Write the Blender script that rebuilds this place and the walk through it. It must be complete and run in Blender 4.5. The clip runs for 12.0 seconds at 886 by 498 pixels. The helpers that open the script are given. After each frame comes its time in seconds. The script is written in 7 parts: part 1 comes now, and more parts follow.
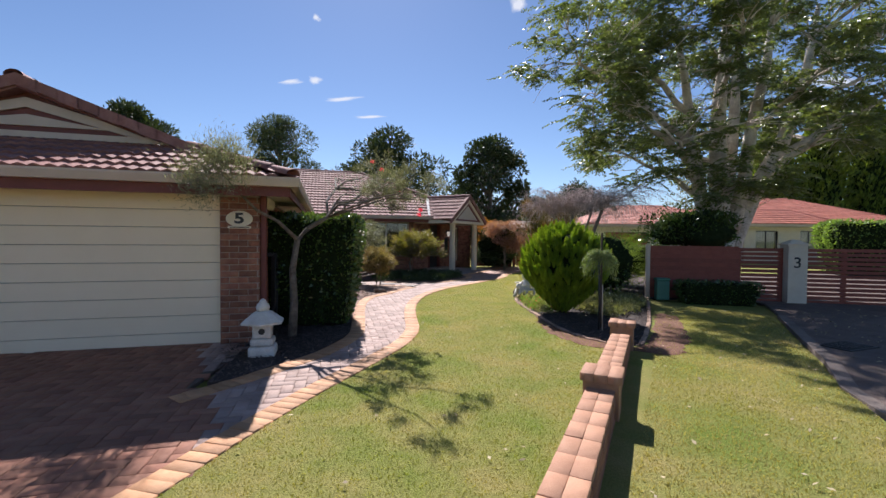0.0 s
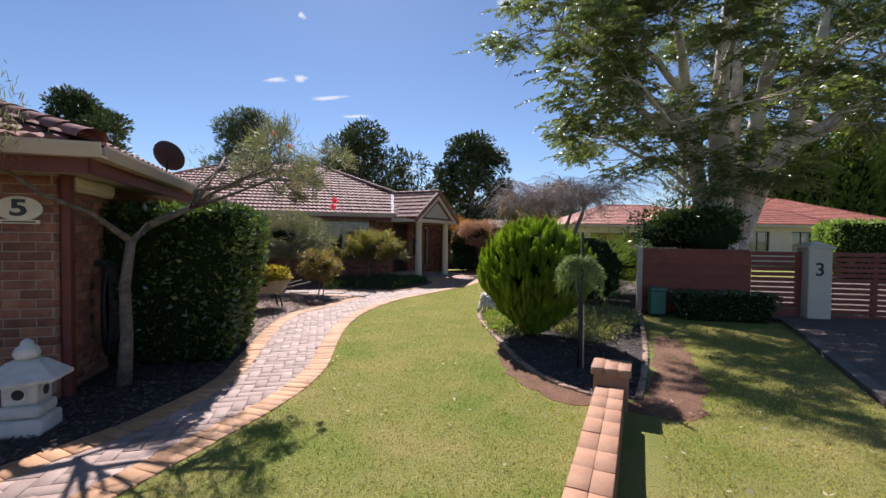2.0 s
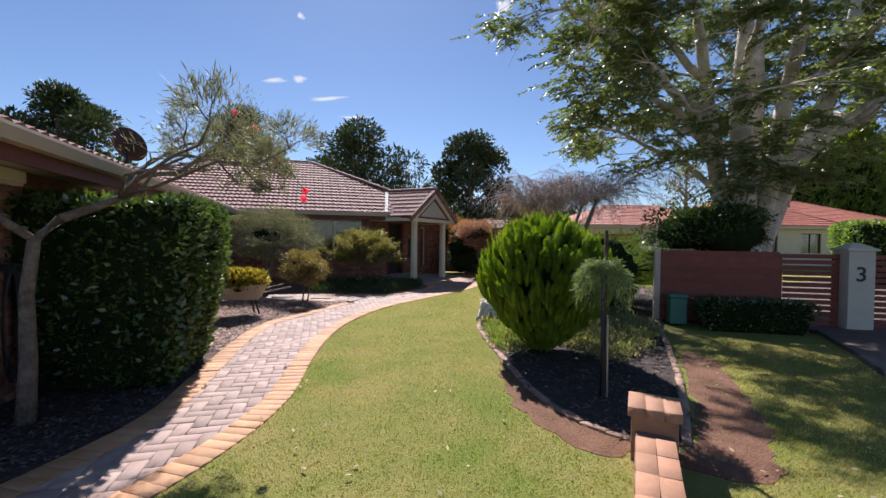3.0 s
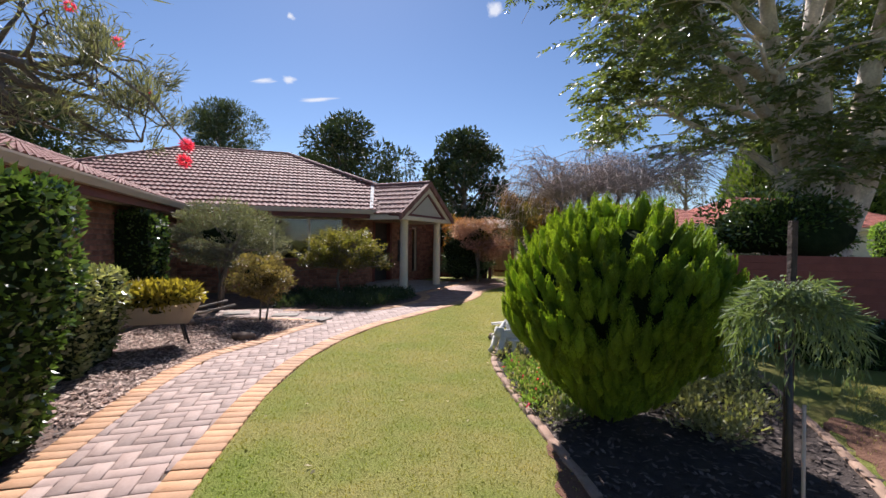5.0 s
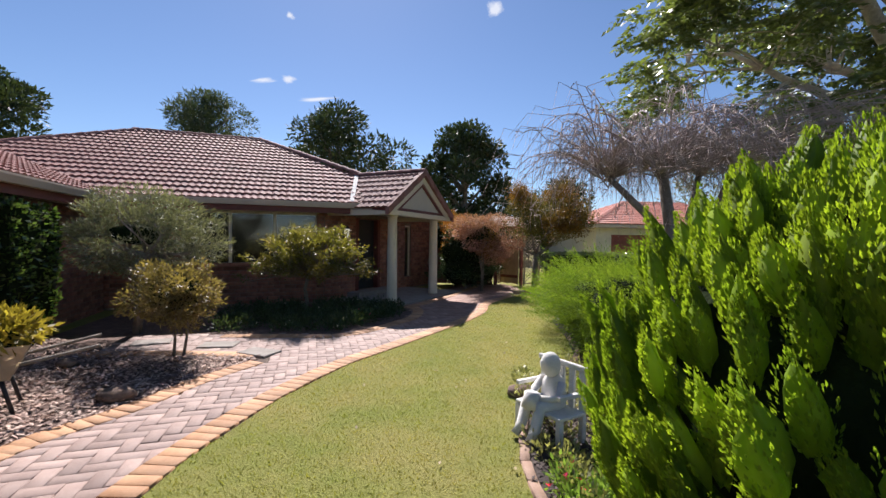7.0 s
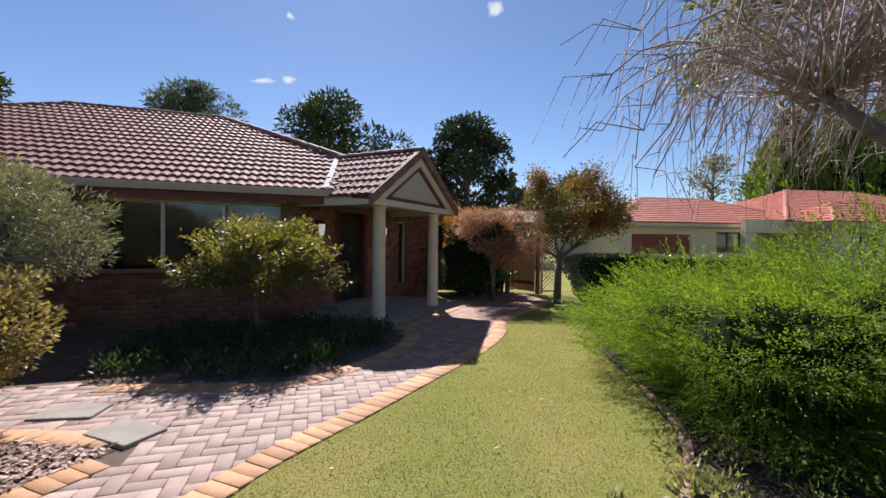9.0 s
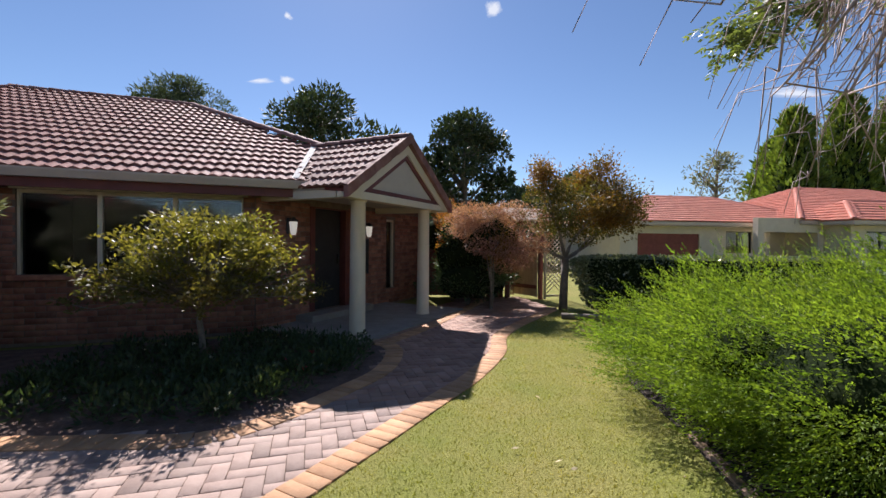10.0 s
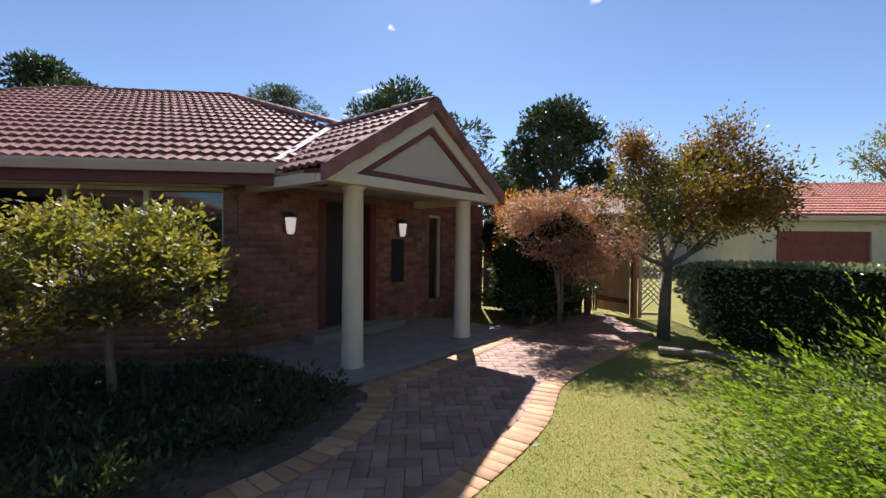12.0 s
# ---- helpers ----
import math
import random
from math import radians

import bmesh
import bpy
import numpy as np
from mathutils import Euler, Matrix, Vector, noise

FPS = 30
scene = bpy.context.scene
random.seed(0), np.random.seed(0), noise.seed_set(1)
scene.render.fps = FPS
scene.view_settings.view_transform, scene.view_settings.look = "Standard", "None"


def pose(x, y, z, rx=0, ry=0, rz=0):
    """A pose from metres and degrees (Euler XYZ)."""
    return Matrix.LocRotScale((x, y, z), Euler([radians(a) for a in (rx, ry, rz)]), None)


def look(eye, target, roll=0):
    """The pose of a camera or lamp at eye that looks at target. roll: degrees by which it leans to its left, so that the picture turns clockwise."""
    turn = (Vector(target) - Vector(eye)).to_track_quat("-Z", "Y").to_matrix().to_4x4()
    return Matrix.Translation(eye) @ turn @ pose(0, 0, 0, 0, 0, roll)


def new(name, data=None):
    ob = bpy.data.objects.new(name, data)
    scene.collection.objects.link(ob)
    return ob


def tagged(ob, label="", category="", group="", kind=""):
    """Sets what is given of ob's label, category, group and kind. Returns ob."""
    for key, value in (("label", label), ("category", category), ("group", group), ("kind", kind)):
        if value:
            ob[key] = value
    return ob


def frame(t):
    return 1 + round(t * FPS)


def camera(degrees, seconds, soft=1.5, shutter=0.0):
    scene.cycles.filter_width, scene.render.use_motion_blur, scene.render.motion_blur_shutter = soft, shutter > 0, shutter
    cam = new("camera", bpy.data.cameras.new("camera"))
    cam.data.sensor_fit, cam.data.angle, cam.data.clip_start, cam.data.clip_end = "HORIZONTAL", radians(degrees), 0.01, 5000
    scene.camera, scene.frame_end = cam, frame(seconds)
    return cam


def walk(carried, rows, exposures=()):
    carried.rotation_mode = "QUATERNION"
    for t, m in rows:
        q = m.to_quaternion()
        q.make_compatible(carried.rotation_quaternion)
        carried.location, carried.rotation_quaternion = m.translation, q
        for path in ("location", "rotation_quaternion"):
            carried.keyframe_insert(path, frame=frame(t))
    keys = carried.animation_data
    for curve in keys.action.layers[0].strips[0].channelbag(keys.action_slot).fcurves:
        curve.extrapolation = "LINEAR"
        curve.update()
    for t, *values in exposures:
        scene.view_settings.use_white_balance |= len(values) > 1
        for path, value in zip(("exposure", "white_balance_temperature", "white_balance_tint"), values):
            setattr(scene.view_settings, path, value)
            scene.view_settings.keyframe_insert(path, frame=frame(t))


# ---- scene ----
cam = camera(92.3, 12.0)
METRES, EYE, TILT, LEAN, TURN = 13.5, 1.5, 0.95, 0.0, 0.0
ROWS = [
    (0.0, 0.0, 0.0, 0.0, 0.02, -2.47, -0.47),
    (0.5, 0.0124, 0.0362, -0.0003, -1.02, -2.46, -0.44),
    (1.0, 0.031, 0.0729, -0.002, -1.5, -2.45, -0.45),
    (1.5, 0.0486, 0.1119, -0.0016, -1.69, -2.42, -0.52),
    (2.0, 0.0603, 0.1504, -0.0016, -1.71, -2.39, -0.59),
    (2.5, 0.0692, 0.1884, -0.0028, -1.72, -2.32, -0.7),
    (3.0, 0.0668, 0.2193, -0.0042, -1.89, -2.24, -0.75),
    (5.0, 0.0634, 0.3795, -0.0078, -3.1, -1.95, -0.78),
    (5.5, 0.069, 0.4234, -0.0082, -3.15, -1.95, -0.76),
    (6.0, 0.071, 0.4661, -0.0095, -3.13, -1.95, -0.78),
    (6.5, 0.075, 0.509, -0.0101, -3.14, -1.93, -0.78),
    (7.0, 0.0778, 0.5545, -0.0095, -3.09, -1.95, -0.78),
    (9.0, 0.0844, 0.7339, -0.0152, -3.05, -1.86, -0.74),
    (9.5, 0.0898, 0.7753, -0.0162, -3.21, -1.83, -0.68),
    (10.0, 0.099, 0.8168, -0.0168, -3.25, -1.81, -0.66),
    (10.5, 0.1131, 0.8586, -0.0194, -2.21, -1.78, -0.62),
    (11.0, 0.1293, 0.8976, -0.0193, 0.66, -1.78, -0.55),
    (11.5, 0.149, 0.9336, -0.0176, 5.11, -1.83, -0.48),
    (12.0, 0.1661, 0.969, -0.0177, 9.82, -1.91, -0.43),
]
walk(cam, [(t, pose(0, 0, EYE, TILT, LEAN, TURN) @ pose(METRES * x, METRES * y, METRES * z, 90 + pitch, roll, yaw)) for t, x, y, z, yaw, pitch, roll in ROWS], [(0.0, 0.79, 6420, 17), (3.0, 0.78, 6420, 17), (7.0, 0.83, 6420, 16), (9.5, 0.8, 6420, 16), (12.0, 1.1, 6450, 16)])

# ---- world and sun ----
SUN_AZ, SUN_EL = 10.0, 42.5          # degrees to the left of +y, and above the horizon
world = bpy.data.worlds.new("sky")
scene.world = world
world.use_nodes = True
wn, wl = world.node_tree.nodes, world.node_tree.links
sky = wn.new("ShaderNodeTexSky")
sky.sky_type, sky.sun_disc = "NISHITA", False
sky.sun_elevation, sky.sun_rotation = radians(SUN_EL), radians(-SUN_AZ)
sky.altitude, sky.air_density, sky.dust_density, sky.ozone_density = 600, 1.0, 0.15, 5.0
wn["Background"].inputs["Strength"].default_value = 0.066
wl.new(sky.outputs[0], wn["Background"].inputs["Color"])
sun = new("sun", bpy.data.lights.new("sun", "SUN"))
sun.data.energy, sun.data.angle, sun.data.color = 5.0, radians(0.53), (1.0, 0.955, 0.915)
sun_dir = Vector((-math.sin(radians(SUN_AZ)) * math.cos(radians(SUN_EL)), math.cos(radians(SUN_AZ)) * math.cos(radians(SUN_EL)), math.sin(radians(SUN_EL))))
sun.matrix_world = look(sun_dir * 50, (0, 0, 0))

# ---- materials ----


def material(name, c1, c2, scale=6.0, rough=0.8, bump=0.25, fine=60.0, island=0.0, per_object=0.0, metal=0.0, through_light=0.0, big=0.6, spec=0.4, coat=0.0, dry=None):
    """A surface of two colours mixed by noise at two scales, with relief; island and per_object vary its value piece by piece."""
    m = bpy.data.materials.new(name)
    m.use_nodes = True
    n, l = m.node_tree.nodes, m.node_tree.links
    b = n["Principled BSDF"]
    tc = n.new("ShaderNodeTexCoord")
    src = tc.outputs["Object"]
    oi = n.new("ShaderNodeObjectInfo")
    if per_object:
        add = n.new("ShaderNodeVectorMath")
        add.operation = "MULTIPLY_ADD"
        l.new(oi.outputs["Random"], add.inputs[0])
        add.inputs[1].default_value = (37, 53, 71)
        l.new(src, add.inputs[2])
        src = add.outputs[0]

    def noise_at(sc, detail):
        t = n.new("ShaderNodeTexNoise")
        t.inputs["Scale"].default_value, t.inputs["Detail"].default_value, t.inputs["Roughness"].default_value = sc, detail, 0.62
        l.new(src, t.inputs["Vector"])
        return t.outputs["Fac"]

    a, c = noise_at(scale, 5), noise_at(fine, 3)
    ramp = n.new("ShaderNodeMapRange")
    ramp.inputs["From Min"].default_value, ramp.inputs["From Max"].default_value = 0.32, 0.68
    l.new(a, ramp.inputs["Value"])
    mix = n.new("ShaderNodeMix")
    mix.data_type = "RGBA"
    l.new(ramp.outputs[0], mix.inputs["Factor"])
    mix.inputs["A"].default_value, mix.inputs["B"].default_value = (*c1, 1), (*c2, 1)
    hsv = n.new("ShaderNodeHueSaturation")
    tint = mix.outputs["Result"]
    if dry:
        sep, reach, mix2 = n.new("ShaderNodeSeparateXYZ"), n.new("ShaderNodeMapRange"), n.new("ShaderNodeMix")
        l.new(src, sep.inputs[0]), l.new(sep.outputs["Y"], reach.inputs["Value"])
        reach.inputs["From Min"].default_value, reach.inputs["From Max"].default_value, reach.inputs["To Max"].default_value = dry[0], dry[1], 0.6
        mix2.data_type = "RGBA"
        l.new(reach.outputs[0], mix2.inputs["Factor"]), l.new(tint, mix2.inputs["A"])
        mix2.inputs["B"].default_value = (*dry[2], 1)
        tint = mix2.outputs["Result"]
    l.new(tint, hsv.inputs["Color"])
    val = n.new("ShaderNodeMath")
    val.operation = "MULTIPLY_ADD"
    l.new(c, val.inputs[0])
    val.inputs[1].default_value, val.inputs[2].default_value = big, 1.0 - big / 2
    out = val.outputs[0]
    for amount, kind in ((island, "ShaderNodeNewGeometry"), (per_object, "")):
        if amount:
            g = n.new(kind) if kind else oi
            v = n.new("ShaderNodeMath")
            v.operation = "MULTIPLY_ADD"
            l.new(g.outputs["Random Per Island"] if kind else g.outputs["Random"], v.inputs[0])
            v.inputs[1].default_value, v.inputs[2].default_value = 2 * amount, 1 - amount
            w = n.new("ShaderNodeMath")
            w.operation = "MULTIPLY"
            l.new(out, w.inputs[0]), l.new(v.outputs[0], w.inputs[1])
            out = w.outputs[0]
    l.new(out, hsv.inputs["Value"])
    l.new(hsv.outputs[0], b.inputs["Base Color"])
    b.inputs["Roughness"].default_value, b.inputs["Metallic"].default_value = rough, metal
    b.inputs["Specular IOR Level"].default_value = spec
    b.inputs["Coat Weight"].default_value = coat
    if bump:
        bp = n.new("ShaderNodeBump")
        bp.inputs["Strength"].default_value, bp.inputs["Distance"].default_value = bump, 0.02
        l.new(c, bp.inputs["Height"])
        l.new(bp.outputs[0], b.inputs["Normal"])
    if through_light:
        tr = n.new("ShaderNodeBsdfTranslucent")
        warm = n.new("ShaderNodeMix")
        warm.data_type, warm.blend_type = "RGBA", "MULTIPLY"
        warm.inputs["Factor"].default_value = 1.0
        l.new(hsv.outputs[0], warm.inputs["A"])
        warm.inputs["B"].default_value = (1.7, 1.7, 0.7, 1)
        l.new(warm.outputs["Result"], tr.inputs["Color"])
        ms = n.new("ShaderNodeMixShader")
        ms.inputs[0].default_value = through_light
        l.new(b.outputs[0], ms.inputs[1]), l.new(tr.outputs[0], ms.inputs[2])
        l.new(ms.outputs[0], n["Material Output"].inputs["Surface"])
    return m


def leaf(name, c1, c2, rough=0.5, light=0.35, scale=2.5, island=0.35, spec=0.4, dry=None):
    return material(name, c1, c2, scale, rough, 0.0, 20, island=island, through_light=light, big=0.2, spec=spec, dry=dry)


LAWN = material("lawn", (0.145, 0.195, 0.035), (0.30, 0.255, 0.095), 1.1, 0.95, 0.9, 90, big=1.1, spec=0.1, dry=(4.0, 16.0, (0.265, 0.255, 0.075)))
GRASS = leaf("grass", (0.165, 0.23, 0.04), (0.37, 0.30, 0.11), 0.7, 0.4, 1.1, 0.3, 0.15, dry=(4.0, 16.0, (0.30, 0.285, 0.088)))
VERGE = leaf("dry_grass", (0.27, 0.26, 0.08), (0.38, 0.32, 0.15), 0.7, 0.4, 0.9, 0.3, 0.15)
SOIL = material("red_soil", (0.13, 0.06, 0.035), (0.2, 0.1, 0.06), 5, 0.95, 0.8, 45, big=0.9)
REDMULCH = material("red_mulch", (0.09, 0.055, 0.042), (0.19, 0.12, 0.09), 7, 0.9, 0.8, 50, big=1.0)
EDGE2 = material("weathered_edging", (0.27, 0.17, 0.12), (0.38, 0.26, 0.19), 5, 0.85, 0.4, 90, per_object=0.2, big=0.5)
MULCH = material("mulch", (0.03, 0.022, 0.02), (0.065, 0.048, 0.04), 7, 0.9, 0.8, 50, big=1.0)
CHIP = material("wood_chip", (0.30, 0.18, 0.14), (0.54, 0.42, 0.34), 6, 0.85, 0.3, 40, island=0.55)
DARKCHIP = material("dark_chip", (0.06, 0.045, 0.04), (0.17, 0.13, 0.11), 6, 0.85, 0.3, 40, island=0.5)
PAVER = material("grey_pink_paver", (0.29, 0.20, 0.165), (0.385, 0.285, 0.24), 4, 0.75, 0.3, 120, per_object=0.2, big=0.35)
PAVER_MESH = material("grey_pink_paver_rest", (0.29, 0.20, 0.165), (0.385, 0.285, 0.24), 4, 0.75, 0.3, 120, island=0.2, big=0.35)
# Redder copy of the path paver, with the porch shade's tint painted in.
PAVER_SHADE = material("shade_tinted_paver", (0.29, 0.155, 0.11), (0.385, 0.245, 0.185), 4, 0.75, 0.3, 120, island=0.2, big=0.35)
EDGER = material("orange_paver", (0.42, 0.215, 0.10), (0.54, 0.31, 0.165), 5, 0.75, 0.3, 120, per_object=0.2, big=0.35)
EDGER_MESH = material("orange_paver_rest", (0.42, 0.215, 0.10), (0.54, 0.31, 0.165), 5, 0.75, 0.3, 120, island=0.2, big=0.35)
DRIVE = material("red_paver", (0.23, 0.095, 0.06), (0.31, 0.15, 0.09), 4, 0.8, 0.3, 120, island=0.22, big=0.35)
JOINT = material("joint_sand", (0.09, 0.065, 0.05), (0.14, 0.10, 0.075), 9, 0.95, 0.5, 90)
WALLCAP = material("terracotta_paver", (0.35, 0.175, 0.10), (0.46, 0.25, 0.15), 5, 0.75, 0.3, 130, per_object=0.14, big=0.3)
BRICK = material("red_brick", (0.20, 0.075, 0.05), (0.33, 0.15, 0.09), 7, 0.85, 0.4, 90, per_object=0.32, big=0.4)
BRICK_MESH = material("red_brick_rest", (0.22, 0.085, 0.06), (0.36, 0.17, 0.11), 7, 0.85, 0.4, 90, island=0.3, big=0.4)
MORTAR = material("mortar", (0.17, 0.12, 0.095), (0.25, 0.185, 0.145), 9, 0.95, 0.4, 120)
PALEMORTAR = material("pale_mortar", (0.30, 0.23, 0.18), (0.40, 0.32, 0.26), 9, 0.95, 0.4, 120)
TILE = material("roof_tile", (0.21, 0.098, 0.084), (0.30, 0.16, 0.138), 6, 0.72, 0.2, 70, per_object=0.16, big=0.4, spec=0.1)
TILE_MESH = material("roof_tile_rest", (0.21, 0.098, 0.084), (0.30, 0.16, 0.138), 6, 0.72, 0.2, 70, island=0.16, big=0.4, spec=0.1)
NB_TILE = material("orange_roof_tile", (0.50, 0.165, 0.11), (0.62, 0.25, 0.17), 3, 0.5, 0.2, 60, island=0.12, big=0.3)
CREAM = material("cream_paint", (0.66, 0.57, 0.43), (0.72, 0.63, 0.48), 3, 0.5, 0.08, 80, big=0.12)
DOORCREAM = material("cream_steel", (0.78, 0.66, 0.48), (0.82, 0.70, 0.52), 2, 0.42, 0.05, 90, big=0.08)
GUTTER = material("beige_gutter", (0.50, 0.40, 0.32), (0.56, 0.46, 0.37), 3, 0.45, 0.05, 60, big=0.12)
TANBOARD = material("tan_board", (0.42, 0.29, 0.17), (0.54, 0.39, 0.25), 5, 0.6, 0.2, 60, per_object=0.1, big=0.3)
FASCIA = material("maroon_timber", (0.13, 0.035, 0.028), (0.18, 0.05, 0.04), 4, 0.55, 0.15, 60, big=0.25)
SOFFIT = material("soffit_board", (0.45, 0.40, 0.34), (0.5, 0.45, 0.38), 3, 0.7, 0.05, 60, big=0.12)
GABLE = material("gable_sheet", (0.50, 0.44, 0.37), (0.55, 0.49, 0.41), 3, 0.7, 0.08, 70, big=0.15)
RENDERED = material("cream_render", (0.60, 0.52, 0.40), (0.68, 0.60, 0.47), 3, 0.85, 0.3, 70, big=0.2)
FENCE = material("red_fence", (0.21, 0.05, 0.032), (0.28, 0.075, 0.048), 5, 0.6, 0.2, 60, per_object=0.12, big=0.3)
BROWNROCK = material("brown_rock", (0.13, 0.085, 0.06), (0.25, 0.175, 0.13), 8, 0.9, 0.6, 60, big=0.5)
STONE = material("pale_stone", (0.55, 0.52, 0.47), (0.72, 0.69, 0.63), 8, 0.9, 0.5, 70, big=0.4)
WHITESTONE = material("white_cast_stone", (0.62, 0.60, 0.56), (0.75, 0.73, 0.69), 8, 0.85, 0.4, 70, big=0.3)
CONCRETE = material("concrete", (0.26, 0.23, 0.20), (0.34, 0.31, 0.27), 4, 0.9, 0.4, 80, big=0.4)
WORNEDGE = material("dirty_concrete", (0.12, 0.095, 0.08), (0.20, 0.165, 0.14), 4, 0.9, 0.4, 80, big=0.5)
ASPHALT = material("driveway", (0.10, 0.075, 0.062), (0.16, 0.12, 0.10), 3, 0.9, 0.5, 90, big=0.5)
# Near-black paint for window backings, standing in for indoor shade; also the dish.
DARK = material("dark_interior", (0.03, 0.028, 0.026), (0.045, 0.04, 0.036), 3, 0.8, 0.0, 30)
BLACK = material("black_metal", (0.018, 0.018, 0.02), (0.03, 0.03, 0.032), 6, 0.45, 0.05, 60)
CURTAIN = material("curtain", (0.28, 0.27, 0.24), (0.34, 0.33, 0.3), 5, 0.9, 0.1, 60)
BARK = material("grey_bark", (0.15, 0.125, 0.10), (0.27, 0.23, 0.19), 9, 0.9, 0.7, 55, big=0.7)
GNARL = material("weathered_grey_bark", (0.10, 0.08, 0.065), (0.24, 0.20, 0.165), 14, 0.9, 0.9, 60, big=0.8)
DARKBARK = material("dark_bark", (0.045, 0.032, 0.026), (0.09, 0.065, 0.052), 9, 0.9, 0.7, 55, big=0.7)
PALEBARK = material("pale_bark", (0.36, 0.29, 0.22), (0.78, 0.72, 0.64), 2.6, 0.85, 0.8, 22, big=0.9)
TWIG = material("mauve_twig", (0.30, 0.235, 0.215), (0.46, 0.38, 0.36), 8, 0.8, 0.3, 60, big=0.4)
GREENBOX = material("green_plastic", (0.05, 0.16, 0.12), (0.06, 0.19, 0.14), 4, 0.5, 0.05, 60, big=0.2)
RUBBER = material("rubber", (0.025, 0.025, 0.025), (0.04, 0.04, 0.04), 6, 0.7, 0.1, 60)
# Near-black filler for crown cores: the shade between leaves, put into colour.
CORE = material("painted_inner_shade", (0.010, 0.018, 0.006), (0.022, 0.032, 0.012), 9, 1.0, 0.6, 40, spec=0.05)
L_CONIFER = leaf("conifer_leaf", (0.11, 0.19, 0.015), (0.235, 0.32, 0.028), 0.6, 0.45)
L_CYPRESS = leaf("cypress_leaf", (0.08, 0.13, 0.025), (0.17, 0.22, 0.04), 0.6, 0.3)
L_JUNIPER = leaf("juniper_leaf", (0.085, 0.155, 0.02), (0.18, 0.25, 0.036), 0.6, 0.45)
L_HEDGE = leaf("camellia_leaf", (0.045, 0.085, 0.024), (0.085, 0.135, 0.04), 0.26, 0.3, spec=1.0)
L_GLOSS = leaf("glossy_leaf", (0.13, 0.17, 0.06), (0.36, 0.36, 0.22), 0.25, 0.3, 5.0, spec=0.8)
L_PALEHEDGE = leaf("silvery_glossy_leaf", (0.10, 0.13, 0.08), (0.24, 0.27, 0.19), 0.2, 0.25, 6.0, spec=1.0)
L_GREY = leaf("grey_green_leaf", (0.13, 0.14, 0.10), (0.22, 0.225, 0.165), 0.6, 0.25)
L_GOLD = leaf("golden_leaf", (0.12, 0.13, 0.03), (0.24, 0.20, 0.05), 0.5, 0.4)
L_BRONZE = leaf("bronze_leaf", (0.15, 0.12, 0.05), (0.25, 0.19, 0.09), 0.5, 0.35)
L_YELLOW = leaf("yellow_leaf", (0.19, 0.155, 0.03), (0.29, 0.235, 0.05), 0.5, 0.4)
L_MAPLE = leaf("maple_leaf", (0.085, 0.085, 0.022), (0.30, 0.13, 0.03), 0.5, 0.35, 1.1)
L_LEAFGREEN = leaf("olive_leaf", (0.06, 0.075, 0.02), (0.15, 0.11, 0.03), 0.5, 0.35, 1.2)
L_REDMAPLE = leaf("red_maple_leaf", (0.28, 0.125, 0.11), (0.40, 0.23, 0.20), 0.6, 0.3)
L_ORANGE = leaf("orange_leaf", (0.40, 0.10, 0.03), (0.30, 0.20, 0.04), 0.5, 0.4)
L_BIG = leaf("feathery_leaf", (0.08, 0.12, 0.04), (0.17, 0.205, 0.08), 0.4, 0.36, spec=0.7)
L_FAR = leaf("far_leaf", (0.032, 0.052, 0.02), (0.062, 0.085, 0.033), 0.6, 0.12)
L_PINE = leaf("pine_needle", (0.05, 0.075, 0.04), (0.09, 0.11, 0.06), 0.7, 0.2)
L_MOP = leaf("weeping_needle", (0.10, 0.15, 0.075), (0.19, 0.24, 0.13), 0.6, 0.35)
L_COVER = leaf("ground_cover_leaf", (0.15, 0.17, 0.075), (0.32, 0.31, 0.18), 0.45, 0.35)
L_BRIGHT = leaf("bright_leaf", (0.13, 0.22, 0.05), (0.2, 0.3, 0.08), 0.5, 0.35)
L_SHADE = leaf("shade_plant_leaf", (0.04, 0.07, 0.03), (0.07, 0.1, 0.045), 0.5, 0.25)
L_DROP = leaf("fallen_leaf", (0.34, 0.27, 0.16), (0.46, 0.40, 0.28), 0.7, 0.2)
PETAL = leaf("pink_petal", (0.70, 0.04, 0.16), (0.80, 0.10, 0.25), 0.6, 0.4)
WHITEPETAL = leaf("white_petal", (0.7, 0.68, 0.64), (0.8, 0.78, 0.74), 0.6, 0.3)


def glass_material():
    m = bpy.data.materials.new("window_glass")
    m.use_nodes = True
    b = m.node_tree.nodes["Principled BSDF"]
    b.inputs["Base Color"].default_value = (0.9, 0.95, 0.93, 1)
    b.inputs["Roughness"].default_value, b.inputs["Transmission Weight"].default_value, b.inputs["IOR"].default_value = 0.02, 1.0, 1.5
    return m


GLASS = glass_material()


def lamp_material():
    m = bpy.data.materials.new("frosted_lamp_glass")
    m.use_nodes = True
    b = m.node_tree.nodes["Principled BSDF"]
    b.inputs["Base Color"].default_value = (0.85, 0.83, 0.78, 1)
    b.inputs["Roughness"].default_value = 0.35
    # Faint emission stands in for daylight on the unlit glass.
    b.inputs["Emission Color"].default_value = (1.0, 0.93, 0.8, 1)
    b.inputs["Emission Strength"].default_value = 0.2
    return m


LAMPGLASS = lamp_material()

# ---- building helpers ----


def as_mesh(name, data, mat):
    if isinstance(data, bmesh.types.BMesh):
        me = bpy.data.meshes.new(name)
        data.to_mesh(me)
        data.free()
    else:
        me = data
    if mat and not me.materials:
        me.materials.append(mat)
    return me


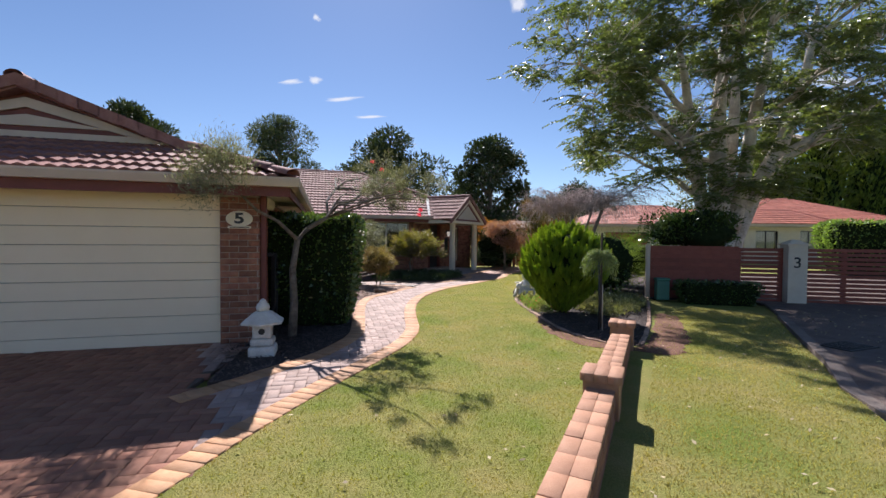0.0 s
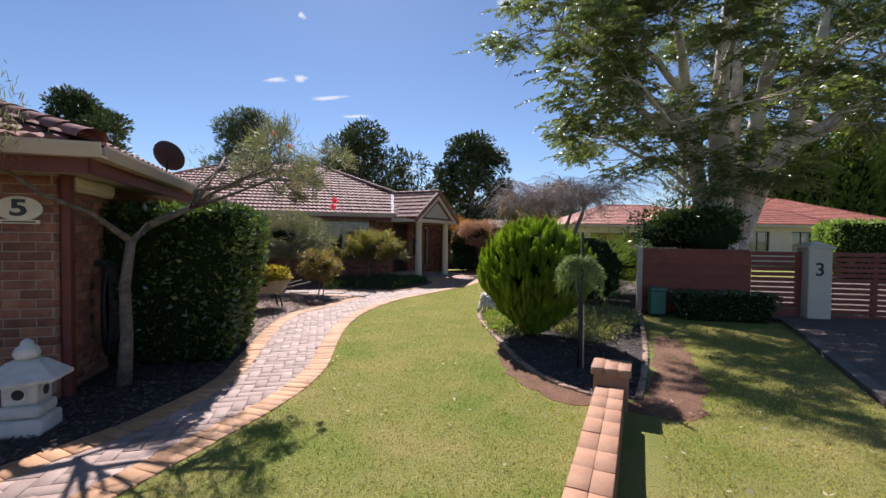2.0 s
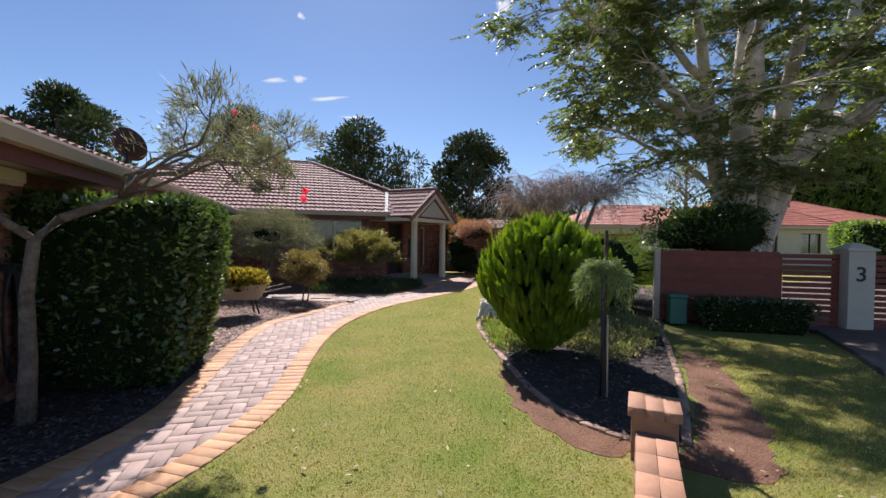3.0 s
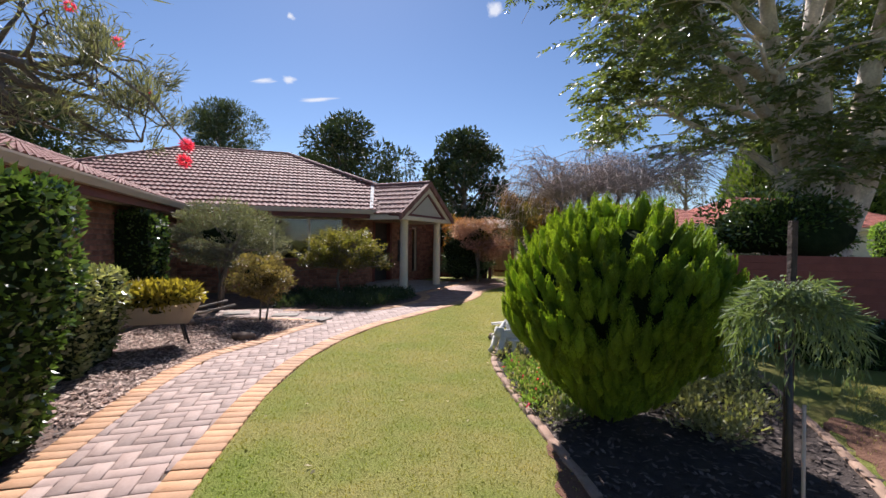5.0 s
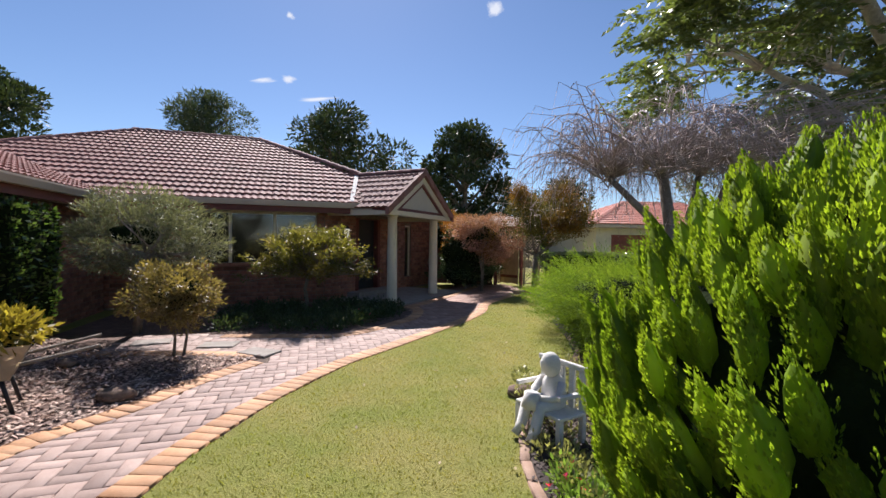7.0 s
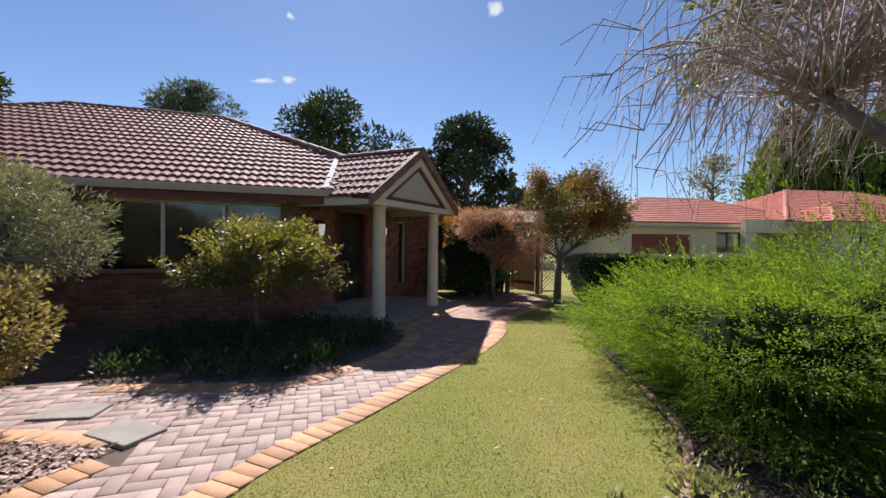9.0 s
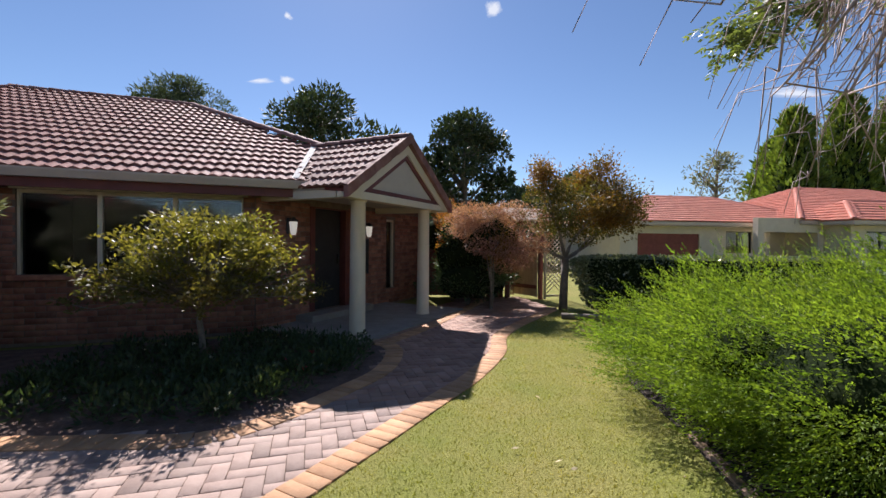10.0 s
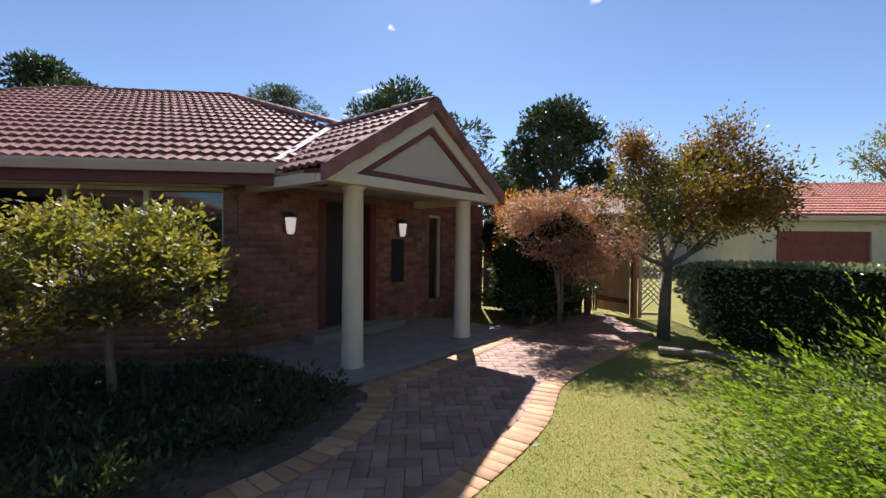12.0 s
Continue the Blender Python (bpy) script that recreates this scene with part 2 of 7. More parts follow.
def part(name, data, mat, parent=None, label="", m=None):
    ob = new(name, as_mesh(name, data, mat))
    if parent:
        ob.parent = parent
    if m is not None:
        ob.matrix_basis = m
    return tagged(ob, label)


def thing(name, label, category, m=None, group="", kind=""):
    ob = new(name)
    ob.empty_display_size = 0.2
    if m is not None:
        ob.matrix_basis = m
    return tagged(ob, label, category, group, kind)


def structure(name, data, mat, label):
    return tagged(new(name, as_mesh(name, data, mat)), label, name.split("_")[0], kind="structure")


def quads(verts, faces, smooth=False):
    """A mesh from arrays: N x 3 places and M x k corners."""
    verts, faces = np.asarray(verts, dtype=np.float32), np.asarray(faces, dtype=np.int32)
    me = bpy.data.meshes.new("mesh")
    k = faces.shape[1]
    me.vertices.add(len(verts))
    me.vertices.foreach_set("co", verts.ravel())
    me.loops.add(faces.size)
    me.loops.foreach_set("vertex_index", faces.ravel())
    me.polygons.add(len(faces))
    me.polygons.foreach_set("loop_start", np.arange(0, faces.size, k, dtype=np.int32))
    me.update(calc_edges=True)
    me.validate()
    if smooth:
        me.polygons.foreach_set("use_smooth", [True] * len(me.polygons))
    return me


def block(bm, x0, x1, y0, y1, z0, z1, m=None, bevel=0.0):
    made = bmesh.ops.create_cube(bm, size=1)["verts"]
    for v in made:
        v.co = Vector((x0 + (v.co.x + 0.5) * (x1 - x0), y0 + (v.co.y + 0.5) * (y1 - y0), z0 + (v.co.z + 0.5) * (z1 - z0)))
    if bevel:
        edges = list({e for v in made for e in v.link_edges})
        made = [v for v in bmesh.ops.bevel(bm, geom=edges, offset=bevel, segments=2, affect="EDGES", profile=0.5)["verts"]]
    if m is not None:
        bmesh.ops.transform(bm, matrix=m, verts=list(set(made)))
    return bm


def boxed(x0, x1, y0, y1, z0, z1, m=None, bevel=0.0):
    return block(bmesh.new(), x0, x1, y0, y1, z0, z1, m, bevel)


def prism(points, z0, z1):
    """A flat plate of that outline (x, y) between two heights."""
    bm = bmesh.new()
    low, high = [bm.verts.new((x, y, z0)) for x, y in points], [bm.verts.new((x, y, z1)) for x, y in points]
    bm.faces.new(high)
    bm.faces.new(low[::-1])
    for i in range(len(points)):
        j = (i + 1) % len(points)
        bm.faces.new((low[i], low[j], high[j], high[i]))
    bmesh.ops.recalc_face_normals(bm, faces=bm.faces)
    return bm


def slab(points, thick):
    """A plate with those 3D corners in one plane, and thickness downwards."""
    bm = bmesh.new()
    high, low = [bm.verts.new(p) for p in points], [bm.verts.new(Vector(p) - Vector((0, 0, thick))) for p in points]
    bm.faces.new(high)
    bm.faces.new(low[::-1])
    for i in range(len(points)):
        j = (i + 1) % len(points)
        bm.faces.new((low[i], low[j], high[j], high[i]))
    bmesh.ops.recalc_face_normals(bm, faces=bm.faces)
    return bm


def tube(bm, pts, radii, sides=7):
    """A tapering tube through those places."""
    rings = []
    for i, p in enumerate(pts):
        d = (Vector(pts[min(i + 1, len(pts) - 1)]) - Vector(pts[max(i - 1, 0)])).normalized()
        a = d.orthogonal().normalized() if abs(d.z) > 0.9 else d.cross(Vector((0, 0, 1))).normalized()
        b = d.cross(a)
        rings.append([bm.verts.new(Vector(p) + radii[i] * (math.cos(t) * a + math.sin(t) * b)) for t in (2 * math.pi * k / sides for k in range(sides))])
    for r, q in zip(rings, rings[1:]):
        for k in range(sides):
            bm.faces.new((r[k], r[(k + 1) % sides], q[(k + 1) % sides], q[k]))
    bm.faces.new(rings[0][::-1])
    bm.faces.new(rings[-1])
    for f in bm.faces:
        f.smooth = True
    return bm


def lathe(profile, sides=20, square=False):
    """A turned body; profile: radius and height from the base up."""
    bm = bmesh.new()
    rings = []
    for r, z in profile:
        rings.append([bm.verts.new((r * math.cos(t), r * math.sin(t), z)) for t in (2 * math.pi * (k + 0.5) / sides for k in range(sides))])
    for a, b in zip(rings, rings[1:]):
        for k in range(sides):
            f = bm.faces.new((a[k], a[(k + 1) % sides], b[(k + 1) % sides], b[k]))
            f.smooth = not square
    bm.faces.new(rings[0][::-1])
    bm.faces.new(rings[-1])
    return bm


def lump(radius, seed, rough=0.15, squash=(1, 1, 1), sub=3, freq=1.6):
    """An uneven rounded body."""
    bm = bmesh.new()
    bmesh.ops.create_icosphere(bm, subdivisions=sub, radius=1)
    for v in bm.verts:
        k = 1 + rough * noise.noise(v.co * freq + Vector((seed * 7.1, seed * 3.3, 0))) + rough * 0.5 * noise.noise(v.co * freq * 3 + Vector((seed, 0, 9)))
        v.co = Vector((v.co.x * squash[0], v.co.y * squash[1], v.co.z * squash[2])) * radius * k
    for f in bm.faces:
        f.smooth = True
    return bm


def unit(a):
    return a / np.maximum(np.linalg.norm(a, axis=1, keepdims=True), 1e-6)


def leaves(points, dirs, length, width, rng, spread=0.6, fold=0.15, flat=False):
    """Leaf blades, one at each place: pointed, folded along the rib; spread scatters their directions."""
    n = len(points)
    d = unit(dirs + rng.normal(0, spread, (n, 3)))
    side = unit(np.cross(d, rng.normal(0, 0.22, (n, 3)) + np.array([0, 0, 1.0]) if flat else rng.normal(0, 1, (n, 3))))
    up = np.cross(side, d)
    ln = length * rng.uniform(0.6, 1.3, (n, 1))
    w = width * rng.uniform(0.7, 1.2, (n, 1))
    base, tip = points, points + d * ln
    mid = points + d * ln * 0.45
    v = np.stack([base, mid + side * w / 2 + up * w * fold, tip, mid - side * w / 2 + up * w * fold], axis=1).reshape(-1, 3)
    return quads(v, np.arange(4 * n).reshape(n, 4))


def joined(*pairs):
    """Several leaf meshes as arrays into one."""
    vs, fs, k = [], [], 0
    for me in pairs:
        v = np.empty(len(me.vertices) * 3, dtype=np.float32)
        me.vertices.foreach_get("co", v)
        f = np.empty(len(me.loops), dtype=np.int32)
        me.loops.foreach_get("vertex_index", f)
        vs.append(v.reshape(-1, 3)), fs.append(f.reshape(-1, 4) + k)
        k += len(me.vertices)
    return quads(np.concatenate(vs), np.concatenate(fs))


def blob_points(n, centre, radii, rng, shell=0.55, lumps=6, lump_size=0.3):
    """Places in an uneven crown: mostly near its outside, gathered in clumps; and the outward directions."""
    d = unit(rng.normal(0, 1, (n, 3)))
    heads = unit(rng.normal(0, 1, (lumps * 8, 3)))
    near = (d @ heads.T).max(axis=1, keepdims=True)
    r = shell + (1 - shell) * rng.uniform(0, 1, (n, 1)) ** 0.6
    r = r * (1 - lump_size + lump_size * np.clip((near - 0.75) / 0.25, 0, 1) * 1.3)
    p = d * r * np.array(radii)
    return p + np.array(centre), unit(d / np.array(radii))


def branching(bm, rng, p, d, length, r, depth, tips, bend=0.25, fork=(2, 3), spread=0.6, lift=0.1, shrink=0.72, seg=4, sides=6):
    """A limb that bends, tapers and forks; gathers where its twigs end."""
    pts, radii = [p.copy()], [r]
    q, e = p.copy(), d.normalized()
    for i in range(seg):
        e = (e + Vector(rng.normal(0, bend, 3)) * 0.5 + Vector((0, 0, lift * 0.4))).normalized()
        q = q + e * (length / seg)
        pts.append(q.copy()), radii.append(r * (1 - 0.4 * (i + 1) / seg))
    tube(bm, pts, radii, sides)
    if depth == 0:
        tips.append((q.copy(), e.copy()))
        tips.append((pts[seg // 2].copy(), e.copy()))
        return
    for k in range(rng.integers(fork[0], fork[1] + 1)):
        f = (e + Vector(rng.normal(0, spread, 3)) + Vector((0, 0, lift))).normalized()
        branching(bm, rng, q, f, length * shrink * rng.uniform(0.8, 1.2), r * 0.6 * rng.uniform(0.75, 1.05), depth - 1, tips, bend, fork, spread, lift, shrink, max(seg - 1, 2), max(sides - 1, 4))


def smooth_line(pts, step):
    """Even steps along a soft curve through those places."""
    p = np.array(pts, dtype=float)
    out = []
    for i in range(len(p) - 1):
        a, b, c, e = p[max(i - 1, 0)], p[i], p[i + 1], p[min(i + 2, len(p) - 1)]
        for t in np.linspace(0, 1, 24, endpoint=False):
            out.append(0.5 * (2 * b + (c - a) * t + (2 * a - 5 * b + 4 * c - e) * t * t + (3 * b - a - 3 * c + e) * t ** 3))
    out.append(p[-1])
    out = np.array(out)
    s = np.concatenate([[0], np.cumsum(np.linalg.norm(np.diff(out, axis=0), axis=1))])
    g = np.arange(0, s[-1], step)
    return np.stack([np.interp(g, s, out[:, k]) for k in range(2)], axis=1)


def inside(poly, x, y):
    """Which of the places lie in the outline."""
    x, y = np.asarray(x), np.asarray(y)
    hit = np.zeros(x.shape, dtype=bool)
    for (x0, y0), (x1, y1) in zip(poly, np.roll(np.array(poly), -1, axis=0)):
        cross = ((y0 > y) != (y1 > y)) & (x < (x1 - x0) * (y - y0) / (y1 - y0 + 1e-12) + x0)
        hit ^= cross
    return hit


def merged(mesh_v, mesh_f, mats, smooth=False):
    """One mesh out of a piece repeated at many poses (4 x 4 arrays)."""
    v, f = np.array(mesh_v), np.array(mesh_f)
    vs = [v @ np.array(m)[:3, :3].T + np.array(m)[:3, 3] for m in mats]
    fs = [f + k * len(v) for k in range(len(mats))]
    return quads(np.concatenate(vs), np.concatenate(fs), smooth)


def piece(l, w, h, chamfer=0.006):
    """A paver or brick as places and quads: l by w, h high, with worn upper edges, its top at 0."""
    a, b, c = l / 2, w / 2, chamfer
    v = [(-a, -b, -h), (a, -b, -h), (a, b, -h), (-a, b, -h), (-a, -b, -c), (a, -b, -c), (a, b, -c), (-a, b, -c),
         (-a + c, -b + c, 0), (a - c, -b + c, 0), (a - c, b - c, 0), (-a + c, b - c, 0)]
    f = [(0, 1, 5, 4), (1, 2, 6, 5), (2, 3, 7, 6), (3, 0, 4, 7), (4, 5, 9, 8), (5, 6, 10, 9), (6, 7, 11, 10), (7, 4, 8, 11), (8, 9, 10, 11)]
    return v, f

# ---- ground ----
PATH_R = [(-1.75, 2.0), (-1.48, 3.04), (-1.19, 3.99), (-0.86, 4.87), (-0.5, 5.93), (-0.38, 6.9), (-0.5, 8.1), (-0.58, 9.2), (-0.52, 10.4), (-0.27, 11.5),
          (0.2, 12.65), (0.75, 13.5), (1.5, 14.7), (2.05, 15.6), (2.5, 16.6), (2.72, 17.55), (3.1, 18.3), (3.85, 19.4), (4.45, 20.3)]
PATH_L = [(-2.5, 3.95), (-2.2, 4.4), (-1.9, 4.95), (-1.62, 5.55), (-1.45, 6.5), (-1.6, 7.5), (-1.8, 8.6), (-1.95, 9.7), (-1.9, 10.65), (-1.6, 11.3), (-1.35, 12.1), (-0.95, 12.95)]
HOUSE_BED = [(-1.9, 14.3), (-0.9, 14.3), (-0.3, 14.32), (0.1, 14.64), (0.5, 15.25), (0.78, 15.75), (0.9, 16.25), (0.9, 16.8), (0.72, 17.25)]
BED_EDGE = [(2.45, 6.02), (2.15, 6.35), (1.93, 7.0), (1.85, 7.74), (1.78, 8.7), (1.74, 9.5), (1.76, 10.4), (2.05, 11.4), (2.6, 12.2), (3.15, 13.1), (3.4, 14.2), (3.6, 15.5), (4.1, 16.5), (4.8, 17.5), (5.6, 18.4)]
BED_RIGHT = [(2.85, 5.98), (3.3, 6.75), (3.95, 8.0), (4.7, 9.6), (5.3, 10.9)]
right_line, left_line = smooth_line(PATH_R, 0.05), smooth_line(PATH_L, 0.05)
paved = [(-11, -6), (-2.6, -6), (-2.3, 0.0), *PATH_R, (4.0, 22.6), (2.6, 22.6), (1.7, 20.4), (0.4, 17.3), *HOUSE_BED[::-1], (-3.2, 14.2), (-3.2, 13.0), *PATH_L[::-1], (-2.6, 5.6), (-3.0, 6.1), (-11, 3.8)]
lawn_area = [(-2.3, -6), (3.6, -6), (3.6, 3.3), (4.1, 4.3), (5.3, 6.3), (6.5, 8.3), (5.6, 9.6), (4.0, 8.2), (3.3, 6.75), (2.85, 5.98), *BED_EDGE, (5.6, 19.2), (4.6, 19.4), *PATH_R[::-1]]

ground = structure("ground", prism([(-600, -600), (600, -600), (600, 600), (-600, 600)], -0.5, -0.055), LAWN, "dry mown lawn and soil of the garden")
structure("path_bed", prism(paved, -0.052, -0.012), JOINT, "sand bed under the pavers")
lawn = structure("lawn", prism(lawn_area, -0.053, -0.004), LAWN, "short mown yellow-green lawn")
structure("garden_bed_left", prism([(-2.75, 6.0), (-2.42, 4.35), *PATH_L[1:], (-0.95, 12.95), (-3.2, 13.0), (-3.2, 14.2), (-1.9, 14.32), *HOUSE_BED[1:], (0.2, 18.0), (-5.0, 16.6)], -0.05, -0.006), REDMULCH, "bark mulch garden bed beside the path")
structure("garden_bed_front", prism([(-2.72, 5.95), (-2.40, 4.40), *PATH_L[1:6], (-1.72, 7.9), (-3.3, 8.3)], -0.05, -0.002), MULCH, "dark mulch bed under the hedge")
structure("garden_bed_right", prism([*BED_EDGE, (8.0, 19.4), (8.0, 11.0), *BED_RIGHT[::-1]], -0.05, -0.001), MULCH, "dark mulch garden bed edged with bricks")


def ragged(points, step=0.05, jitter=0.035, seed=5):
    """A soft outline with small uneven bites."""
    q = smooth_line(points, step)
    return [(x + jitter * noise.noise(Vector((x * 6, y * 6, seed))) * 2, y + jitter * noise.noise(Vector((x * 6, y * 6, seed + 9))) * 2) for x, y in q]


SOIL_A = ragged([(2.55, 5.8), (2.72, 5.6), (2.95, 5.5), (3.2, 5.62), (3.4, 5.95), (3.62, 6.2), (3.85, 6.6), (4.05, 7.1), (4.35, 7.7), (4.55, 8.3), (4.35, 8.55), (3.8, 7.6), (3.3, 6.65), (2.9, 6.0)])
SOIL_B = ragged([(2.45, 5.95), (2.1, 5.85), (1.85, 6.25), (1.7, 6.8), (1.72, 7.5), (1.8, 8.2), (1.9, 7.7), (1.98, 7.0), (2.2, 6.4)], seed=8)
for outline in (SOIL_A, SOIL_B):
    structure("bare_soil", prism(outline, -0.05, 0.0), SOIL, "bare reddish soil beside the bed edging")
structure("driveway", prism([(3.6, -6), (3.85, 3.64), (4.09, 4.26), (4.84, 5.26), (5.44, 6.29), (6.7, 8.4), (7.6, 10.0), (6.8, 16.0), (24, 22), (24, 8), (13.5, -6)], -0.05, 0.006), ASPHALT, "worn grey-brown driveway of the neighbouring house")
structure("kerb", prism([(3.55, -6), (3.8, 3.62), (4.05, 4.28), (4.79, 5.3), (5.39, 6.33), (6.66, 8.43), (6.78, 8.37), (5.51, 6.25), (4.91, 5.22), (4.17, 4.2), (3.93, 3.6), (3.68, -6)], -0.05, 0.02), WORNEDGE, "narrow dirty concrete edge strip along the driveway")

# ---- grass blades ----
def blades(name, area, n, x0, x1, y0, y1, mat, tall, seed, label, avoid=()):
    rng = np.random.default_rng(seed)
    x, y = rng.uniform(x0, x1, n), rng.uniform(y0, y1, n)
    keep = inside(area, x, y)
    for a in avoid:
        keep &= ~inside(a, x, y)
    x, y = x[keep], y[keep]
    k = len(x)
    h = tall * rng.uniform(0.5, 1.2, k)
    t, lean = rng.uniform(0, 2 * np.pi, k), rng.uniform(0.2, 1.1, k)
    w = 0.0035 + 0.0025 * rng.uniform(0, 1, k)
    dx, dy = np.cos(t), np.sin(t)
    z = np.full(k, -0.006)
    v = np.stack([np.stack([x - dy * w, y + dx * w, z], 1), np.stack([x + dy * w, y - dx * w, z], 1), np.stack([x + dx * lean * h, y + dy * lean * h, z + h], 1)], 1).reshape(-1, 3)
    return tagged(new(name, as_mesh(name, quads(v, np.arange(3 * k).reshape(k, 3)), mat)), label, "grass", kind="stuff")


wall_strip = [(0.0, 1.0), (0.3, 0.85), (2.85, 5.95), (2.5, 6.15)]
left_lawn = [*PATH_R, (4.6, 19.4), (5.6, 19.2), *BED_EDGE[::-1], (2.45, 5.9), (0.2, 1.2), (0, 0), (-2, 0)]
right_lawn = [(0.3, 1.0), (3.6, 0), (3.6, 3.3), (4.1, 4.3), (5.3, 6.3), (6.5, 8.3), (5.6, 9.6), (4.6, 8.6), (3.5, 6.7), (2.85, 5.75), (2.5, 5.0)]
blades("grass", left_lawn, 270000, -1.8, 5.6, 1.6, 19.4, GRASS, 0.017, 3, "short mown yellow-green grass", [SOIL_B])
blades("grass", SOIL_B, 2500, 1.5, 2.6, 5.6, 8.4, GRASS, 0.02, 5, "sparse grass creeping over bare soil")
blades("grass", SOIL_A, 2600, 2.4, 4.7, 5.1, 8.7, VERGE, 0.025, 6, "sparse dry grass creeping over bare soil")
blades("grass", right_lawn, 130000, 0.4, 6.5, 1.5, 9.6, VERGE, 0.02, 4, "dry pale verge grass", [wall_strip, SOIL_A])

# ---- the neighbour's ground details ----
grate = thing("drain_grate", "dark iron drain grate in the driveway", "drain", pose(5.75, 6.0, 0.008, 0, 0, 20))
part("frame", boxed(-0.33, 0.33, -0.2, 0.2, 0, 0.012), BLACK, grate)
for k in range(9):
    part("bar", boxed(-0.28 + 0.065 * k, -0.25 + 0.065 * k, -0.17, 0.17, 0.012, 0.022), BLACK, grate)

# ---- the house: s along its front eave, d into it ----
HOUSE = pose(-0.28, 17.82, 0, 0, 0, 15.5)
house = thing("house", "low brick house with dark red tiled hip roof and columned porch", "house", HOUSE)
EAVE, PITCH = 2.37, 0.473
GE, GP = 2.27, 0.375                                  # the garage wing's eave and slope
TILE_W, TILE_L = 0.30, 0.32


def tile_piece():
    """One wavy concrete tile: its lower edge lifted, with a thick lip."""
    n, v, f = 8, [], []
    for y, lift in ((0.0, 0.046), (TILE_L + 0.04, 0.004)):
        for i in range(n + 1):
            u = i / n
            v.append(((u - 0.5) * (TILE_W + 0.004), y, lift + 0.030 * (0.5 - 0.5 * math.cos(4 * math.pi * u)) ** 0.8))
    for i in range(n + 1):
        v.append(v[i])
    for i in range(n + 1):
        v.append((v[i][0], 0.004, v[i][2] - 0.04))
    k = 2 * n + 2
    for i in range(n):
        f.append((i, i + 1, n + 2 + i, n + 1 + i))
        f.append((k + n + 1 + i, k + n + 2 + i, k + i + 1, k + i))
    return v, f


TILE_V, TILE_F = tile_piece()
tile_mesh = quads(TILE_V, TILE_F)
tile_mesh.materials.append(TILE)
tile_mesh.polygons.foreach_set("use_smooth", [True] * len(tile_mesh.polygons))


def plane_poses(origin, along, up, poly, width=TILE_W, length=TILE_L):
    """Poses of the tiles that cover an outline (along, up the slope) of a roof plane."""
    along, up = Vector(along).normalized(), Vector(up).normalized()
    nrm = along.cross(up)
    base = Matrix((along, up, nrm)).transposed().to_4x4()
    pa = np.array(poly)
    out = []
    for j in range(int(pa[:, 1].max() / length) + 1):
        for i in range(int(pa[:, 0].min() / width) - 1, int(pa[:, 0].max() / width) + 2):
            a, b = i * width + width / 2, j * length - 0.05
            if inside(poly, np.array([a - 0.1, a + 0.1]), np.array([b + length * 0.5] * 2)).any():
                out.append(Matrix.Translation(Vector(origin) + along * a + up * b) @ base)
    return out


def cap_run(parent, p, q, mat, name="ridge_cap", r=0.115):
    """Half-round cap tiles along a ridge or hip."""
    p, q = Vector(p), Vector(q)
    n = max(int((q - p).length / 0.36), 1)
    d = (q - p) / n
    x = d.normalized()
    y = Vector((0, 0, 1)).cross(x).normalized()
    base = Matrix((x, y, x.cross(y))).transposed().to_4x4()
    v, f = [], []
    for i, (a, lift) in enumerate(((-0.02, 0.018), (d.length + 0.02, 0.0))):
        for k in range(9):
            t = math.pi * k / 8
            v.append((a, r * (1 + lift) * math.cos(t), r * 0.75 * math.sin(t) + lift))
    f = [(k, k + 1, 10 + k, 9 + k) for k in range(8)]
    me = quads(v, f)
    me.materials.append(mat)
    for i in range(n):
        ob = new(name, me)
        ob.parent, ob.matrix_basis = parent, Matrix.Translation(p + d * i) @ base


# main roof planes, in the house's own axes
cosm = math.cos(math.atan(PITCH))
RIDGE_D = 5.1
RZ = EAVE + RIDGE_D * PITCH
ridge_l, ridge_r = (-6.2, RIDGE_D, RZ), (-2.75, RIDGE_D, RZ)
PORCH = (1.47, 0.54)                                   # the gable's middle
PO, PT = Vector((0.7071, -0.7071, 0)), Vector((0.7071, 0.7071, 0))
P_RIDGE, P_EAVE, P_HALF = 3.30, 2.26, 1.68
p_front = Vector((*PORCH, 0)) + PO * 0.18
meet_d = (P_RIDGE - EAVE) / PITCH
meet = Vector((PORCH[0] - (meet_d - PORCH[1]), meet_d, P_RIDGE))
main_roof = part("roof", slab([(-11.3, -0.02, EAVE - 0.04), (-0.25, -0.02, EAVE - 0.04), (meet.x, meet.y, P_RIDGE - 0.06), (ridge_r[0], RIDGE_D, RZ - 0.05), (-6.2, RIDGE_D, RZ - 0.05)], 0.05), FASCIA, house, "dark red wavy concrete tiles")
part("roof_side", slab([(ridge_r[0], RIDGE_D, RZ - 0.05), (meet.x, meet.y, P_RIDGE - 0.06), (2.3, 3.4, EAVE + 0.35), (2.35, 10.2, EAVE)], 0.05), TILE_MESH, house)
part("roof_back", slab([(-6.2, RIDGE_D, RZ - 0.05), (ridge_r[0], RIDGE_D, RZ - 0.05), (2.35, 10.2, EAVE), (-11.3, 10.2, EAVE)], 0.05), TILE_MESH, house)
part("roof_end", slab([(-11.3, 0, EAVE - 0.04), (-6.2, RIDGE_D, RZ - 0.05), (-11.3, 10.2, EAVE)], 0.05), TILE_MESH, house)
main_poly = [(-11.3, 0), (-0.2, 0), (meet.x, meet.y / cosm), (-2.75, RIDGE_D / cosm), (-6.2, RIDGE_D / cosm)]
main_poses = plane_poses((0, 0, EAVE), (1, 0, 0), (0, 1, PITCH), main_poly)
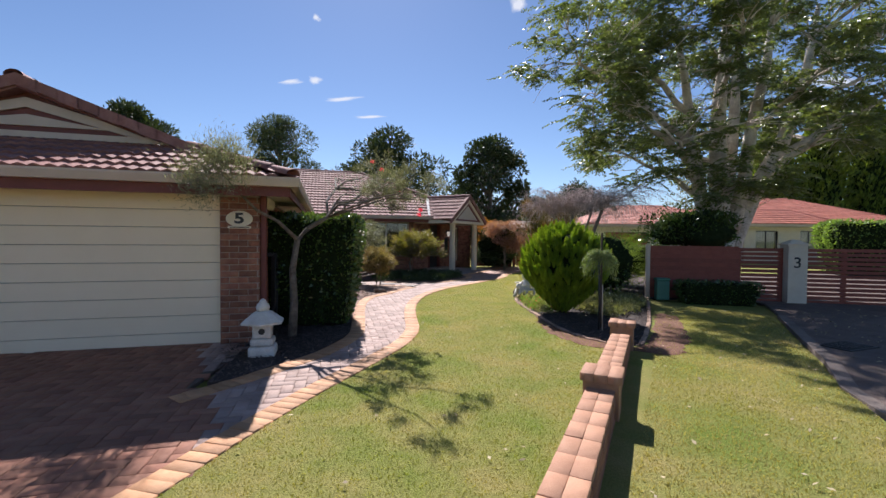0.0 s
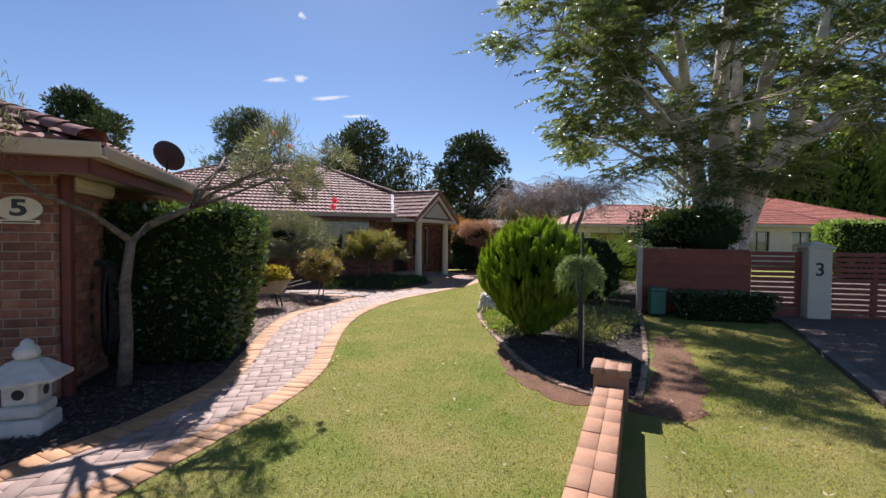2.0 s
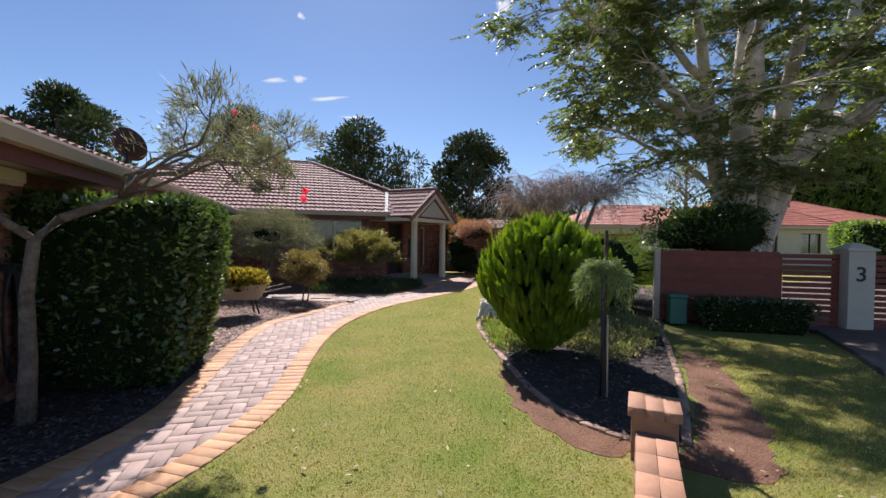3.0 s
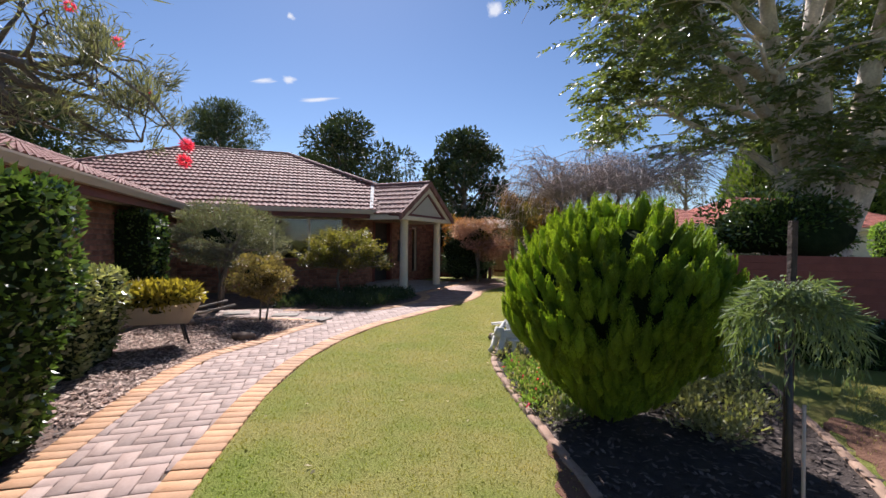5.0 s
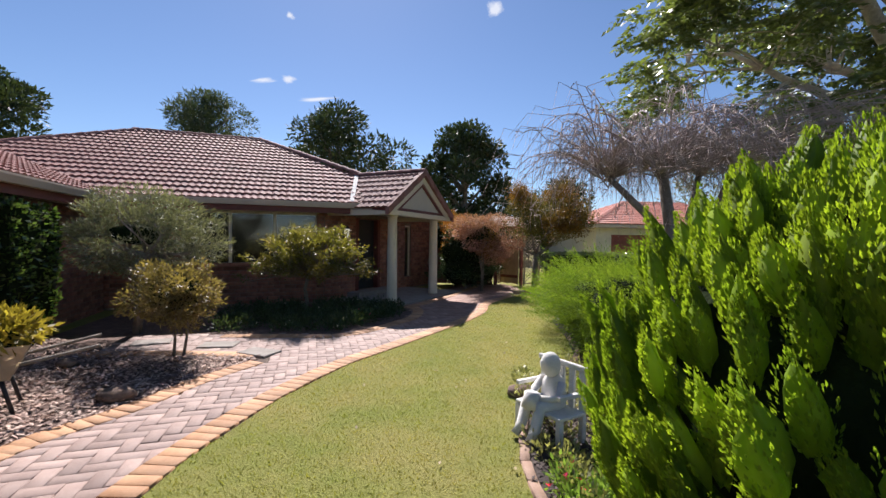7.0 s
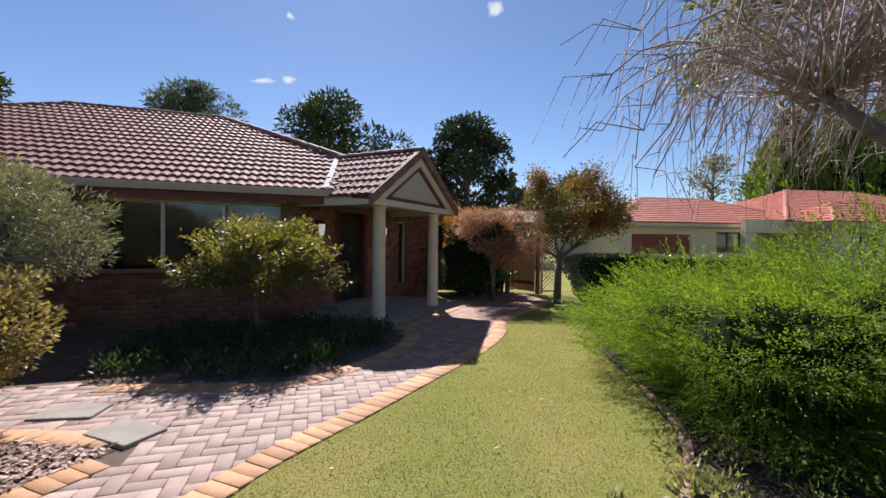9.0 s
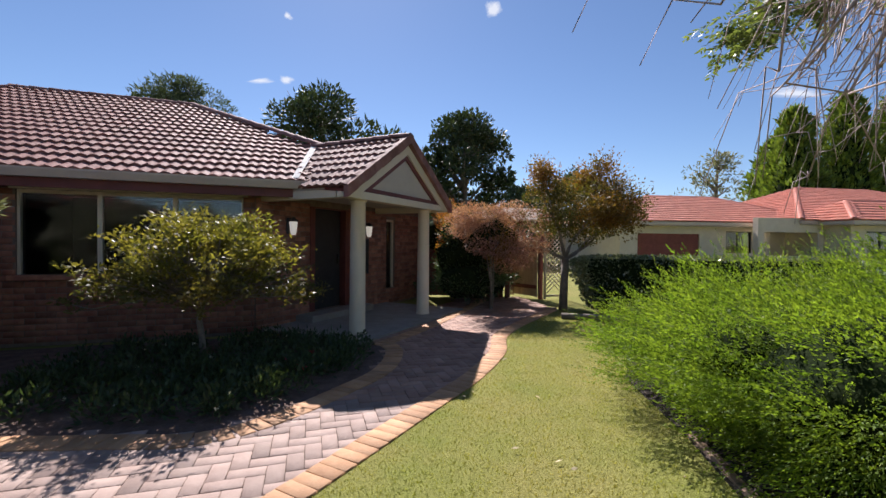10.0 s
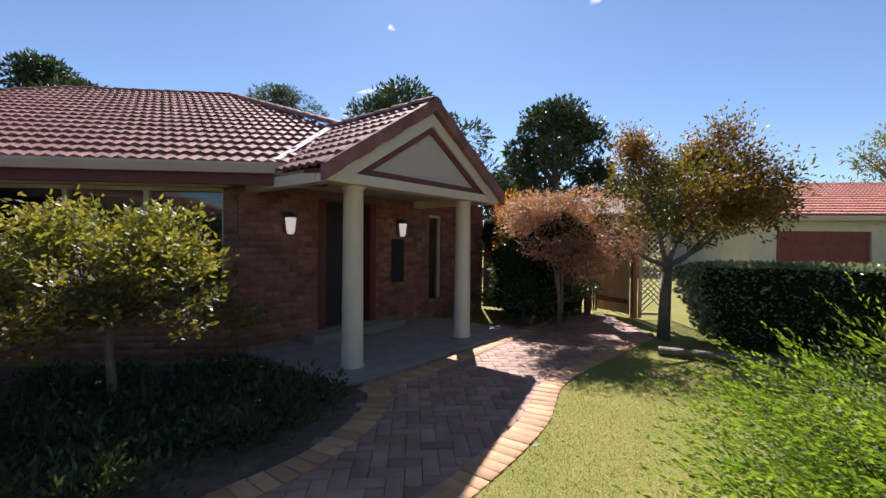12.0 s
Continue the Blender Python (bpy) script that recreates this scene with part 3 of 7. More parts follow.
near = [m for m in main_poses if m.translation.x > -4.2][:300]
rest = [m for m in main_poses if m.translation.x <= -4.2] + [m for m in main_poses if m.translation.x > -4.2][300:]
for m in near:
    ob = new("roof_tile", tile_mesh)
    ob.parent, ob.matrix_basis = main_roof, m
tagged(part("roof_tiles", merged(TILE_V, TILE_F, rest, True), TILE_MESH, main_roof), kind="stuff")
cap_run(main_roof, (-6.3, RIDGE_D, RZ - 0.01), (-2.7, RIDGE_D, RZ - 0.01), TILE)
cap_run(main_roof, (-2.75, RIDGE_D, RZ - 0.01), (meet.x + 0.15, meet.y - 0.1, P_RIDGE + 0.02), TILE)
cap_run(main_roof, (-6.2, RIDGE_D, RZ - 0.01), (-11.2, 0.1, EAVE + 0.04), TILE)

# porch roof
def porch_at(out, side, z):
    q = Vector((*PORCH, 0)) + PO * out + PT * side
    return (q.x, q.y, z)


p_slope = (P_RIDGE - P_EAVE) / P_HALF
porch_roof = part("porch_roof", slab([porch_at(0.18, -P_HALF, P_EAVE - 0.04), porch_at(0.18, 0, P_RIDGE - 0.04), (meet.x, meet.y, P_RIDGE - 0.04), (-0.3, 0.0, EAVE - 0.05)], 0.05), FASCIA, house, "dark red tiles over the porch")
part("porch_roof_side", slab([porch_at(0.18, 0, P_RIDGE - 0.04), porch_at(0.18, P_HALF, P_EAVE - 0.04), porch_at(-2.6, P_HALF, P_EAVE - 0.04), (meet.x, meet.y, P_RIDGE - 0.04)], 0.05), TILE_MESH, house)
pup = (Vector((PT.x, PT.y, 0)) + Vector((0, 0, p_slope))).normalized()
pl = math.hypot(P_HALF, P_RIDGE - P_EAVE)
inward = -PO
p_orig = Vector(porch_at(0.18, -P_HALF, P_EAVE))
for m in plane_poses(p_orig, (PO.x, PO.y, 0), pup, [(0, 0), (-0.75, 0), (-2.75, pl), (0, pl)], 0.3, 0.3):
    ob = new("roof_tile", tile_mesh)
    ob.parent, ob.matrix_basis = porch_roof, m
cap_run(porch_roof, (meet.x, meet.y, P_RIDGE + 0.01), porch_at(0.2, 0, P_RIDGE + 0.01), TILE)
part("valley_flashing", slab([(-0.36, 0.02, EAVE + 0.07), (-0.26, 0.0, EAVE + 0.07), (meet.x + 0.05, meet.y - 0.05, P_RIDGE + 0.06), (meet.x - 0.06, meet.y - 0.05, P_RIDGE + 0.06)], 0.01), WHITESTONE, porch_roof)
for side in (-1, 1):                                   # barge tiles, cream trim and maroon inner trim
    bm = bmesh.new()
    a, b = Vector(porch_at(0.2, side * (P_HALF + 0.05), P_EAVE - 0.05)), Vector(porch_at(0.2, 0, P_RIDGE + 0.02))
    e = (b - a).normalized()
    cnt = 8
    for k in range(cnt):
        c = a + (b - a) * (k / cnt)
        m = Matrix((e, PO, Vector((0, 0, 1)))).transposed().to_4x4()
        block(bm, 0, (b - a).length / cnt + 0.02, -0.06, 0.03, -0.12 + 0.012 * (k % 2), 0.06, Matrix.Translation(c) @ m)
    part("barge_tiles", bm, TILE_MESH, porch_roof)
    for nm, mat, drop, wide, out in (("barge_board", CREAM, 0.12, 0.14, 0.16), ("inner_trim", FASCIA, 0.27, 0.09, 0.13)):
        bm = bmesh.new()
        k0 = 1.0 if nm == "barge_board" else 0.80
        pts = [(side * P_HALF * k0, P_RIDGE - drop - p_slope * P_HALF * k0), (0, P_RIDGE - drop), (0, P_RIDGE - drop - wide * 1.2), (side * (P_HALF * k0 - wide * 1.2 / p_slope), P_RIDGE - drop - p_slope * P_HALF * k0)]
        fr, bk = [bm.verts.new(porch_at(out, x, z)) for x, z in pts], [bm.verts.new(porch_at(out - 0.04, x, z)) for x, z in pts]
        bm.faces.new(fr), bm.faces.new(bk[::-1])
        for i in range(4):
            bm.faces.new((fr[i], bk[i], bk[(i + 1) % 4], fr[(i + 1) % 4]))
        bmesh.ops.recalc_face_normals(bm, faces=bm.faces)
        part(nm, bm, mat, porch_roof)
bm = bmesh.new()
pts = [(-1.3, 2.2), (1.3, 2.2), (0, 3.06)]
fr, bk = [bm.verts.new(porch_at(0.10, x, z)) for x, z in pts], [bm.verts.new(porch_at(0.06, x, z)) for x, z in pts]
bm.faces.new(fr), bm.faces.new(bk[::-1])
for i in range(3):
    bm.faces.new((fr[i], bk[i], bk[(i + 1) % 3], fr[(i + 1) % 3]))
bmesh.ops.recalc_face_normals(bm, faces=bm.faces)
part("gable_panel", bm, GABLE, porch_roof, "pale grey gable panel")
PM = Matrix((PT, -PO, Vector((0, 0, 1)))).transposed().to_4x4()       # porch axes: along the gable, inwards, up
PM.translation = Vector((*PORCH, 0))
part("chord", boxed(-1.66, 1.66, -0.15, 0.05, 2.10, 2.22, PM, 0.01), CREAM, porch_roof)
part("inner_chord", boxed(-1.25, 1.25, -0.13, -0.09, 2.223, 2.29, PM), FASCIA, porch_roof)
part("side_beam", boxed(-1.66, -1.5, 0.06, 1.6, 2.10, 2.22, PM), CREAM, porch_roof)
part("side_beam", boxed(1.5, 1.66, 0.06, 1.6, 2.10, 2.22, PM), CREAM, porch_roof)
part("porch_ceiling", boxed(-1.66, 1.66, 0.05, 1.62, 2.225, 2.25, PM), SOFFIT, porch_roof)
for w in (-1.17, 0.94):
    col = lathe([(0.135, 0), (0.135, 0.05), (0.125, 0.06), (0.118, 1.2), (0.112, 2.06), (0.135, 2.075), (0.135, 2.10)], 24)
    part("column", col, CREAM, house, "round cream porch column", PM @ pose(w, 0.03, 0.0))
part("porch_floor", boxed(-1.65, 1.95, -0.42, 1.6, -0.02, 0.03, PM), CONCRETE, house)
part("door_step", boxed(-0.9, 0.9, 1.2, 1.6, 0.03, 0.14, PM), CONCRETE, house)


def brick_face(parent, m, x0, x1, z0, z1, holes=(), single=False):
    """Stretcher-bond bricks on a wall face in the plane y=0 of m, looking to -y, with the mortar set back."""
    poses, halfs = [], []
    l, h, j = 0.23, 0.076, 0.01
    row, z = 0, z0
    while z + h <= z1 + 0.02:
        x = x0 - (0.12 if row % 2 else 0)
        while x < x1:
            a, b = max(x, x0), min(x + l, x1)
            runs = [(a, b)]
            for hx0, hx1, hz0, hz1 in holes:
                if z < hz1 - 0.02 and z + h > hz0 + 0.02:
                    runs = [r for p, q in runs for r in ((p, min(q, hx0)), (max(p, hx1), q))]
            for p, q in runs:
                if q - p > 0.03:
                    poses.append(m @ Matrix.Translation(((p + q) / 2, 0, z + h / 2)) @ pose(0, 0, 0, 90) @ Matrix.Diagonal(((q - p) / l, 1, 1, 1)))
            x += l + j
        z += h + j
        row += 1
    v, f = piece(l, h, 0.02, 0.004)
    if single:
        me = quads(v, f)
        me.materials.append(BRICK)
        for q in poses:
            ob = new("brick", me)
            ob.parent, ob.matrix_basis = parent, q
    else:
        tagged(part("bricks", merged(v, f, poses), BRICK_MESH, parent), kind="stuff")


def wall_with_holes(x0, x1, y0, y1, z0, z1, holes, m):
    """A thick wall along x, with openings through it."""
    bm = bmesh.new()
    xs = sorted({x0, x1, *[v for h in holes for v in h[:2]]})
    for a, b in zip(xs, xs[1:]):
        cuts = sorted([(h[2], h[3]) for h in holes if h[0] <= a + 1e-6 and h[1] >= b - 1e-6])
        z = z0
        for c0, c1 in cuts:
            if c0 > z:
                block(bm, a, b, y0, y1, z, c0, m)
            z = c1
        if z < z1:
            block(bm, a, b, y0, y1, z, z1, m)
    bmesh.ops.remove_doubles(bm, verts=bm.verts, dist=0.0005)
    return bm


def porch_at_early(out, side):
    q = Vector((*PORCH, 0)) + PO * out + PT * side
    return (q.x, q.y, 2.33 + 0.473 * max(-1.1 - out, 0))


# front wall with its wide window
W_D = 0.45
win_hole = (-3.94, -1.09, 0.95, 2.14)
wall_front = part("wall", wall_with_holes(-11.0, -0.92, W_D, W_D + 0.24, -0.05, 2.3, [win_hole], Matrix()), MORTAR, house, "dark red brick front wall")
brick_face(wall_front, pose(0, W_D - 0.006, 0), -5.4, -0.92, 0.0, 2.28, [win_hole])
part("wall", boxed(-11.0, -10.76, 0.7, 10, -0.05, 2.3), BRICK_MESH, house)
part("wall", boxed(-10.76, 1.7, 9.76, 10, -0.05, 2.3), BRICK_MESH, house)
part("wall", boxed(2.76, 3.0, 4.5, 10, -0.05, 2.3), BRICK_MESH, house)
part("side_eave", slab([porch_at_early(-1.1, 1.68), porch_at_early(-1.1, 3.9), porch_at_early(-2.4, 3.9), porch_at_early(-2.4, 1.68)], 0.05), FASCIA, house)


def window(name, parent, m, width, height, lights, mat=CREAM, blind=False):
    """A framed window in the plane y=0 of m, with upright bars and panes."""
    win = part(name, boxed(0, width, -0.03, 0.05, -0.045, 0, m), mat, parent, "cream framed window")
    part("head", boxed(0, width, -0.02, 0.05, height - 0.05, height, m), mat, win)
    for k in range(lights + 1):
        x = width * k / lights
        part("mullion", boxed(max(x - 0.03, 0), min(x + 0.03, width), -0.02, 0.05, 0.001, height - 0.051, m), mat, win)
    for k in range(lights):
        g = part("pane", boxed(width * k / lights + 0.03, width * (k + 1) / lights - 0.03, 0.012, 0.018, 0.0, height - 0.05, m), GLASS, win)
        g.visible_shadow = False
    if blind:
        bm = bmesh.new()
        for k in range(int(width / 0.12)):
            block(bm, 0.02 + 0.12 * k, 0.125 + 0.12 * k, 0.2, 0.205, 0, height, m)
        part("blind", bm, CURTAIN, win)


window("window", house, pose(-3.94, W_D + 0.06, 0.95), 2.85, 1.19, 3)
part("window_trim", boxed(-4.0, -1.02, W_D - 0.03, W_D + 0.02, 2.142, 2.24), CREAM, house)
part("window_sill", boxed(-4.0, -1.03, W_D - 0.08, W_D + 0.02, 0.88, 0.948), BRICK_MESH, house)
# Near-black walls and floor paint the dim interior behind the window.
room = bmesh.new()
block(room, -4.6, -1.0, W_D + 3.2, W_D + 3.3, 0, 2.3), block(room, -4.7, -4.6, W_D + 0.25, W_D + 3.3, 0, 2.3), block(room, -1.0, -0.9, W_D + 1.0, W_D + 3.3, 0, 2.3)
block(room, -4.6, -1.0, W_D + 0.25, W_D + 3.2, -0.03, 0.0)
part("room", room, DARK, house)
part("ceiling", boxed(-10.7, -1.2, 0.7, 9.7, 2.31, 2.33), SOFFIT, house)

# splayed porch wall with the entrance
DH = (-0.56, 0.56, 0.14, 2.1)
DW = (1.95, 2.35, 0.35, 2.0)
porch_wall = part("porch_wall", wall_with_holes(-1.75, 3.8, 1.6, 1.84, -0.05, 2.24, [DH, DW], PM), MORTAR, house, "shaded dark brick entrance wall")
brick_face(porch_wall, PM @ pose(0, 1.594, 0), -1.75, 3.8, 0.0, 2.2, [DH, DW])
door = part("front_door", boxed(-0.40, 0.40, 1.70, 1.75, 0.15, 2.08, PM), BLACK, house, "dark entrance door with maroon surround")
part("jamb", boxed(-0.56, -0.44, 1.58, 1.78, 0.14, 2.1, PM), FASCIA, door)
part("jamb", boxed(0.44, 0.56, 1.58, 1.78, 0.14, 2.1, PM), FASCIA, door)
part("door_head", boxed(-0.44, 0.44, 1.60, 1.78, 2.082, 2.1, PM), FASCIA, door)
part("door_handle", boxed(0.30, 0.33, 1.66, 1.70, 1.0, 1.2, PM, 0.008), BLACK, door)
window("window", house, PM @ pose(1.95, 1.68, 0.35), 0.4, 1.65, 1)
# Near-black sheet added behind the narrow window to read as indoor shade.
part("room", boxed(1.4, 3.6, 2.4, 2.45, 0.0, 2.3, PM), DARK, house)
part("plaque", boxed(0.93, 1.24, 1.575, 1.592, 0.75, 1.52, PM, 0.01), BLACK, house, "dark framed panel under the lantern")
for w in (-1.1, 1.08):
    lamp = thing("wall_lantern", "small black wall lantern with a frosted white glass", "lamp", HOUSE @ PM @ pose(w, 1.58, 1.70), group="porch lanterns")
    part("bracket", boxed(-0.04, 0.04, -0.02, 0.01, -0.12, 0.16, bevel=0.008), BLACK, lamp)
    part("arm", boxed(-0.012, 0.012, -0.12, -0.02, 0.13, 0.155), BLACK, lamp)
    part("glass", lathe([(0.035, -0.14), (0.055, -0.10), (0.075, 0.08), (0.07, 0.09)], 8, True), LAMPGLASS, lamp, "frosted white glass", pose(0, -0.12, 0))
    part("cap", lathe([(0.09, 0.091), (0.085, 0.11), (0.03, 0.15), (0.012, 0.17)], 8, True), BLACK, lamp, "", pose(0, -0.12, 0))

# gutters, fascia, soffit
def gutter(parent, x0, x1, m):
    bm = bmesh.new()
    prof = [(0.0, -0.02), (0.0, -0.115), (-0.10, -0.115), (-0.125, -0.02), (-0.125, 0.005), (-0.11, 0.005), (-0.095, -0.10), (-0.012, -0.10), (-0.012, -0.02)]
    a, b = [bm.verts.new((x0, y, z)) for y, z in prof], [bm.verts.new((x1, y, z)) for y, z in prof]
    for i in range(len(prof)):
        j = (i + 1) % len(prof)
        bm.faces.new((a[i], b[i], b[j], a[j]))
    bm.faces.new(a), bm.faces.new(b[::-1])
    bmesh.ops.recalc_face_normals(bm, faces=bm.faces)
    bmesh.ops.transform(bm, matrix=m, verts=bm.verts)
    part("gutter", bm, GUTTER, parent)


gutter(house, -4.94, 0.35, pose(0, -0.0, EAVE + 0.0))
part("fascia", boxed(-4.94, 0.28, 0.002, 0.03, EAVE - 0.24, EAVE - 0.02), FASCIA, house)
part("soffit", boxed(-4.94, 0.2, 0.03, W_D - 0.01, EAVE - 0.2, EAVE - 0.18), SOFFIT, house)

# ---- garage wing ----
GS, GF = -4.94, -11.19                                # right eave, front eave
GMID = GS - 3.75
GAB = GF + 1.65
gz = GE + 1.65 * GP
g_top = GE + 3.75 * GP
cosg = math.cos(math.atan(GP))
garage_roof = part("garage_roof", slab([(GS, GF, GE - 0.04), (GS, 0.1, GE - 0.04), (GMID, 3.2, g_top - 0.05), (GMID, GAB - 0.25, g_top - 0.05), (GS - 1.65, GAB, gz - 0.05)], 0.05), FASCIA, house, "dark red tiles over the garage")
part("garage_roof_front", slab([(GS, GF, GE - 0.04), (GS - 1.65, GAB, gz - 0.05), (GS - 5.85, GAB, gz - 0.05), (GS - 7.5, GF, GE - 0.04)], 0.05), FASCIA, house)
part("garage_roof_far", slab([(GS - 7.5, GF, GE - 0.04), (GS - 5.85, GAB, gz - 0.05), (GMID, GAB - 0.25, g_top - 0.05), (GMID, 3.2, g_top - 0.05), (GS - 7.5, 0.1, GE - 0.04)], 0.05), TILE_MESH, house)
side_poses = plane_poses((GS, GF, GE), (0, 1, 0), (-1, 0, GP), [(0, 0), (11.2, 0), (14.3, 3.75 / cosg), (1.45, 3.75 / cosg), (1.65, 1.65 / cosg)])
front_poses = plane_poses((GMID, GF, GE), (1, 0, 0), (0, 1, GP), [(-3.75, 0), (3.75, 0), (2.1, 1.65 / cosg), (-2.1, 1.65 / cosg)])
for m in front_poses:
    ob = new("roof_tile", tile_mesh)
    ob.parent, ob.matrix_basis = garage_roof, m
tagged(part("roof_tiles", merged(TILE_V, TILE_F, side_poses, True), TILE_MESH, garage_roof), kind="stuff")
cap_run(garage_roof, (GS + 0.02, GF - 0.02, GE + 0.03), (GS - 1.65, GAB, gz + 0.04), TILE)
cap_run(garage_roof, (GMID, GAB - 0.3, g_top + 0.03), (GMID, 3.1, g_top + 0.03), TILE)
half = 2.1
bm = bmesh.new()
tri = [(GMID - half, GAB - 0.02, gz), (GMID + half, GAB - 0.02, gz), (GMID, GAB - 0.02, g_top - 0.02)]
back = [(x, y + 0.05, z) for x, y, z in tri]
fr, bk = [bm.verts.new(p) for p in tri], [bm.verts.new(p) for p in back]
bm.faces.new(fr), bm.faces.new(bk[::-1])
for i in range(3):
    bm.faces.new((fr[i], bk[i], bk[(i + 1) % 3], fr[(i + 1) % 3]))
bmesh.ops.recalc_face_normals(bm, faces=bm.faces)
gablet = part("gablet", bm, FASCIA, house, "maroon gablet with cream triangle trim")
for side in (-1, 1):
    bm = bmesh.new()
    pts = [(side * half * 0.98, gz + 0.03), (0, g_top - 0.18), (0, g_top - 0.32), (side * (half * 0.98 - 0.42), gz + 0.03)]
    fr, bk = [bm.verts.new((GMID + x, GAB - 0.07, z)) for x, z in pts], [bm.verts.new((GMID + x, GAB - 0.022, z)) for x, z in pts]
    bm.faces.new(fr), bm.faces.new(bk[::-1])
    for i in range(4):
        bm.faces.new((fr[i], bk[i], bk[(i + 1) % 4], fr[(i + 1) % 4]))
    bmesh.ops.recalc_face_normals(bm, faces=bm.faces)
    part("trim_board", bm, GUTTER, gablet)
    bm = bmesh.new()
    a, b = Vector((GMID + side * (half + 0.15), GAB - 0.22, gz - 0.02)), Vector((GMID, GAB - 0.22, g_top + 0.06))
    e = (b - a).normalized()
    for k in range(9):
        m = Matrix((e, Vector((0, 1, 0)) * side, Vector((0, 0, 1)))).transposed().to_4x4()
        block(bm, 0, (b - a).length / 9 + 0.02, -0.06, 0.06, -0.13 + 0.015 * (k % 2), 0.04, Matrix.Translation(a + (b - a) * k / 9) @ m)
    bmesh.ops.recalc_face_normals(bm, faces=bm.faces)
    part("barge_tiles", bm, TILE_MESH, gablet)
part("trim_board", boxed(GMID - half + 0.32, GMID + half - 0.32, GAB - 0.068, GAB - 0.024, gz + 0.03, gz + 0.12), GUTTER, gablet)
bm = bmesh.new()
pts = [(-1.05, gz + 0.2), (1.05, gz + 0.2), (0, g_top - 0.42)]
fr, bk = [bm.verts.new((GMID + x, GAB - 0.055, z)) for x, z in pts], [bm.verts.new((GMID + x, GAB - 0.022, z)) for x, z in pts]
bm.faces.new(fr), bm.faces.new(bk[::-1])
for i in range(3):
    bm.faces.new((fr[i], bk[i], bk[(i + 1) % 3], fr[(i + 1) % 3]))
bmesh.ops.recalc_face_normals(bm, faces=bm.faces)
part("vent_panel", bm, GUTTER, gablet)
gutter(house, GS - 7.5, GS + 0.12, pose(0, GF, GE))
gutter(house, -11.2, 0.0, Matrix.Translation((GS, 0, GE)) @ pose(0, 0, 0, 0, 0, 90))
part("fascia", boxed(GS - 7.5, GS - 0.02, GF + 0.002, GF + 0.03, GE - 0.24, GE - 0.03), FASCIA, house)
part("fascia", boxed(GS - 0.03, GS - 0.002, GF + 0.03, 0.0, GE - 0.24, GE - 0.03), FASCIA, house)
part("soffit", boxed(GS - 7.4, GS - 0.03, GF + 0.03, GF + 0.44, GE - 0.2, GE - 0.18), SOFFIT, house)
part("soffit", boxed(GS - 0.44, GS - 0.03, GF + 0.44, 0.0, GE - 0.2, GE - 0.18), SOFFIT, house)
GW, GD = GS - 0.45, GF + 0.43                         # outer faces of the garage walls
pillar = part("garage_pillar", boxed(GW - 0.5, GW, GD, GD + 0.3, -0.1, GE - 0.18), PALEMORTAR, house, "red brick pier beside the garage door")
brick_face(pillar, pose(0, GD - 0.006, 0), GW - 0.5, GW, -0.1, GE - 0.2, single=True)
side_wall = part("garage_wall", boxed(GW - 0.24, GW, GD + 0.3, 0.6, -0.1, GE - 0.18), MORTAR, house, "shaded brick side wall of the garage")
brick_face(side_wall, Matrix.Translation((GW + 0.006, GD, 0)) @ pose(0, 0, 0, 0, 0, 90), 0.0, 11.2, -0.1, GE - 0.2)
part("garage_pillar", boxed(GW - 6.3, GW - 5.5, GD, GD + 0.3, -0.1, GE - 0.18), BRICK_MESH, house)
part("garage_wall", boxed(GW - 6.3, GW - 6.06, GD + 0.3, 0.6, -0.1, GE - 0.18), BRICK_MESH, house)
part("lintel", boxed(GW - 5.5, GW - 0.5, GD + 0.02, GD + 0.2, 2.1, GE - 0.18), FASCIA, house)
gdoor = part("garage_door", boxed(GW - 5.5, GW - 0.5, GD + 0.13, GD + 0.16, -0.09, 2.1), BLACK, house, "cream ribbed panel garage door, closed")
for k in range(9):
    z0 = -0.085 + k * 0.243
    bm = bmesh.new()
    for q in range(1):
        block(bm, GW - 5.5, GW - 0.5, GD + 0.10, GD + 0.129, z0, z0 + 0.238, bevel=0.006)
    part("panel", bm, DOORCREAM, gdoor)
part("door_seal", boxed(GW - 5.5, GW - 0.5, GD + 0.08, GD + 0.13, -0.1, -0.087), RUBBER, gdoor)
# number plate
plate = thing("house_number", "oval cream number plate with a black five", "sign", HOUSE @ pose(GW - 0.25, GD - 0.014, 1.74))
bm = lathe([(0.155, 0), (0.155, 0.008), (0.148, 0.014)], 28)
part("plate", bm, CREAM, plate, "", pose(0, 0, 0, 90) @ Matrix.Diagonal((1.12, 0.72, 1, 1)))
part("foot_bar", boxed(-0.15, 0.15, -0.012, 0, -0.135, -0.10, bevel=0.003), CREAM, plate)
part("lettering", boxed(-0.12, 0.12, -0.014, -0.0121, -0.124, -0.112), BLACK, plate)


def lettering(text, size, mat, parent, m, depth=0.002, fat=0.0):
    cu = bpy.data.curves.new(text, "FONT")
    cu.body, cu.size, cu.extrude, cu.align_x, cu.align_y, cu.offset = text, size, depth, "CENTER", "CENTER", fat
    tmp = new("text", cu)
    me = bpy.data.meshes.new_from_object(tmp.evaluated_get(bpy.context.evaluated_depsgraph_get()))
    bpy.data.objects.remove(tmp)
    part("numeral", me, mat, parent, "", m)


lettering("5", 0.2, BLACK, plate, pose(0, -0.017, 0, 90) @ Matrix.Diagonal((1.35, 1, 1, 1)), fat=0.006)
batten = thing("batten_light", "cream batten light under the garage soffit", "light", HOUSE @ pose(GW + 0.06, GD + 0.55, GE - 0.3))
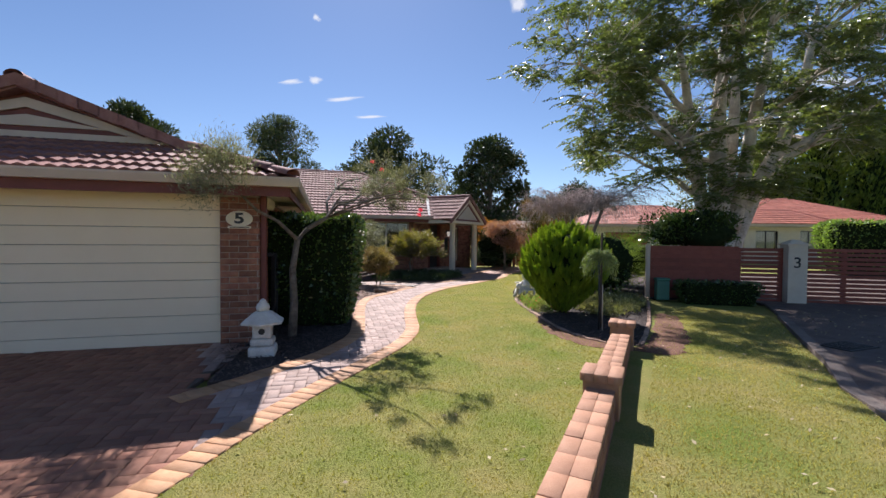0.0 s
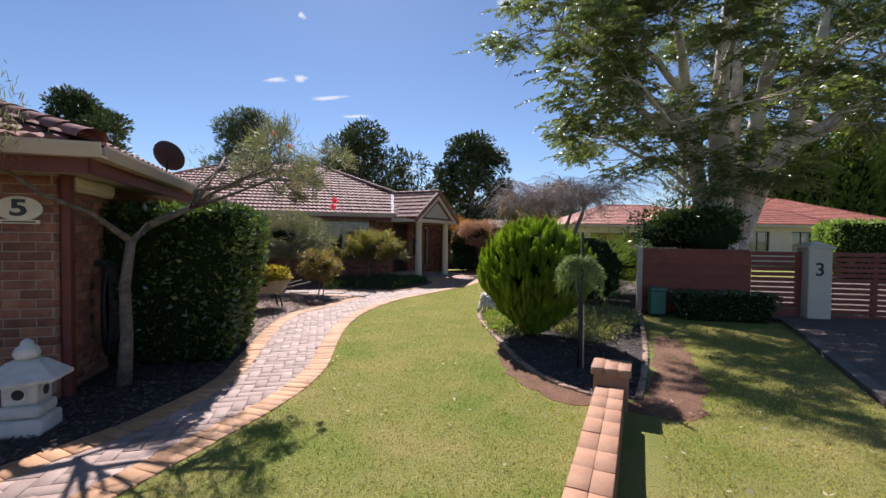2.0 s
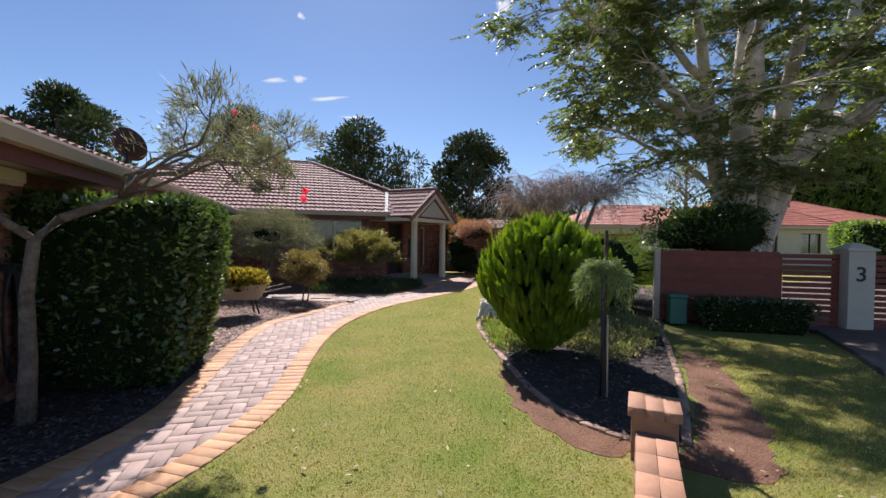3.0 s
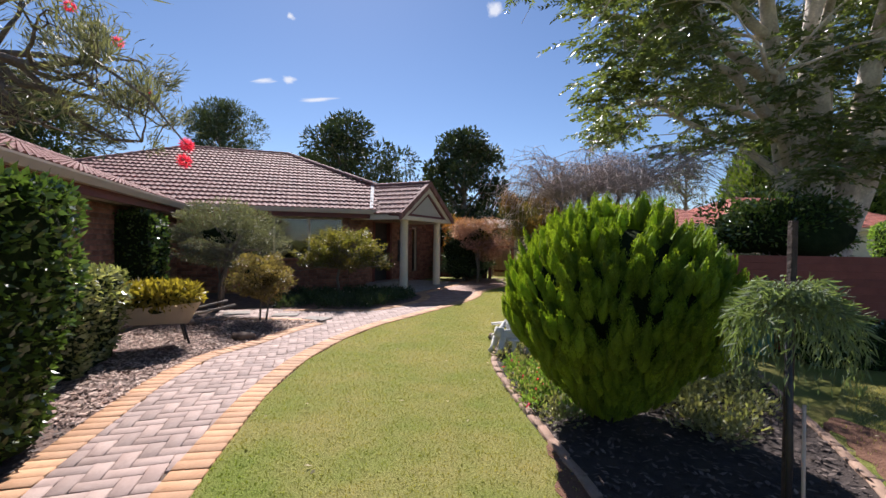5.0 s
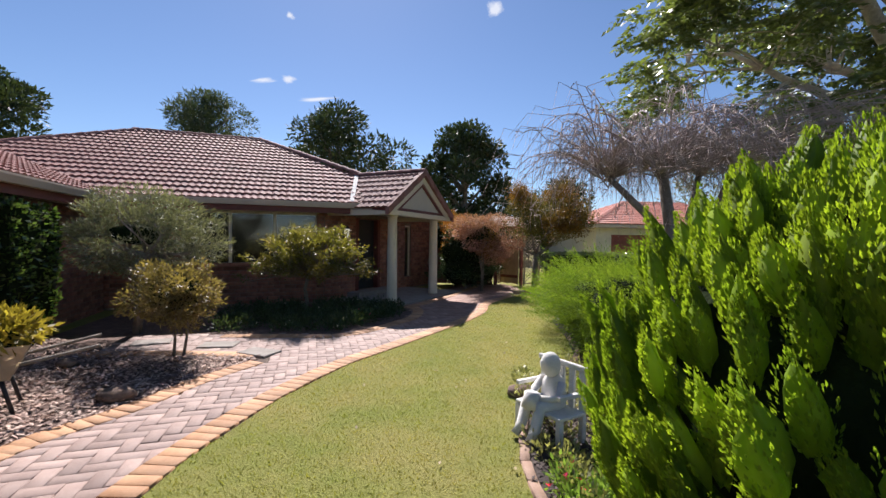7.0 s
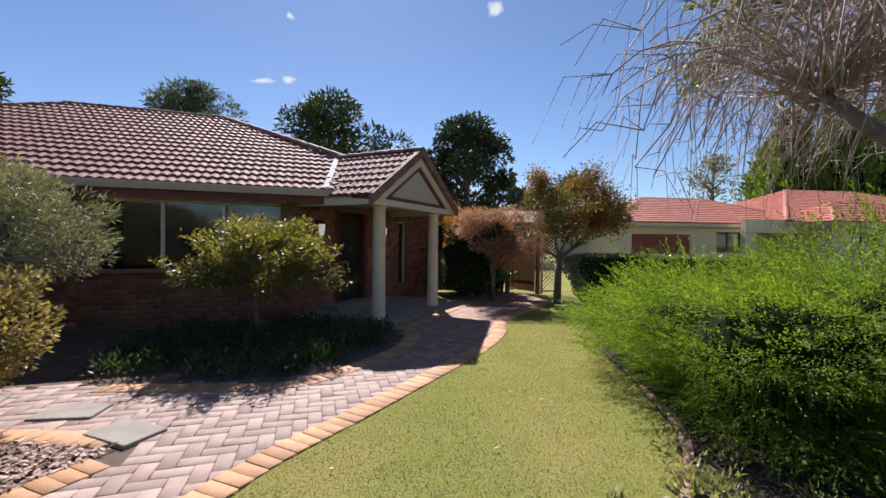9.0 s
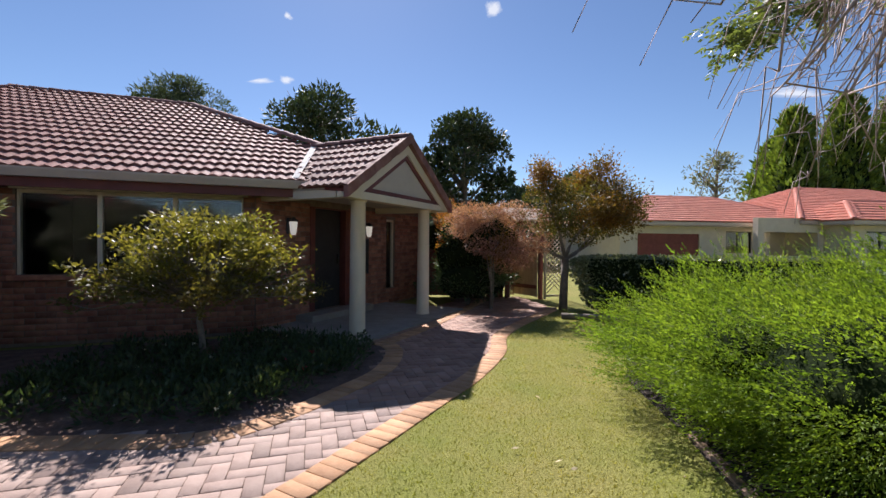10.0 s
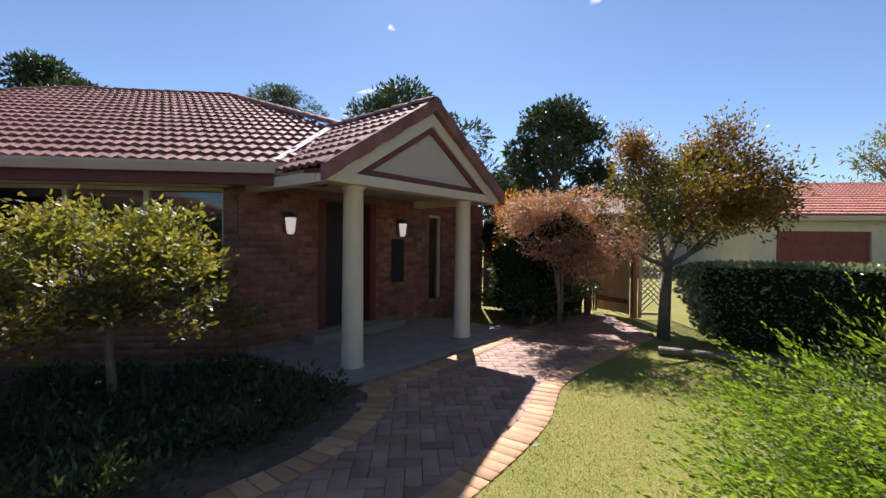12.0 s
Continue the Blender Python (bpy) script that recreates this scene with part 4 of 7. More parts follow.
part("housing", boxed(-0.05, 0.05, -0.4, 0.4, -0.02, 0.09, bevel=0.01), CREAM, batten)
part("diffuser", boxed(-0.04, 0.04, -0.38, 0.38, -0.05, -0.021, bevel=0.01), CREAM, batten, "pale plastic diffuser")
# satellite dish on the garage roof
dish = thing("satellite_dish", "small dark satellite dish on the garage roof", "dish", HOUSE @ pose(GS - 0.9, -6.0, GE + 0.36))
part("mast", lathe([(0.02, 0), (0.02, 0.35)], 8), BLACK, dish)
part("bowl", lathe([(0.02, 0.0), (0.18, 0.02), (0.3, 0.07), (0.305, 0.08), (0.18, 0.03), (0.02, 0.012)], 20), DARK, dish, "", pose(0, 0, 0.4, 60, 0, 160))
# downpipe and hose at the garage side
part("downpipe", boxed(GW + 0.01, GW + 0.09, GD + 0.05, GD + 0.14, -0.06, GE - 0.2, bevel=0.01), FASCIA, house)

hose = thing("garden_hose", "dark garden hose hung on the garage side wall", "hose", HOUSE @ pose(GW + 0.06, GD + 0.75, 0.0))
part("hook", boxed(-0.05, 0.06, -0.06, 0.06, 1.18, 1.24, bevel=0.008), BLACK, hose)
for k in range(6):
    bm = bmesh.new()
    w, low = 0.10 + 0.02 * k, 0.12 + 0.06 * (k % 3)
    tube(bm, [(0.03 + 0.012 * k, w * math.sin(t), 0.68 + low * 0.3 + (0.55 - low * 0.3) * math.cos(t)) for t in (2 * math.pi * j / 22 for j in range(23))], [0.011] * 23, 6)
    part("hose_loop", bm, RUBBER, hose)

# ---- low brick wall ----
WA, WB = Vector((0.045, 0.95, 0)), Vector((2.45, 5.78, 0))
wdir = (WB - WA).normalized()
WM = Matrix((wdir, Vector((-wdir.y, wdir.x, 0)), Vector((0, 0, 1)))).transposed().to_4x4()
WM.translation = WA
W_LEN, W_TOP = (WB - WA).length, 0.25
low_wall = tagged(part("low_wall", boxed(0, W_LEN, -0.112, 0.112, -0.05, W_TOP - 0.045, WM), MORTAR), "low terracotta brick garden wall with square piers", "wall")
cap_v, cap_f = piece(0.231, 0.112, 0.05, 0.0018)
cap_mesh = quads(cap_v, cap_f)
cap_mesh.materials.append(WALLCAP)
rng = np.random.default_rng(11)
for i in range(int(W_LEN / 0.235)):
    for y in (-0.057, 0.057):
        ob = new("coping_brick", cap_mesh)
        ob.parent, ob.matrix_basis = low_wall, WM @ pose(0.12 + i * 0.235 + rng.normal(0, 0.002), y, W_TOP + rng.normal(0, 0.0015), 0, 0, rng.normal(0, 0.5))
bv, bf = piece(0.23, 0.076, 0.02, 0.004)
for sgn, rz in ((-1, 0), (1, 180)):
    poses = []
    for r in range(3):
        for i in range(int(W_LEN / 0.24) + 1):
            x = 0.12 + i * 0.24 - (0.12 if r % 2 else 0)
            if 0.05 < x < W_LEN:
                poses.append(WM @ pose(x, sgn * 0.118, W_TOP - 0.09 - r * 0.086, 90, 0, rz))
    tagged(part("bricks", merged(bv, bf, poses), DRIVE, low_wall), kind="stuff")
for dist in (0.0, 3.02, W_LEN + 0.1):
    pier = part("pier", boxed(dist - 0.145, dist + 0.145, -0.145, 0.145, -0.05, W_TOP + 0.055, WM, 0.008), WALLCAP, low_wall)
    for j in range(3):
        ob = new("cap_brick", cap_mesh)
        ob.parent, ob.matrix_basis = pier, WM @ pose(dist, -0.111 + 0.111 * j, W_TOP + 0.12) @ Matrix.Diagonal((1.44, 0.985, 1.3, 1))

# ---- lantern, planters and ornaments beside the path ----
lantern = thing("stone_lantern", "pale stone garden lantern with a pagoda roof", "lantern", pose(-2.28, 5.38, 0, 0, 0, 15))
part("base", boxed(-0.16, 0.16, -0.15, 0.15, -0.02, 0.12, bevel=0.03), STONE, lantern)
part("plinth", boxed(-0.14, 0.14, -0.13, 0.13, 0.122, 0.22, bevel=0.035), STONE, lantern)
box_l = part("light_box", boxed(-0.11, 0.11, -0.11, 0.11, 0.222, 0.40, bevel=0.02), STONE, lantern)
# Black discs paint the shaded openings; the box itself stays solid.
for m in (pose(0, -0.112, 0.31, 90), pose(0.112, 0, 0.31, 0, 90), pose(-0.112, 0, 0.31, 0, -90)):
    part("window_hole", lathe([(0.04, 0), (0.04, 0.006)], 12), BLACK, box_l, "", m)
    part("window_rim", lathe([(0.058, 0), (0.058, 0.005)], 12), STONE, box_l, "", m)
part("roof", lathe([(0.27, 0.40), (0.275, 0.425), (0.20, 0.48), (0.12, 0.54), (0.085, 0.555)], 6, True), STONE, lantern)
part("finial", lathe([(0.07, 0.555), (0.085, 0.60), (0.07, 0.64), (0.045, 0.66), (0.04, 0.685), (0.012, 0.71)], 12), STONE, lantern)


def clumped(n, centre, radii, rng, clumps, size=(0.3, 0.5), flat=0.75, fill=0.85):
    """Places of leaves in separate clumps spread through a crown, with gaps between; and their outward directions."""
    P, D = [], []
    for k in range(clumps):
        d = unit(rng.normal(0, 1, (1, 3)))[0]
        c = d * rng.uniform(0.35, fill) * np.array(radii)
        s = np.array(radii) * rng.uniform(*size) * np.array([1, 1, flat])
        m = n // clumps
        e = unit(rng.normal(0, 1, (m, 3)))
        P.append(np.array(centre) + c + e * s * rng.uniform(0.25, 1, (m, 1)) ** 0.45), D.append(e * np.array([1, 1, 0.7]) + d * 0.4)
    return np.concatenate(P), np.concatenate(D)


def leafy(name, label, category, centre, radii, n, length, width, mat, seed, trunk=None, core=0.55, clumps=22, size=(0.3, 0.5), flat=0.75, up=0.2, spread=0.6, group="", bark=BARK, stems=1):
    """A shrub: an uneven crown of leaves in clumps, on stems that reach into them."""
    rng = np.random.default_rng(seed)
    base = Vector((centre[0], centre[1], 0)) if trunk is None else Vector(trunk)
    ob = thing(name, label, category, Matrix.Translation(base), group)
    c = Vector(centre) - base
    pts, out = clumped(n, c, radii, rng, clumps, size, flat)
    keep = pts[:, 2] + base.z > 0.02
    pts, out = pts[keep], out[keep]
    out[:, 2] += up
    part("crown", leaves(pts, out, length, width, rng, spread), mat, ob)
    # Dark core paints the shade inside the crown and stops see-through.
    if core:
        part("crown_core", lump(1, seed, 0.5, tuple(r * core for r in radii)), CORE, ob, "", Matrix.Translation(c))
    bm = bmesh.new()
    for k in range(stems):
        off = Vector((rng.uniform(-0.06, 0.06), rng.uniform(-0.06, 0.06), 0)) * (stems > 1)
        tgt = c + Vector((rng.uniform(-0.5, 0.5) * radii[0], rng.uniform(-0.5, 0.5) * radii[1], 0)) * (stems > 1)
        r = 0.012 + 0.012 * max(radii)
        low = max(c.z - radii[2] * 0.8, 0.1)
        tube(bm, [off + Vector((0, 0, -0.05)), off * 1.2 + Vector((0.02, 0.01, low * 0.6)), off * 0.6 + tgt * 0.3 + Vector((0, 0, low * 0.7)), tgt], [r, r * 0.85, r * 0.7, r * 0.4])
        for q in range(5):
            e = unit(rng.normal(0, 1, (1, 3)))[0] * np.array(radii) * 0.75
            tube(bm, [tgt * 0.6 + Vector((0, 0, low * 0.35)), tgt * 0.8 + Vector(e) * 0.4, c + Vector(e)], [r * 0.45, r * 0.35, r * 0.15], 5)
    part("stem", bm, bark, ob)
    return ob, rng


def hedge(name, label, m, sx, sy, sz, n, length, width, mat, seed, category="hedge"):
    """A clipped hedge: leaves over the faces of a rounded block; a near-black core paints its inner shade."""
    rng = np.random.default_rng(seed)
    ob = thing(name, label, category, m)
    p = rng.uniform(-1, 1, (n, 3))
    ax = rng.choice(3, n, p=[0.36, 0.36, 0.28])
    side = np.sign(rng.uniform(-1, 1, n))
    p[np.arange(n), ax] = side * rng.uniform(0.88, 1.04, n)
    p[:, 2] = np.where((ax == 2), np.abs(p[:, 2]), p[:, 2])
    q = np.sign(p) * np.abs(p) ** 1.0
    over = np.maximum(np.linalg.norm(np.maximum(np.abs(q) - 0.75, 0), axis=1) - 0.25, 0)[:, None]
    q = q * (1 - over * 0.9)
    wob = np.array([noise.noise(Vector(v) * 1.7 + Vector((seed, 0, 0))) for v in q])[:, None]
    q = q * (1 + 0.10 * wob)
    out = np.zeros((n, 3))
    out[np.arange(n), ax] = side
    pts = q * np.array([sx, sy, sz / 2]) + np.array([0, 0, sz / 2])
    pts[:, :2] *= 0.82 + 0.18 * np.clip(pts[:, 2:3] / sz * 1.6, 0, 1)
    keep = pts[:, 2] > 0.03
    part("foliage", leaves(pts[keep], (out + np.array([0, 0, 0.25]))[keep], length, width, rng, 0.7), mat, ob)
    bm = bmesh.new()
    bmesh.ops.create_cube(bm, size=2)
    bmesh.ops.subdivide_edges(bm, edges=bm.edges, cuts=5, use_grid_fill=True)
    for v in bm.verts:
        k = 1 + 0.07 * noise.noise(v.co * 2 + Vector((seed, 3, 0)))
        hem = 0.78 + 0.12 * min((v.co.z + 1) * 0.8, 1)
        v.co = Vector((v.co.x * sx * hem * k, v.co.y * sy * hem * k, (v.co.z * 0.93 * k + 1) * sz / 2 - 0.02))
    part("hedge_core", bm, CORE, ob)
    return ob


hedge("camellia_hedge", "tall dark glossy clipped camellia hedge", pose(-2.62, 7.6, 0, 0, 0, 8), 1.12, 0.72, 1.86, 12000, 0.075, 0.04, L_HEDGE, 21)
hedge("variegated_hedge", "low glossy pale-topped hedge beside the path", pose(-3.25, 9.95, 0, 0, 0, 14), 0.62, 0.6, 1.12, 5200, 0.07, 0.035, L_GLOSS, 22)
hedge("camellia_hedge", "dark glossy clipped hedge near the house wall", pose(-4.75, 13.4, 0, 0, 0, 14), 0.7, 0.6, 1.95, 5200, 0.075, 0.04, L_HEDGE, 23)
grey, rng = leafy("grevillea_shrub", "feathery grey-green shrub in front of the house", "shrub", (-3.4, 14.4, 1.55), (1.55, 0.9, 0.85), 19000, 0.085, 0.014, L_GREY, 24, core=0.2, clumps=54, size=(0.16, 0.32), stems=6, up=0.4)
topi, rng = leafy("round_shrub", "small bronze-leaved round shrub on a short stem", "shrub", (-2.0, 13.0, 0.8), (0.66, 0.64, 0.52), 10000, 0.048, 0.022, L_BRONZE, 25, core=0.4, clumps=60, size=(0.2, 0.36), stems=2)
azalea = thing("azalea_shrub", "open golden-green shrub with layered sprays on a bent pale stem", "shrub", pose(-1.25, 16.25, 0))
rng = np.random.default_rng(26)
bm = bmesh.new()
tube(bm, [(0, 0, -0.05), (0.03, -0.02, 0.25), (-0.02, 0.0, 0.5), (0.06, -0.04, 0.78)], [0.045, 0.038, 0.034, 0.03], 8)
UP, SHADED = ([], []), ([], [])
for k in range(230):
    d = unit(rng.normal(0, 1, (1, 3)))[0]
    d[2] = abs(d[2]) * 1.55 - 0.72
    f = rng.uniform(0.55, 1.0) if k % 5 else rng.uniform(0.95, 1.2)
    c = Vector((0.2 + d[0] * 1.15 * f, -0.2 + d[1] * 0.9 * f, 1.22 + d[2] * 0.6 * f))
    knee = Vector((c.x * 0.45, c.y * 0.45 - 0.02, 0.78 + (c.z - 0.78) * 0.35))
    tube(bm, [(0.06, -0.04, 0.76), knee, knee.lerp(c, 0.6) + Vector(rng.normal(0, 0.04, 3)), c], [0.014, 0.010, 0.007, 0.003], 5)
    n = 64
    run = unit(np.array([[d[0], d[1], 0.55 + 0.4 * rng.uniform()]]))[0]
    t = rng.uniform(0, 1, (n, 1))
    q = np.array(c) + run * (t - 0.6) * 0.26 + rng.normal(0, 0.05, (n, 3)) * np.array([1.2, 1.2, 0.55])
    # Low sprays get a darker olive: their shade is put into the colour.
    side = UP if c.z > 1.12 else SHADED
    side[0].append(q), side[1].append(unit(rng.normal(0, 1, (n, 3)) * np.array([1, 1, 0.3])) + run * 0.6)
part("stem", bm, BARK, azalea)
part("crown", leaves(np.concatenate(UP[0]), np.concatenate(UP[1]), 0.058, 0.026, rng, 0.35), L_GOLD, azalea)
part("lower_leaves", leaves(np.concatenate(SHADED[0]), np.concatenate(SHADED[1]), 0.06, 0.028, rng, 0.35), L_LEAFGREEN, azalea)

# wheelbarrow planter
barrow = thing("wheelbarrow_planter", "old cream wheelbarrow used as a planter", "planter", pose(-2.75, 11.15, 0, 0, 0, 35))
bm = bmesh.new()
top = [bm.verts.new(p) for p in ((-0.5, -0.3, 0.56), (0.5, -0.33, 0.6), (0.5, 0.33, 0.6), (-0.5, 0.3, 0.56))]
low = [bm.verts.new(p) for p in ((-0.3, -0.2, 0.34), (0.36, -0.22, 0.30), (0.36, 0.22, 0.30), (-0.3, 0.2, 0.34))]
bm.faces.new(low[::-1])
for i in range(4):
    bm.faces.new((low[i], low[(i + 1) % 4], top[(i + 1) % 4], top[i]))
bmesh.ops.solidify(bm, geom=bm.faces[:], thickness=0.02)
part("tray", bm, CREAM, barrow, "cream metal tray")
part("soil", boxed(-0.4, 0.42, -0.24, 0.26, 0.45, 0.52), MULCH, barrow)
for y in (-0.18, 0.18):
    bm = bmesh.new()
    tube(bm, [(-0.75, y, 0.16), (-0.2, y, 0.31), (0.95, y * 1.5, 0.52)], [0.018, 0.018, 0.016])
    part("handle", bm, BARK, barrow)
    bm = bmesh.new()
    tube(bm, [(0.3, y, 0.32), (0.38, y * 1.1, 0.0)], [0.016, 0.016])
    part("leg", bm, BLACK, barrow)
part("wheel", lathe([(0.05, -0.03), (0.15, -0.035), (0.17, 0), (0.15, 0.035), (0.05, 0.03)], 18), RUBBER, barrow, "", pose(-0.72, 0, 0.17, 90))
rng = np.random.default_rng(31)
yp = thing("yellow_plant", "bushy yellow-green plant filling the wheelbarrow", "plant", pose(-2.75, 11.15, 0.5, 0, 0, 35))
part("foliage", joined(leaves(*blob_points(2600, (0, 0, 0.19), (0.60, 0.40, 0.17), rng, 0.3), 0.10, 0.045, rng, 0.5)), L_YELLOW, yp)
part("plant_core", lump(1, 3, 0.2, (0.45, 0.3, 0.16)), CORE, yp, "", pose(0, 0, 0.08))

# bottlebrush tree over the path
bb = thing("bottlebrush_tree", "crooked grey bottlebrush tree with sparse foliage and red flowers", "tree", pose(-2.27, 6.4, 0))
rng = np.random.default_rng(41)
bm, tips = bmesh.new(), []
tube(bm, [(0, 0, -0.05), (0.03, 0.0, 0.5), (0.0, 0.02, 1.0), (0.08, 0.0, 1.45), (0.2, 0.1, 1.62)], [0.07, 0.058, 0.05, 0.044, 0.04], 9)
tube(bm, [(0.2, 0.1, 1.62), (0.42, 0.45, 1.82), (0.5, 0.6, 2.05), (0.75, 0.75, 2.1), (1.0, 0.95, 2.38)], [0.038, 0.032, 0.026, 0.022, 0.017], 8)
tube(bm, [(0.08, 0.0, 1.45), (-0.12, -0.25, 1.72), (-0.28, -0.55, 1.85), (-0.45, -0.85, 2.12)], [0.034, 0.026, 0.02, 0.014], 8)
tube(bm, [(0.42, 0.45, 1.82), (0.3, 0.8, 2.1), (0.35, 1.2, 2.35), (0.25, 1.6, 2.6)], [0.026, 0.02, 0.016, 0.012], 7)
tube(bm, [(1.0, 0.95, 2.38), (1.25, 0.9, 2.3), (1.5, 0.95, 2.36)], [0.026, 0.02, 0.012], 6)
tufts = ((2.05, 0.0, 2.2), (1.4, -0.3, 2.2), (1.84, -0.8, 2.18), (1.57, 0.84, 2.2), (1.2, 0.3, 2.15), (1.3, 1.6, 2.62), (1.5, 1.3, 2.2), (1.0, 1.4, 2.3), (0.8, 1.8, 2.7), (1.2, 1.0, 2.05), (1.62, 1.12, 2.0))
for x, y, z in tufts:
    start = Vector((0.42, 0.45, 1.82)) if y < 0.5 else Vector((1.0, 0.95, 2.38)) if x > 1.1 else Vector((0.35, 1.2, 2.35))
    end = Vector((x, y, z))
    mids = [start.lerp(end, t) + Vector(rng.normal(0, 0.05, 3)) for t in (0.3, 0.6, 0.85)]
    tube(bm, [start, *mids, end], [0.02, 0.016, 0.012, 0.009, 0.005], 6)
for p, d, ln, r in (((1.0, 0.95, 2.38), (0.6, 0.1, 0.5), 0.3, 0.016), ((0.75, 0.75, 2.1), (0.9, -0.2, 0.2), 0.34, 0.014), ((0.5, 0.6, 2.05), (0.3, -0.3, 0.6), 0.3, 0.014), ((1.25, 0.9, 2.3), (0.4, -0.3, 0.4), 0.28, 0.012),
                    ((0.25, 1.6, 2.6), (0.1, 0.6, 0.4), 0.3, 0.014), ((0.35, 1.2, 2.35), (0.6, 0.3, 0.5), 0.3, 0.014), ((1.25, 0.9, 2.3), (0.2, 0.5, 0.2), 0.28, 0.012)):
    branching(bm, rng, Vector(p), Vector(d), ln * 0.8, r, 3, tips, 0.5, (2, 3), 0.6, 0.0, 0.75, 3, 5)
tuft_tips = []
for x, y, z in tufts:
    for k in range(3):
        branching(bm, rng, Vector((x, y, z)), Vector(rng.normal(0, 0.6, 3)) + Vector((0.3, 0, 0.35)), 0.13, 0.006, 1, tuft_tips, 0.4, (2, 3), 0.6, 0.1, 0.8, 3, 4)
low_tips = []
for d in ((-0.6, -0.5, 0.1), (-0.2, -0.9, 0.2), (0.2, -0.7, 0.25), (-0.3, -0.4, 0.5)):
    branching(bm, rng, Vector((-0.45, -0.85, 2.12)), Vector(d), 0.24, 0.014, 2, low_tips, 0.4, (3, 3), 0.7, 0.0, 0.8, 3, 5)
part("trunk", bm, GNARL, bb)
pts, ds = [], []
for k, (p, d) in enumerate(tips):
    if p.x > 0.75 and p.z > 2.15 or rng.uniform() < 0.2:
        n = 10
        pts.append(np.array(p) + rng.normal(0, 0.075, (n, 3))), ds.append(np.tile(np.array(d) + (0, 0, 0.2), (n, 1)))
for p, d in low_tips:
    n = 70
    pts.append(np.array(p) + rng.normal(0, 0.11, (n, 3))), ds.append(np.tile(np.array(d) + (0, 0, 0.3), (n, 1)))
for p, d in tuft_tips:
    n = 34
    pts.append(np.array(p) + rng.normal(0, 0.035, (n, 3))), ds.append(np.tile(np.array(d) + (0, 0, 0.25), (n, 1)))
part("crown", leaves(np.concatenate(pts), np.concatenate(ds), 0.075, 0.008, rng, 0.45), L_GREY, bb)
for p in ((1.1, 1.7, 2.78), (0.95, 1.5, 2.9), (1.46, 1.4, 2.35), (1.87, 1.09, 1.98), (1.84, 1.12, 1.9)):
    n = 320
    a = rng.uniform(0, 2 * np.pi, n)
    q = np.stack([np.cos(a), rng.uniform(-1, 1, n) * 0.6, np.sin(a)], 1)
    turn = np.array(Euler((0.5, 0, 0.9)).to_matrix())
    part("flower", leaves(np.array(p) + (q * np.array([0.01, 0.05, 0.01])) @ turn.T, (q * np.array([1, 0.1, 1])) @ turn.T, 0.026, 0.004, rng, 0.15), PETAL, bb, "red bottlebrush flower")
bm = bmesh.new()
tube(bm, [(1.5, 0.95, 2.36), (1.72, 1.0, 2.2), (1.87, 1.09, 1.98)], [0.010, 0.007, 0.004], 5)
part("twig", bm, BARK, bb)

# ---- right-hand bed ----
con = thing("golden_conifer", "rounded bright green upright-sprayed conifer leaning over dark mulch", "conifer", pose(2.45, 8.68, 0))
rng = np.random.default_rng(51)
def plumes(base, axis, length, radius, per, rng, twist=0.5):
    """Feathery plumes: leaf sprigs over a teardrop round each axis; rows of base and axis, lengths by row."""
    n = len(base)
    a = unit(axis)
    u = unit(np.cross(a, rng.normal(0, 1, (n, 3))))
    w = np.cross(a, u)
    P, D = [], []
    for j in range(per):
        t = (j + rng.uniform(0, 1, (n, 1))) / per
        th = rng.uniform(0, 2 * np.pi, (n, 1))
        o = np.cos(th) * u + np.sin(th) * w * 0.6
        r = radius * np.sin(np.pi * np.clip(t, 0.02, 1) ** 0.75 * 0.93 + 0.12)
        P.append(base + a * t * length + o * r), D.append(a + o * twist * (1.1 - t))
    return np.concatenate(P), np.concatenate(D)


def lobed(n, rng, radii, centre, taper=0.5, depth=0.22, lobes=60, zmin=-0.9):
    """Places over an egg-shaped crown with lobes; narrower below."""
    d = unit(rng.normal(0, 1, (n, 3)))
    d = d[d[:, 2] > zmin]
    heads = unit(rng.normal(0, 1, (lobes, 3)))
    near = (d @ heads.T).max(axis=1, keepdims=True)
    r = 1 - depth + depth * np.clip((near - 0.88) / 0.1, 0, 1)
    k = np.where(d[:, 2:3] < 0, 1 - (1 - taper) * np.abs(d[:, 2:3]), 1.0)
    return d * r * np.array(radii) * np.concatenate([k, k, np.ones_like(k)], 1) + np.array(centre), d


def fans(base, axis, out, length, width, per, rng):
    """Upright flattened sprays, each a rounded flame of small sprigs lying across the outward direction."""
    n = len(base)
    a = unit(axis)
    u = unit(np.cross(a, out))
    w = unit(np.cross(u, a))
    P, D = [], []
    for j in range(per):
        t = rng.uniform(0, 1, (n, 1)) ** 0.8
        half = width * np.sin(np.pi * np.clip(t * 0.86 + 0.1, 0, 1)) ** 0.8
        s = rng.uniform(-1, 1, (n, 1))
        edge = np.sqrt(1 - s * s)
        P.append(base + a * t * length + u * s * half + w * edge * half * 0.6 * rng.uniform(0.7, 1, (n, 1)))
        D.append(a + u * s * 0.55 * (1.1 - t) + w * edge * 0.3)
    return np.concatenate(P), np.concatenate(D)


